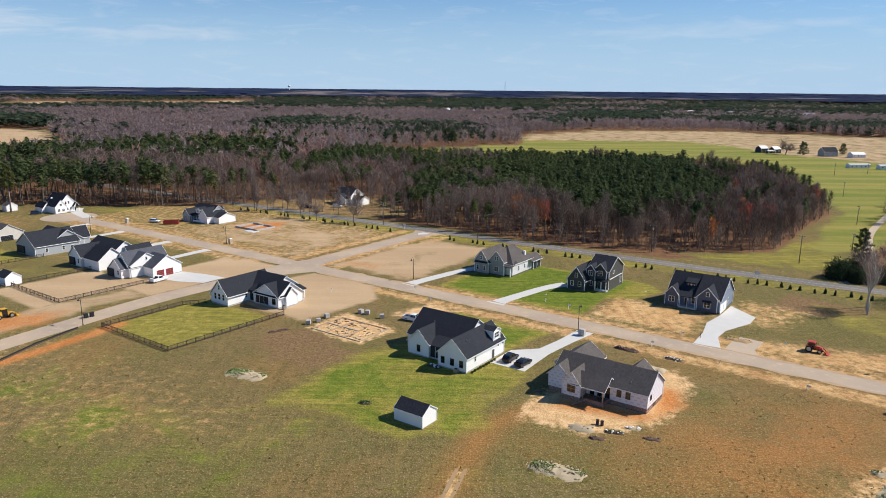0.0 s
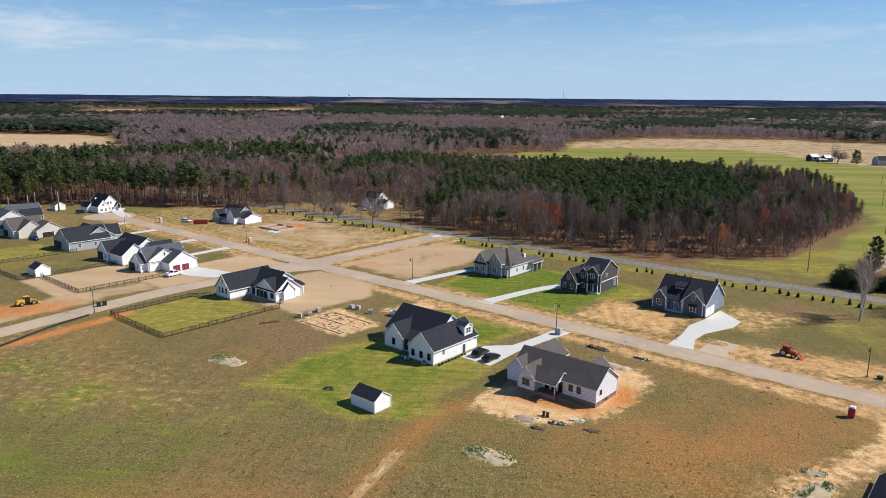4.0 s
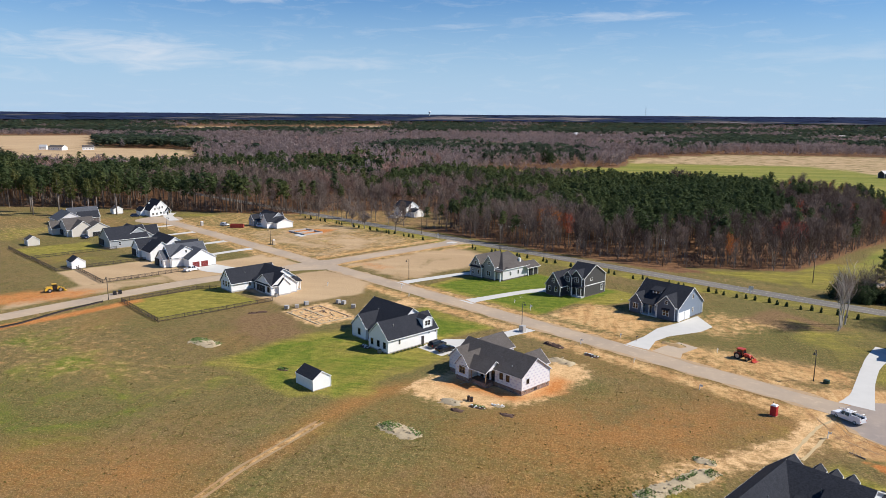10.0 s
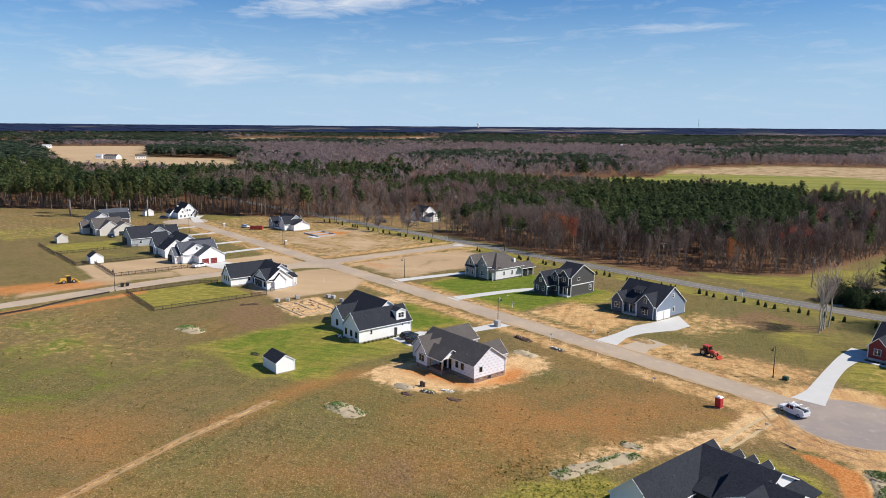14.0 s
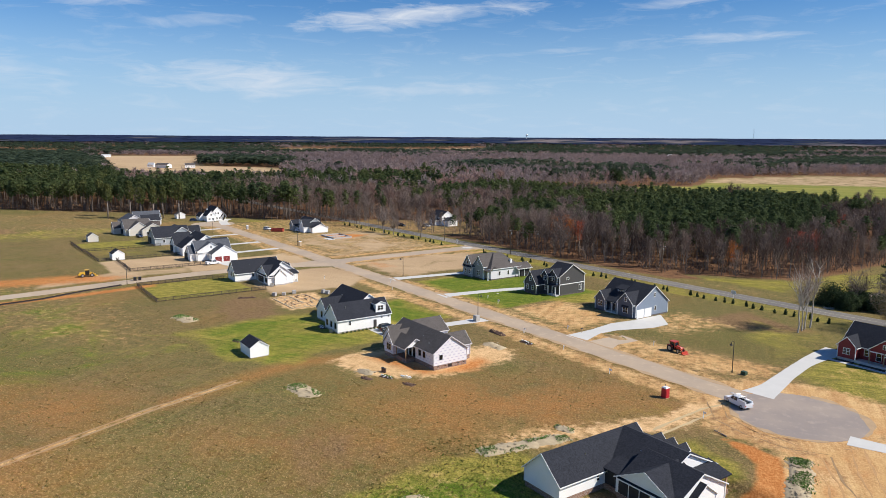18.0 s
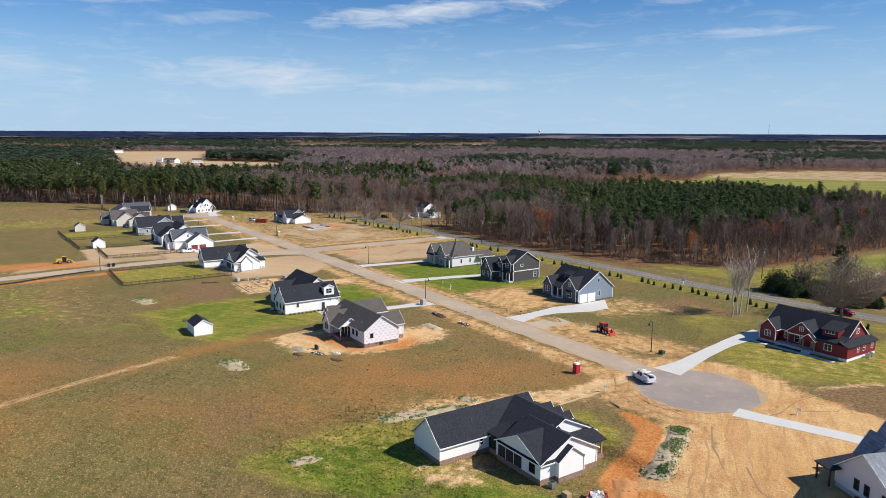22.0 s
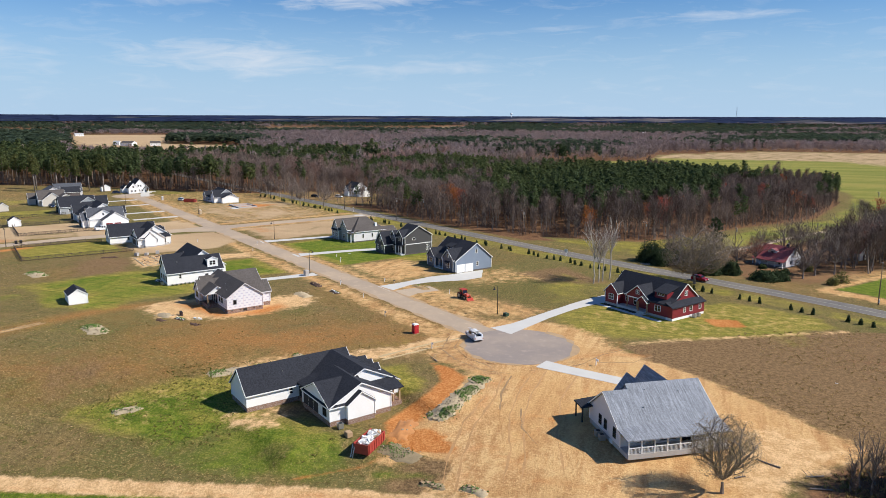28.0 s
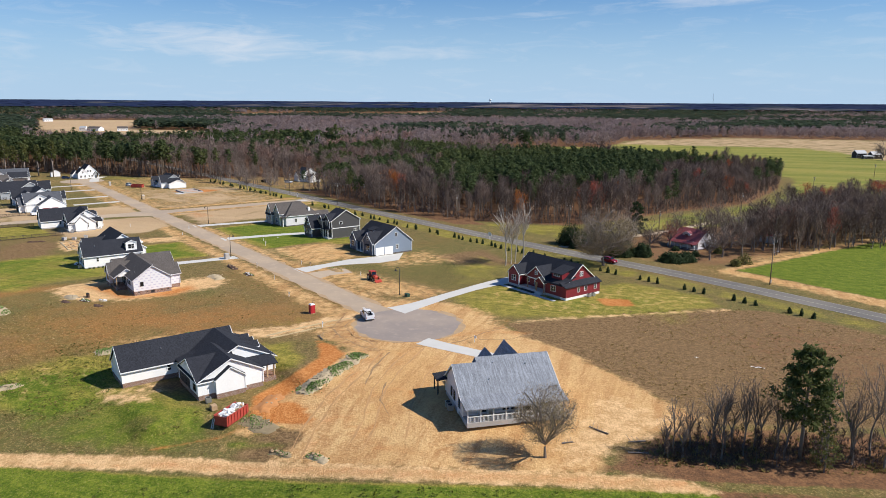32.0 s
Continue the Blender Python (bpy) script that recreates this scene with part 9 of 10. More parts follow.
def pot_box(name, label, category, x, y, w, d, h_, m, turn=ANG, cap=None):
    r = thing(name, label, category, x, y, turn, world=True)
    g = Geo()
    e = 0.04
    g.add([(-w / 2, -d / 2, 0), (w / 2, -d / 2, 0), (w / 2, d / 2, 0), (-w / 2, d / 2, 0), (-w / 2, -d / 2, h_ - e), (w / 2, -d / 2, h_ - e), (w / 2, d / 2, h_ - e), (-w / 2, d / 2, h_ - e),
           (-w / 2 + e, -d / 2 + e, h_), (w / 2 - e, -d / 2 + e, h_), (w / 2 - e, d / 2 - e, h_), (-w / 2 + e, d / 2 - e, h_)],
          [(3, 2, 1, 0), (0, 1, 5, 4), (1, 2, 6, 5), (2, 3, 7, 6), (3, 0, 4, 7), (4, 5, 9, 8), (5, 6, 10, 9), (6, 7, 11, 10), (7, 4, 8, 11), (8, 9, 10, 11)])
    part("body", g, m, r)
    return r


def porta(x, y, m, label):
    r = pot_box("portable_toilet", label, "portable toilet", x, y, 1.1, 1.1, 2.05, m)
    part("roof", Geo().add([(-0.6, -0.6, 2.05), (0.6, -0.6, 2.05), (0.6, 0.6, 2.05), (-0.6, 0.6, 2.05), (-0.4, -0.4, 2.28), (0.4, -0.4, 2.28), (0.4, 0.4, 2.28), (-0.4, 0.4, 2.28)], [(0, 1, 5, 4), (1, 2, 6, 5), (2, 3, 7, 6), (3, 0, 4, 7), (4, 5, 6, 7), (3, 2, 1, 0)]), M_PLASTICWHITE, r, "white moulded roof")
    part("door", Geo().box(0.55, 0.58, -0.38, 0.38, 0.12, 1.95), m, r)
    part("handle", Geo().box(0.58, 0.62, 0.26, 0.32, 0.95, 1.15), M_BLACK, r)
    part("vent_pipe", Geo().tube((-0.4, 0.4, 2.0), (-0.4, 0.4, 2.6), 0.05, 0.05, 6), M_BLACK, r)
    part("skid", Geo().box(-0.6, 0.6, -0.6, 0.6, 0, 0.1), M_WOOD, r)


porta(87.3, 124.3, M_REDPL, "red portable toilet with white roof by the street")
porta(-82.6, 269.5, plain("tan_plastic", (0.5, 0.38, 0.25), 0.5), "tan portable toilet on a far lot")
porta(-141, 311, M_BLOCK, "grey portable toilet on a far lot")
r = pot_box("utility_cabinet", "pale grey electrical cabinet beside a lamp post", "utility cabinet", 35.3, 167.2, 1.5, 1.2, 1.7, M_BLOCK)
part("door", Geo().box(-0.7, -0.02, -0.63, -0.6, 0.15, 1.55), M_BLOCK, r)
part("door", Geo().box(0.02, 0.7, -0.63, -0.6, 0.15, 1.55), M_BLOCK, r)
r = pot_box("utility_cabinet", "low dark green electrical box beside a lamp post", "utility cabinet", *W(-0.4, 177.4)[:2], 1.1, 0.9, 0.8, M_GREENPL)
for x_, y_ in ((-93.6, 177.4), (-92.6, 178.6)):
    r = pot_box("wheelie_bin", "black wheeled rubbish bin on the verge", "rubbish bin", x_, y_, 0.8, 0.9, 1.15, M_BLACK)
    part("lid", Geo().box(-0.43, 0.43, -0.48, 0.48, 1.15, 1.22), M_BLACK, r)
    wheels(r, [(-0.42, 0.38), (0.42, 0.38)], 0.12, 0.06)


def post_sign(x, y, h_, board, m=M_PLASTICWHITE, label="white marker post with a small board on a lot"):
    r = thing("sign_post", label, "sign", x, y, ANG, world=True)
    part("post", Geo().box(-0.06, 0.06, -0.06, 0.06, 0, h_), M_PLASTICWHITE, r)
    if board:
        part("board", Geo().box(0.06 if board < 1 else -board / 2, 0.06 + board if board < 1 else board / 2, -0.08, -0.03, h_ - board * 0.75, h_ - 0.05), m, r)


for x_, y_, h_, b_ in ((75.3, 134.9, 1.3, 0.6), (94.3, 115.8, 1.4, 0.5), (50.5, 159.9, 1.5, 0.6), (35.6, 188.6, 1.7, 0.7), (127.5, 117.0, 1.4, 0.6), (-8.2, 206.4, 1.4, 0.6), (-33, 204, 1.2, 0.5), (62.8, 149.1, 1.1, 0.3), (-3, 196, 1.0, 0.4), (60.5, 168, 1.1, 0.5), (30.2, 196, 1.0, 0.5), (83, 160.5, 1.2, 0.3)):
    post_sign(x_, y_, h_, b_)
post_sign(103.8, 224.2, 2.6, 1.6, label="white hoarding board facing the highway")
post_sign(-16.2, 302.8, 2.4, 1.4, label="white hoarding board at the side street corner")
r = thing("mailbox", "black mailbox on a post by a drive", "mailbox", *to_sn(64.5, 166.0))
part("post", Geo().box(-0.06, 0.06, -0.06, 0.06, 0, 1.0), M_WOOD, r)
part("body", Geo().tube((0, -0.3, 1.1), (0, 0.3, 1.1), 0.14, 0.14, 8), M_BLACK, r)


# ---- building-site things ----
def dumpster(x, y, turn, ln, label, heap):
    r = thing("skip_container", label, "skip", x, y, turn, world=True)
    w, h_ = 2.4, 1.7
    part("floor_plate", Geo().box(-ln / 2, ln / 2, -w / 2, w / 2, 0.15, 0.25), M_REDSTEEL, r)
    for sgn in (-1, 1):
        part("side_panel", Geo().box(-ln / 2, ln / 2, sgn * w / 2 - 0.04, sgn * w / 2 + 0.04, 0.25, h_), M_REDSTEEL, r)
        part("end_panel", Geo().box(sgn * ln / 2 - 0.04, sgn * ln / 2 + 0.04, -w / 2 + 0.04, w / 2 - 0.04, 0.25, h_), M_REDSTEEL, r)
        part("top_rail", Geo().box(-ln / 2 - 0.05, ln / 2 + 0.05, sgn * w / 2 - 0.08, sgn * w / 2 + 0.08, h_, h_ + 0.1), M_REDSTEEL, r)
        part("runner", Geo().box(-ln / 2, ln / 2, sgn * 0.5 - 0.08, sgn * 0.5 + 0.08, 0, 0.15), M_BLACK, r)
        for i in range(int(ln / 0.75)):
            x0 = -ln / 2 + 0.3 + i * 0.75
            part("side_rib", Geo().box(x0, x0 + 0.1, sgn * (w / 2 + 0.045), sgn * (w / 2 + 0.12), 0.25, h_) if sgn > 0 else Geo().box(x0, x0 + 0.1, -w / 2 - 0.12, -w / 2 - 0.045, 0.25, h_), M_REDSTEEL, r)
    if heap:
        rnd = random.Random(4)
        for i in range(90):
            a, b, c = rnd.uniform(0.15, 0.5), rnd.uniform(0.1, 0.35), rnd.uniform(0.03, 0.14)
            g = Geo().box(-a, a, -b, b, -c, c)
            o = tagged(part("waste_piece", g, rnd.choice((M_PLASTICWHITE, M_PLASTICWHITE, M_PLASTICWHITE, M_WOOD, M_BLOCK, M_LILAC))), "", "")
            o.parent = r
            o.matrix_basis = pose(rnd.uniform(-ln / 2 + 0.6, ln / 2 - 0.6), rnd.uniform(-0.75, 0.75), rnd.uniform(1.35, 1.85), rnd.uniform(-30, 30), rnd.uniform(-30, 30), rnd.uniform(0, 180))
        part("fill", Geo().box(-ln / 2 + 0.05, ln / 2 - 0.05, -w / 2 + 0.05, w / 2 - 0.05, 0.25, 1.3), M_PLASTICWHITE, r)
    return r


dumpster(101.4, 71.4, 87, 5.4, "red steel skip heaped with white building waste", True)
dumpster(-120.7, 309.4, 13, 6.4, "red steel skip on a far building lot", False)
r = thing("ladder", "pale timber ladder leaning on a skip", "ladder", 100.4, 68.1, 70, world=True)
g = Geo()
for y_ in (-0.22, 0.22):
    g.beam((-0.3, y_, 0.0), (0.25, y_, 1.9), 0.06, 0.08)
part("rails", g, M_PLASTICWHITE, r).name = "side_rail"
for i in range(6):
    part("rung", Geo().beam((-0.3 + 0.08 * i + 0.03, -0.22, 0.25 + 0.28 * i), (-0.3 + 0.08 * i + 0.03, 0.22, 0.25 + 0.28 * i), 0.04, 0.04), M_PLASTICWHITE, r)
r = pot_box("crate", "brown timber crate beside a new house", "crate", 96.8, 73.6, 1.1, 0.9, 0.8, M_WOOD)
for i in range(3):
    part("slat", Geo().box(-0.57, 0.57, -0.48, -0.455, 0.1 + i * 0.25, 0.25 + i * 0.25), M_WOOD, r)


def rock_mesh(seed, m):
    rnd = np.random.RandomState(seed)
    bm = bmesh.new()
    bmesh.ops.create_icosphere(bm, subdivisions=1, radius=0.5)
    for v in bm.verts:
        v.co *= 0.75 + 0.5 * rnd.rand()
        v.co.z *= 0.7
    me = bpy.data.meshes.new("rock")
    bm.to_mesh(me)
    bm.free()
    me.materials.append(m)
    return me


ROCKS = {m.name: [rock_mesh(i, m) for i in range(4)] for m in (M_STONE, M_SANDPILE, M_RUSTDARK, M_PLASTICWHITE, M_WOOD)}


def heap(name, label, pts, w, h_, m, seed, rocks=0, rock_m=None, weeds=0, kind="pile"):
    """A mound along a line, uneven, with stones and weeds on it."""
    rnd = random.Random(seed)
    x0, y0 = pts[0]
    r = thing(name, label, kind, x0, y0, 0, world=True)
    ox, oy, oz = r.matrix_basis.translation
    ln = sum(math.hypot(b[0] - a[0], b[1] - a[1]) for a, b in zip(pts, pts[1:]))
    bm = bmesh.new()
    nu, nv = max(8, int((ln + w) / 0.45)), max(8, int(w / 0.4))
    grid = []
    a, b = Vector(pts[0]), Vector(pts[-1])
    d = (b - a).normalized() if ln > 0.1 else Vector((1, 0))
    e = Vector((-d.y, d.x))
    tot = ln + w
    for i in range(nu + 1):
        row = []
        for j in range(nv + 1):
            u, v = i / nu * tot - w / 2, (j / nv - 0.5) * w
            du = max(0, -u, u - ln) / (w / 2)
            q = math.hypot(du, v / (w / 2))
            nz = noise.noise(Vector((u * 0.9 + seed, v * 0.9, 0))) + 0.6 * noise.noise(Vector((u * 2.6, v * 2.6 + seed, 1)))
            q *= 1.0 + 0.6 * nz
            z = h_ * max(0.0, 1 - q ** 1.3) * (0.75 + 0.6 * nz)
            p = a + d * u + e * v
            z = max(z, 0.0) - (0.05 if q < 0.92 else 0.35)
            gx_, gy_, gz_ = drape(p.x, p.y, 0.0)
            row.append(bm.verts.new((gx_ - ox, gy_ - oy, gz_ - oz + z)))
        grid.append(row)
    for i in range(nu):
        for j in range(nv):
            bm.faces.new((grid[i][j], grid[i + 1][j], grid[i + 1][j + 1], grid[i][j + 1]))
    me = bpy.data.meshes.new("mound")
    bm.to_mesh(me)
    bm.free()
    me.materials.append(m)
    me.shade_smooth()
    part("mound", me, None, r)

    def spot():
        u, v = rnd.uniform(-w * 0.35, ln + w * 0.35), rnd.gauss(0, w * 0.2)
        p = a + d * u + e * v
        du = max(0, -u, u - ln) / (w / 2)
        gx_, gy_, gz_ = drape(p.x, p.y, 0.0)
        return gx_ - ox, gy_ - oy, gz_ - oz + h_ * max(0.0, 1 - math.hypot(du, v / (w / 2)) ** 1.3) * 0.7
    for i in range(rocks):
        px_, py_, pz_ = spot()
        k = rnd.uniform(0.15, 0.6)
        part("rock", ROCKS[(rock_m or M_STONE).name][i % 4], None, r, at=Matrix.Translation((px_, py_, pz_ + 0.02)) @ Matrix.Diagonal((k, k * rnd.uniform(0.6, 1.3), k * 0.8, 1)))
    if weeds:
        c = np.array([spot() for _ in range(weeds * 18)])
        rr = np.random.RandomState(seed)
        sel = (np.sin(c[:, 0] * 0.9 + seed) + np.cos(c[:, 1] * 0.8)) > 0.1
        c = c[sel] + [0, 0, 0.12]
        v, f = tris_at(c, unit(rr.normal(size=(len(c), 3)) * [0.6, 0.6, 0.3] + [0, 0, 0.8]), 0.24 + 0.16 * rr.rand(len(c)), 0.15, rr)
        me = bpy.data.meshes.new("weeds")
        me.from_pydata(v.tolist(), [], f.tolist())
        me.materials.append(M_WEED)
        tagged(part("weed_growth", me, None, r), kind="stuff")
    return r


heap("brush_pile", "pale brush and spoil heap overgrown with weeds", [(-44.0, 141.6), (-39.0, 139.4)], 5.0, 0.7, M_SANDPILE, 1, 30, M_SANDPILE, 60)
M_SPOIL = plain("grey_brown_spoil", (0.26, 0.2, 0.115), 0.95, var=0.4, scale=0.8, fine=5.0, bump=0.6)
heap("spoil_heap", "pale spoil heap with green weeds on the field", [(16.6, 103.8), (21.4, 101.4)], 5.0, 0.6, M_SANDPILE, 2, 30, M_SANDPILE, 60)
heap("spoil_heap", "sandy spoil heap with boulders and weeds", [(62.0, 89.0), (71.5, 98.0)], 4.4, 0.45, M_SANDPILE, 3, 44, M_STONE, 90)
heap("spoil_heap", "low sandy spoil patch", [(70.5, 102.5), (72.6, 101.6)], 2.4, 0.6, M_SANDPILE, 4, 6, M_SANDPILE, 8)
heap("rubble_pile", "long pale rubble pile with weeds on clay", [(106.9, 84.6), (108.6, 102.0)], 4.4, 0.6, M_SANDPILE, 5, 110, M_STONE, 170)
heap("spoil_heap", "orange clay mound beside rubble", [(104.0, 76.6), (103.4, 80.5)], 3.6, 0.5, plain("orange_clay", (0.5, 0.22, 0.075), 0.95, var=0.3, scale=0.8, fine=5.0, bump=0.5), 6, 4)
heap("spoil_heap", "grey-green weedy spoil mound", [(104.4, 72.0), (107.6, 70.4)], 4.6, 0.3, M_SPOIL, 7, 14, M_STONE, 16)
heap("brush_pile", "grey brush heap beside the track", [(112.8, 64.6), (114.6, 64.2)], 2.0, 0.35, M_SPOIL, 8, 16, M_WOOD, 4)
heap("brush_pile", "dry brush heap on straw", [(118.2, 65.0), (120.2, 64.6)], 2.2, 0.6, M_SANDPILE, 9, 14, M_WOOD, 8)
heap("spoil_heap", "small sand heap on the green field", [(58.0, 69.2), (59.6, 70.8)], 2.8, 0.7, M_SANDPILE, 10, 8, M_SANDPILE, 12)
heap("gravel_heap", "pale grey gravel heap beside the unfinished house", [(24.6, 117.6), (26.4, 117.0)], 3.4, 0.7, M_STONE, 11, 6, M_STONE, 0)
heap("debris_heap", "heap of dark offcuts and debris", [(30.3, 116.2), (32.2, 115.6)], 1.8, 0.5, M_RUSTDARK, 12, 16, M_PLASTICWHITE, 4)
heap("debris_heap", "flat heap of pale waste by the unfinished house", [(34.4, 117.6), (35.8, 117.2)], 1.6, 0.4, M_SANDPILE, 13, 10, M_PLASTICWHITE, 0)
heap("debris_heap", "low dark red debris heap on clay", [(27.0, 113.8), (28.2, 113.4)], 1.8, 0.4, M_RUSTDARK, 14, 8, M_RUSTDARK, 0)
heap("debris_heap", "low dark red debris heap on the field", [(36.6, 113.6), (37.9, 113.3)], 2.0, 0.4, M_RUSTDARK, 15, 8, M_RUSTDARK, 0)
heap("timber_heap", "heap of timber offcuts near the street", [(42.2, 158.6), (45.6, 156.2)], 2.2, 0.9, M_RUSTDARK, 16, 24, M_WOOD, 0)
heap("debris_heap", "heap of pale and dark waste near the street", [(52.0, 152.2), (54.2, 150.8)], 1.8, 0.6, M_RUSTDARK, 17, 18, M_PLASTICWHITE, 6)
heap("stone_heap", "small heap of brown stones on bare soil", [(-42.8, 167.0), (-38.8, 169.6)], 1.4, 0.5, M_RUSTDARK, 18, 18, M_RUSTDARK, 0)
heap("brush_pile", "small dark brush clump on the lawn", [(-15.2, 127.2), (-14.0, 127.0)], 1.6, 0.6, M_RUSTDARK, 19, 6, M_RUSTDARK, 10)
heap("debris_heap", "garden things piled behind a white house", [(-2.0, 146.6), (-0.6, 145.4)], 1.8, 0.6, M_RUSTDARK, 20, 14, M_PLASTICWHITE, 0)
heap("spoil_heap", "sandy mound beside the unfinished house", [(45.0, 147.0), (48.0, 145.0)], 3.6, 0.7, M_SANDPILE, 21, 8, M_SANDPILE, 0)
heap("spoil_heap", "brown mound beside a drive", [(71.6, 165.6), (75.0, 163.6)], 3.0, 0.6, plain("dry_grass_soil", (0.4, 0.26, 0.12), 0.95, var=0.4, scale=0.8, fine=6.0, bump=0.5), 22, 0, None, 6)

# bricks, barrels and boards around the unfinished house
for x_, y_ in ((28.9, 119.0), (29.6, 118.5)):
    r = thing("barrel", "dark rusty barrel on sand", "barrel", x_, y_, 0, world=True)
    part("body", Geo().tube((0, 0, 0), (0, 0, 0.9), 0.3, 0.3, 12), M_RUSTDARK, r, smooth_shade=False)
    part("rim", Geo().tube((0, 0, 0.86), (0, 0, 0.92), 0.32, 0.32, 12), M_BLACK, r)


def pallet(x, y, h_, m, turn, label):
    r = thing("pallet_load", label, "pallet", x, y, turn, world=True)
    for i in range(5):
        part("board", Geo().box(-0.6, 0.6, -0.6 + i * 0.26, -0.44 + i * 0.26, 0.1, 0.14), M_WOOD, r)
    for i in (-0.5, 0.0, 0.5):
        part("bearer", Geo().box(i - 0.05, i + 0.05, -0.6, 0.6, 0, 0.1), M_WOOD, r)
    k = int(h_ / 0.2)
    for j in range(k):
        for a in range(3):
            for b in range(2):
                part("block", Geo().box(-0.57 + a * 0.39, -0.2 + a * 0.39, -0.57 + b * 0.58, -0.02 + b * 0.58, 0.14 + j * 0.2, 0.33 + j * 0.2), m, r)


for i, (x_, y_, h_) in enumerate(((-34.3, 173.9, 1.0), (-32.0, 175.9, 0.8), (-30.4, 179.4, 1.2), (-21.8, 183.4, 1.0), (-19.9, 182.7, 1.2), (-15.7, 179.3, 1.0))):
    pallet(x_, y_, h_, M_BLOCK, 20 * i, "pallet stacked with grey concrete blocks")

# trench and block rows of a new foundation
r = thing("foundation_plot", "rows of pale blocks and trenches for a new foundation", "foundation", *to_sn(-23, 170.5))
for k_, (a0, b0, a1, b1) in enumerate(((-8, -5.5, 8, -5.5), (-8, 5.5, 8, 5.5), (-8, -5.5, -8, 5.5), (8, -5.5, 8, 5.5), (-3, -5.5, -3, 5.5), (3, -5.5, 3, 2), (-8, 0, 3, 0))):
    part("footing", Geo().beam((a0, b0, 0.06), (a1, b1, 0.06), 0.45, 0.2), M_WOOD if k_ % 3 else M_SANDPILE, r)
_rk = random.Random(9)
for i in range(120):
    k = _rk.uniform(0.3, 0.9)
    part("rock", ROCKS[_rk.choice((M_STONE.name, M_SANDPILE.name, M_RUSTDARK.name))][i % 4], None, r, at=pose(_rk.uniform(-7.6, 7.6), _rk.uniform(-5.2, 5.2), 0.05, 0, 0, _rk.uniform(0, 360)) @ Matrix.Diagonal((k * 1.4, k * 0.7, k * 0.5, 1)))
r = thing("foundation_plot", "low block walls of a new foundation beside clay", "foundation", *to_sn(-81, 303))
for a0, b0, a1, b1 in ((-8, -5, 6, -5), (-8, 5, 6, 5), (-8, -5, -8, 5), (6, -5, 6, 5), (-1, -5, -1, 5)):
    part("block_wall", Geo().beam((a0, b0, 0.35), (a1, b1, 0.35), 0.3, 0.7), M_BLOCK, r)
part("slab", Geo().box(1.5, 8, -8.5, -5.2, 0, 0.12), M_CONC, r)

# shrubs planted in threes along the highway
_b = 0
_s = -284.0
while _s < 74:
    for k_ in range(3):
        s_ = _s + k_ * 2.7
        if -190 < s_ < -163:
            continue
        nn_ = 226 + 13.8 * (s_ + 284) / 356 + 0.9 * math.sin(s_)
        if s_ > -12:
            nn_ = 236.5 + 5.0 * (s_ + 12) / 84
        hgt_ = 1.5 + 0.5 * math.sin(s_ * 3.1) ** 2
        if _b == 0:
            first_ = shrub("arborvitae", "small dark columnar evergreen in a highway planting row", *W(s_, nn_)[:2], 0.95, 1.7, 300, 190, 0.0, "highway evergreens")
        else:
            q_ = copy_thing(first_, pose(*W(s_, nn_), 0, 0, s_ * 40))
            q_.scale = (0.85 + 0.3 * math.sin(s_ * 7) ** 2, 0.85 + 0.3 * math.sin(s_ * 5) ** 2, hgt_ / 1.7)
        _b += 1
    _s += 13.4 if _s < -60 or _s > -20 else 9.6
for i, (x_, y_, w_, h_) in enumerate(((172, 219, 3.4, 2.2), (166, 226, 3, 1.8), (186, 212, 5.5, 4.0), (183, 208, 4, 3), (179, 226, 4, 3.5))):
    shrub("shrub", "brownish garden shrub by the farmhouse", x_, y_, w_, h_, 320 + i, 420, 0.9 if i > 1 else 0.1)
for i in range(9):
    shrub("foundation_shrub", "low clipped shrub beside a house wall", *W(-77.2, 120 + i * 1.15)[:2], 0.5, 0.45, 340 + i, 60, 0.3, "shrubs by the white wall")

# fallen limbs and scraps
for i, (x_, y_, a_, l_) in enumerate(((156.4, 84.2, 150, 3.2), (159.4, 79.4, 5, 2.8), (161.6, 83.6, 200, 2.6), (98.0, 108.6, 130, 2.6), (150.4, 79.2, 20, 1.6))):
    r = thing("fallen_limb", "grey fallen tree limb on bare ground", "branch", x_, y_, a_, world=True)
    part("stem", Geo().tube((0, 0, 0.12), (l_, 0.3, 0.2), 0.13, 0.07, 6), M_BARK, r)
    for k_ in range(6):
        part("branch", Geo().tube((l_ * (0.2 + k_ * 0.13), 0.1, 0.18), (l_ * (0.35 + k_ * 0.13), (-1) ** k_ * (0.5 + 0.1 * k_), 0.45 + 0.05 * k_), 0.04, 0.012, 4), M_BARK, r)
for x_, y_, l_ in ((180.1, 120.0, 2.4), (169.6, 121.9, 0.6), (31.5, 203.2, 0.8), (62.5, 207.6, 0.9)):
    r = thing("plastic_sheet", "crumpled white plastic sheet on the ground", "litter", x_, y_, 0, world=True)
    g = Geo()
    vs_ = [(l_ * (i / 6 - 0.5), (j - 0.5) * 0.35 + 0.12 * math.sin(i * 2.1), 0.06 + 0.07 * math.sin(i * 1.7 + j * 2)) for i in range(7) for j in range(2)]
    g.add(vs_ + [(a, b, c + 0.02) for a, b, c in vs_], [(2 * i, 2 * i + 2, 2 * i + 3, 2 * i + 1) for i in range(6)] + [(14 + 2 * i, 15 + 2 * i, 17 + 2 * i, 16 + 2 * i) for i in range(6)])
    part("sheet", g, M_PLASTICWHITE, r)


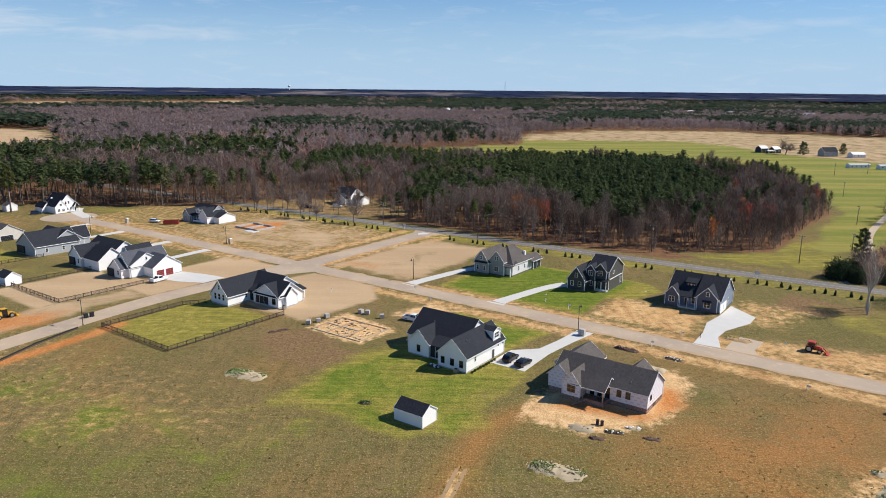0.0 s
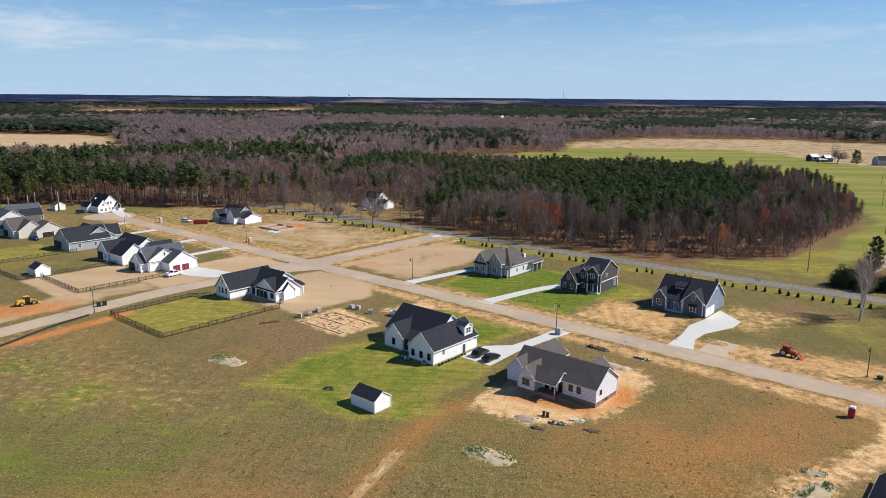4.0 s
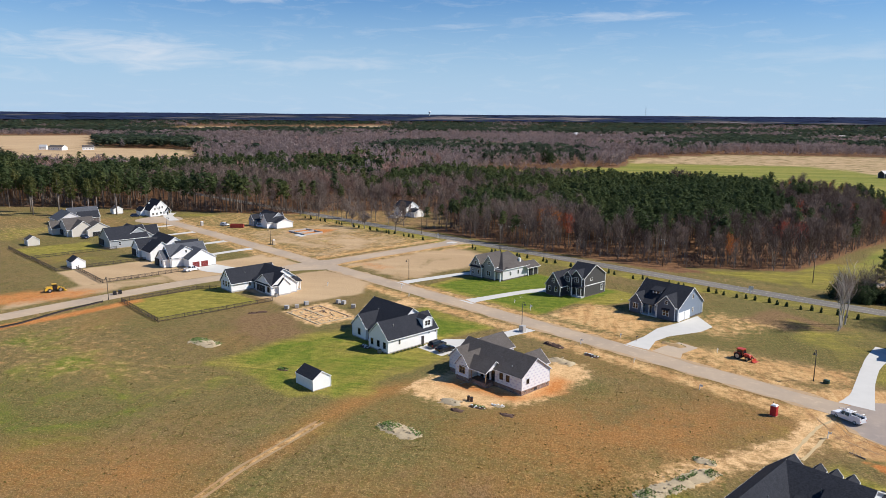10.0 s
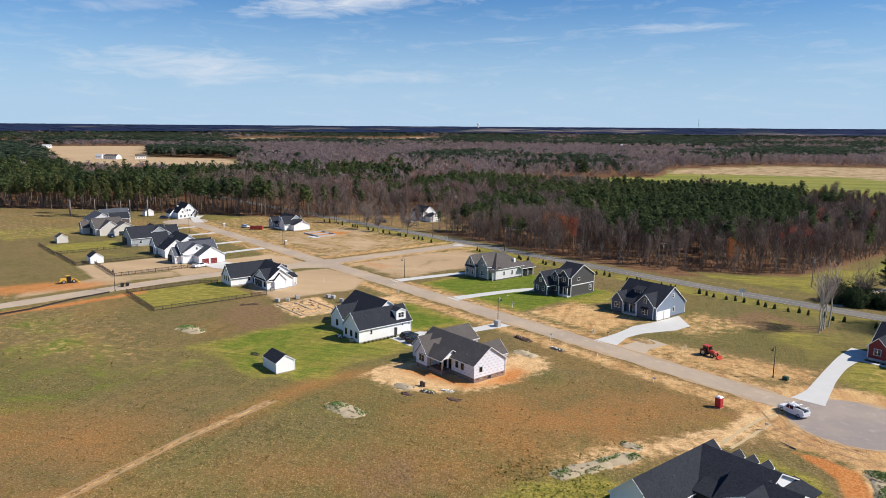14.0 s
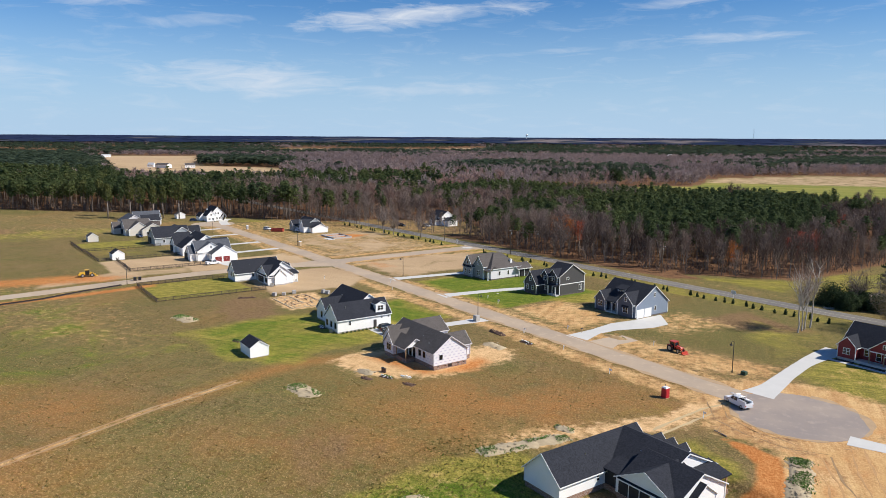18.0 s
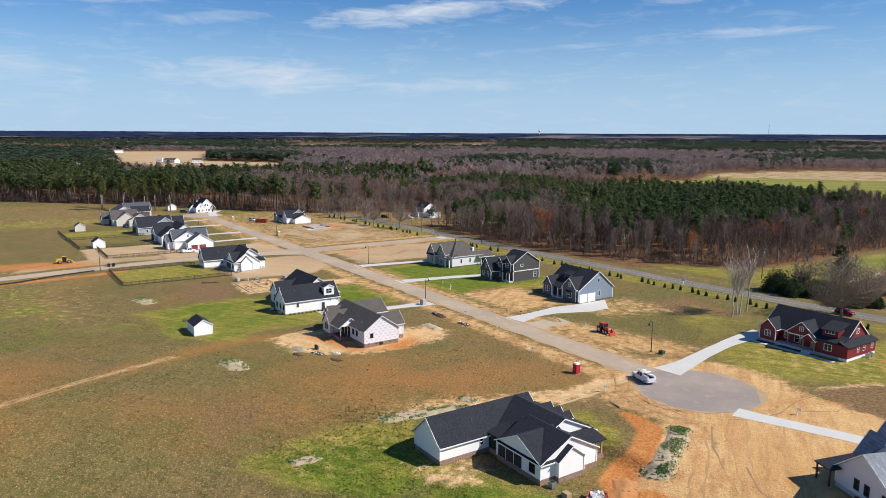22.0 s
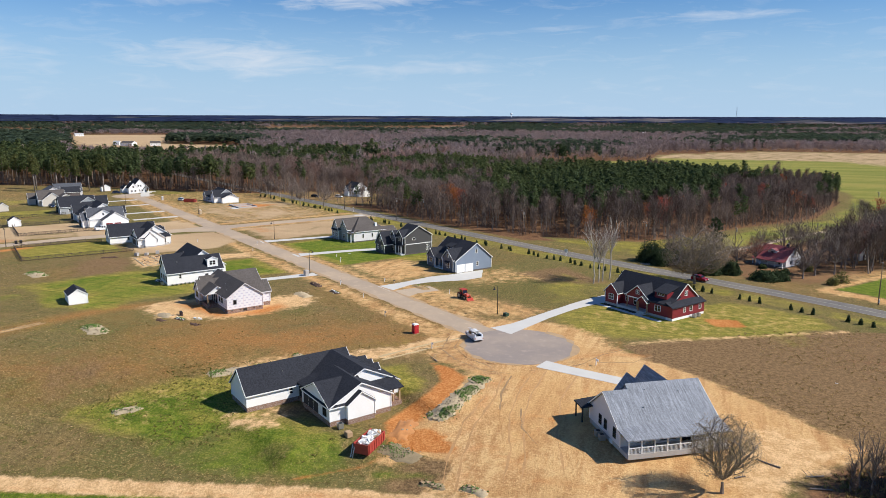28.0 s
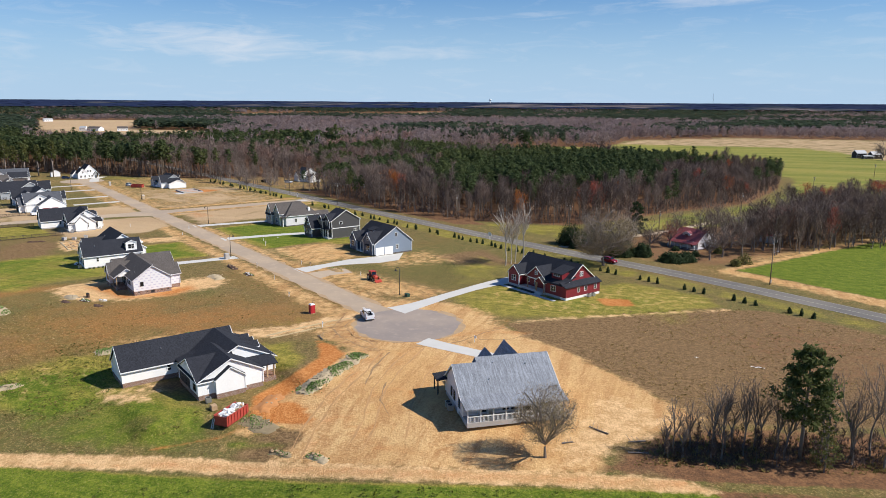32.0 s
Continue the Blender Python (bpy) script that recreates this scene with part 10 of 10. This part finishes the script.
# ---- distance: farm buildings, mast, water tower ----
def barn(label, x, y, turn, ln, w, ze, zr, walls, roof, name="barn"):
    b = House(name, label, x, y, walls, roof, turn=turn, world=True, base=M_BLOCK)
    b.root["category"] = "building"
    b.wing(-ln / 2, ln / 2, -w / 2, w / 2, ze, zr, "s", 0.05)
    for i in range(int(ln // 4)):
        b.window("-n", -w / 2, -ln / 2 + 2 + i * 4, ze * 0.55, 1.0, 1.0, 1, 1)


M_OLDWOOD = plain("old_dark_boards", (0.06, 0.05, 0.05), 0.9, var=0.4)
M_TIN = plain("pale_tin_roof", (0.5, 0.5, 0.5), 0.5, 0.3, var=0.2)
barn("dark weathered barn with tin roof in a far field", 329, 731, 20, 9, 8, 4.5, 7, M_OLDWOOD, M_TIN)
barn("dark weathered barn with tin roof beside another barn", 341, 727, 20, 9, 7, 4, 6.4, M_OLDWOOD, M_TIN)
barn("low grey shed between dark barns", 334, 722, 20, 9, 4, 2.4, 3.2, M_OLDWOOD, M_TIN, "shed")
barn("distant grey farmhouse with dark roof", 378, 695, 10, 15, 9, 4.5, 8.5, M_GREYSIDE, M_ROOF, "house")
barn("distant white outbuilding with tin roof", 400, 684, 10, 14, 7, 3, 5, M_WHITE, M_TIN, "outbuilding")
barn("long white mobile home in a far yard", 344, 584, 5, 18, 5, 2.8, 3.6, M_WHITE, M_TIN, "mobile_home")
barn("long white mobile home with dark windows", 366, 577, 5, 20, 5, 2.8, 3.6, M_WHITE, M_TIN, "mobile_home")
for i, (x_, y_, ln_, w_) in enumerate(FAR_BUILDINGS):
    barn("distant white building with pale roof" if i % 3 else "distant pale house with grey roof", x_, y_, 20 * i, ln_, w_, 4.5 if i < 14 else 6, 7.5 if i < 14 else 9.5, M_WHITE, M_TIN if i % 2 else M_ROOFBROWN, "building")
r = thing("radio_mast", "thin lattice radio mast on the horizon", "mast", 372, 4340, 0, 50, world=True)
for i in range(3):
    part("mast_leg", Geo().tube((1.6 * math.cos(2.1 * i), 1.6 * math.sin(2.1 * i), 0), (1.2 * math.cos(2.1 * i), 1.2 * math.sin(2.1 * i), 62), 0.5, 0.5, 4), M_STEEL, r)
r = thing("water_tower", "white water tower on the horizon", "water tower", -900, 4232, 0, 48, world=True)
part("column", Geo().tube((0, 0, -5), (0, 0, 22), 2.5, 2.0, 10), M_PLASTICWHITE, r)
part("tank", Geo().tube((0, 0, 20), (0, 0, 25), 3, 8, 14).tube((0, 0, 25), (0, 0, 30), 8, 5, 14), M_PLASTICWHITE, r)

# dry weeds and grass clumps on the rough ground
rr_ = np.random.RandomState(77)


def tuft_template(seed, n, spread_, tall):
    q, t = np.random.RandomState(seed), Template()
    c = np.stack([q.normal(size=n) * spread_, q.normal(size=n) * spread_, np.full(n, tall * 0.45)], 1)
    v, f = tris_at(c, unit(q.normal(size=(n, 3)) * [0.5, 0.5, 0.1] + [0, 0, 0.8]), np.full(n, tall), np.full(n, tall * 0.5), q)
    t.add(v, f, 1)
    return t.done()


M_DRYWEED = foliage("dry_weed_blades", [(0.1, 0.14, 0.03), (0.2, 0.17, 0.055), (0.36, 0.25, 0.11), (0.55, 0.4, 0.2)], 0.9)
TUFTS = [tuft_template(i, 6, 0.35, 1.0) for i in range(3)]


def weeds(label, poly, count, h_lo, h_hi, t_lo, t_hi, seed):
    q = np.random.RandomState(seed)
    p = np.array(poly)
    x, y = q.uniform(p[:, 0].min(), p[:, 0].max(), count), q.uniform(p[:, 1].min(), p[:, 1].max(), count)
    ok = inside_np(poly, x, y) & (vnoise(x, y, 9, seed) + 0.4 * vnoise(x, y, 3, seed + 1) > 0.55)
    x, y = x[ok], y[ok]
    n = len(x)
    scatter("weeds", TUFTS, rows(x, y, h_lo + (h_hi - h_lo) * q.rand(n) ** 2, 0.8 + 0.8 * q.rand(n), t_lo + (t_hi - t_lo) * q.rand(n)), (M_BARK, M_DRYWEED), label, "weeds")


weeds("dry and green weed clumps over the rough field", [(-90, 20), (40, 48), (66, 60), (70, 100), (94, 116), (60, 148), (48, 116), (20, 112), (-4, 108), (-60, 150), (-96, 140)], 16000, 0.08, 0.24, 0.2, 1.0, 401)
weeds("pale straw stalks over bare brown soil", [(146, 118), (172, 94), (205, 102), (228, 130), (205, 149), (181, 161), (155, 149)], 5000, 0.12, 0.32, 0.5, 1.0, 402)
weeds("green weed clumps round the new house", [(50, 60), (96, 64), (98, 74), (78, 70), (70, 88), (66, 100), (52, 90)], 5000, 0.1, 0.25, 0.0, 0.6, 403)
weeds("thick green grass beyond the sandy track", [(20, 20), (60, 36), (116, 56.9), (153, 66.9), (200, 79.5), (215, 70), (140, 50), (60, 24)], 15000, 0.12, 0.34, 0.0, 0.12, 404)
weeds("dead brush and leaf litter under the thicket", [(160, 76), (176, 79.5), (205, 87.5), (212, 98), (196, 94), (172, 90), (162, 85)], 2400, 0.15, 0.6, 0.3, 0.7, 405)
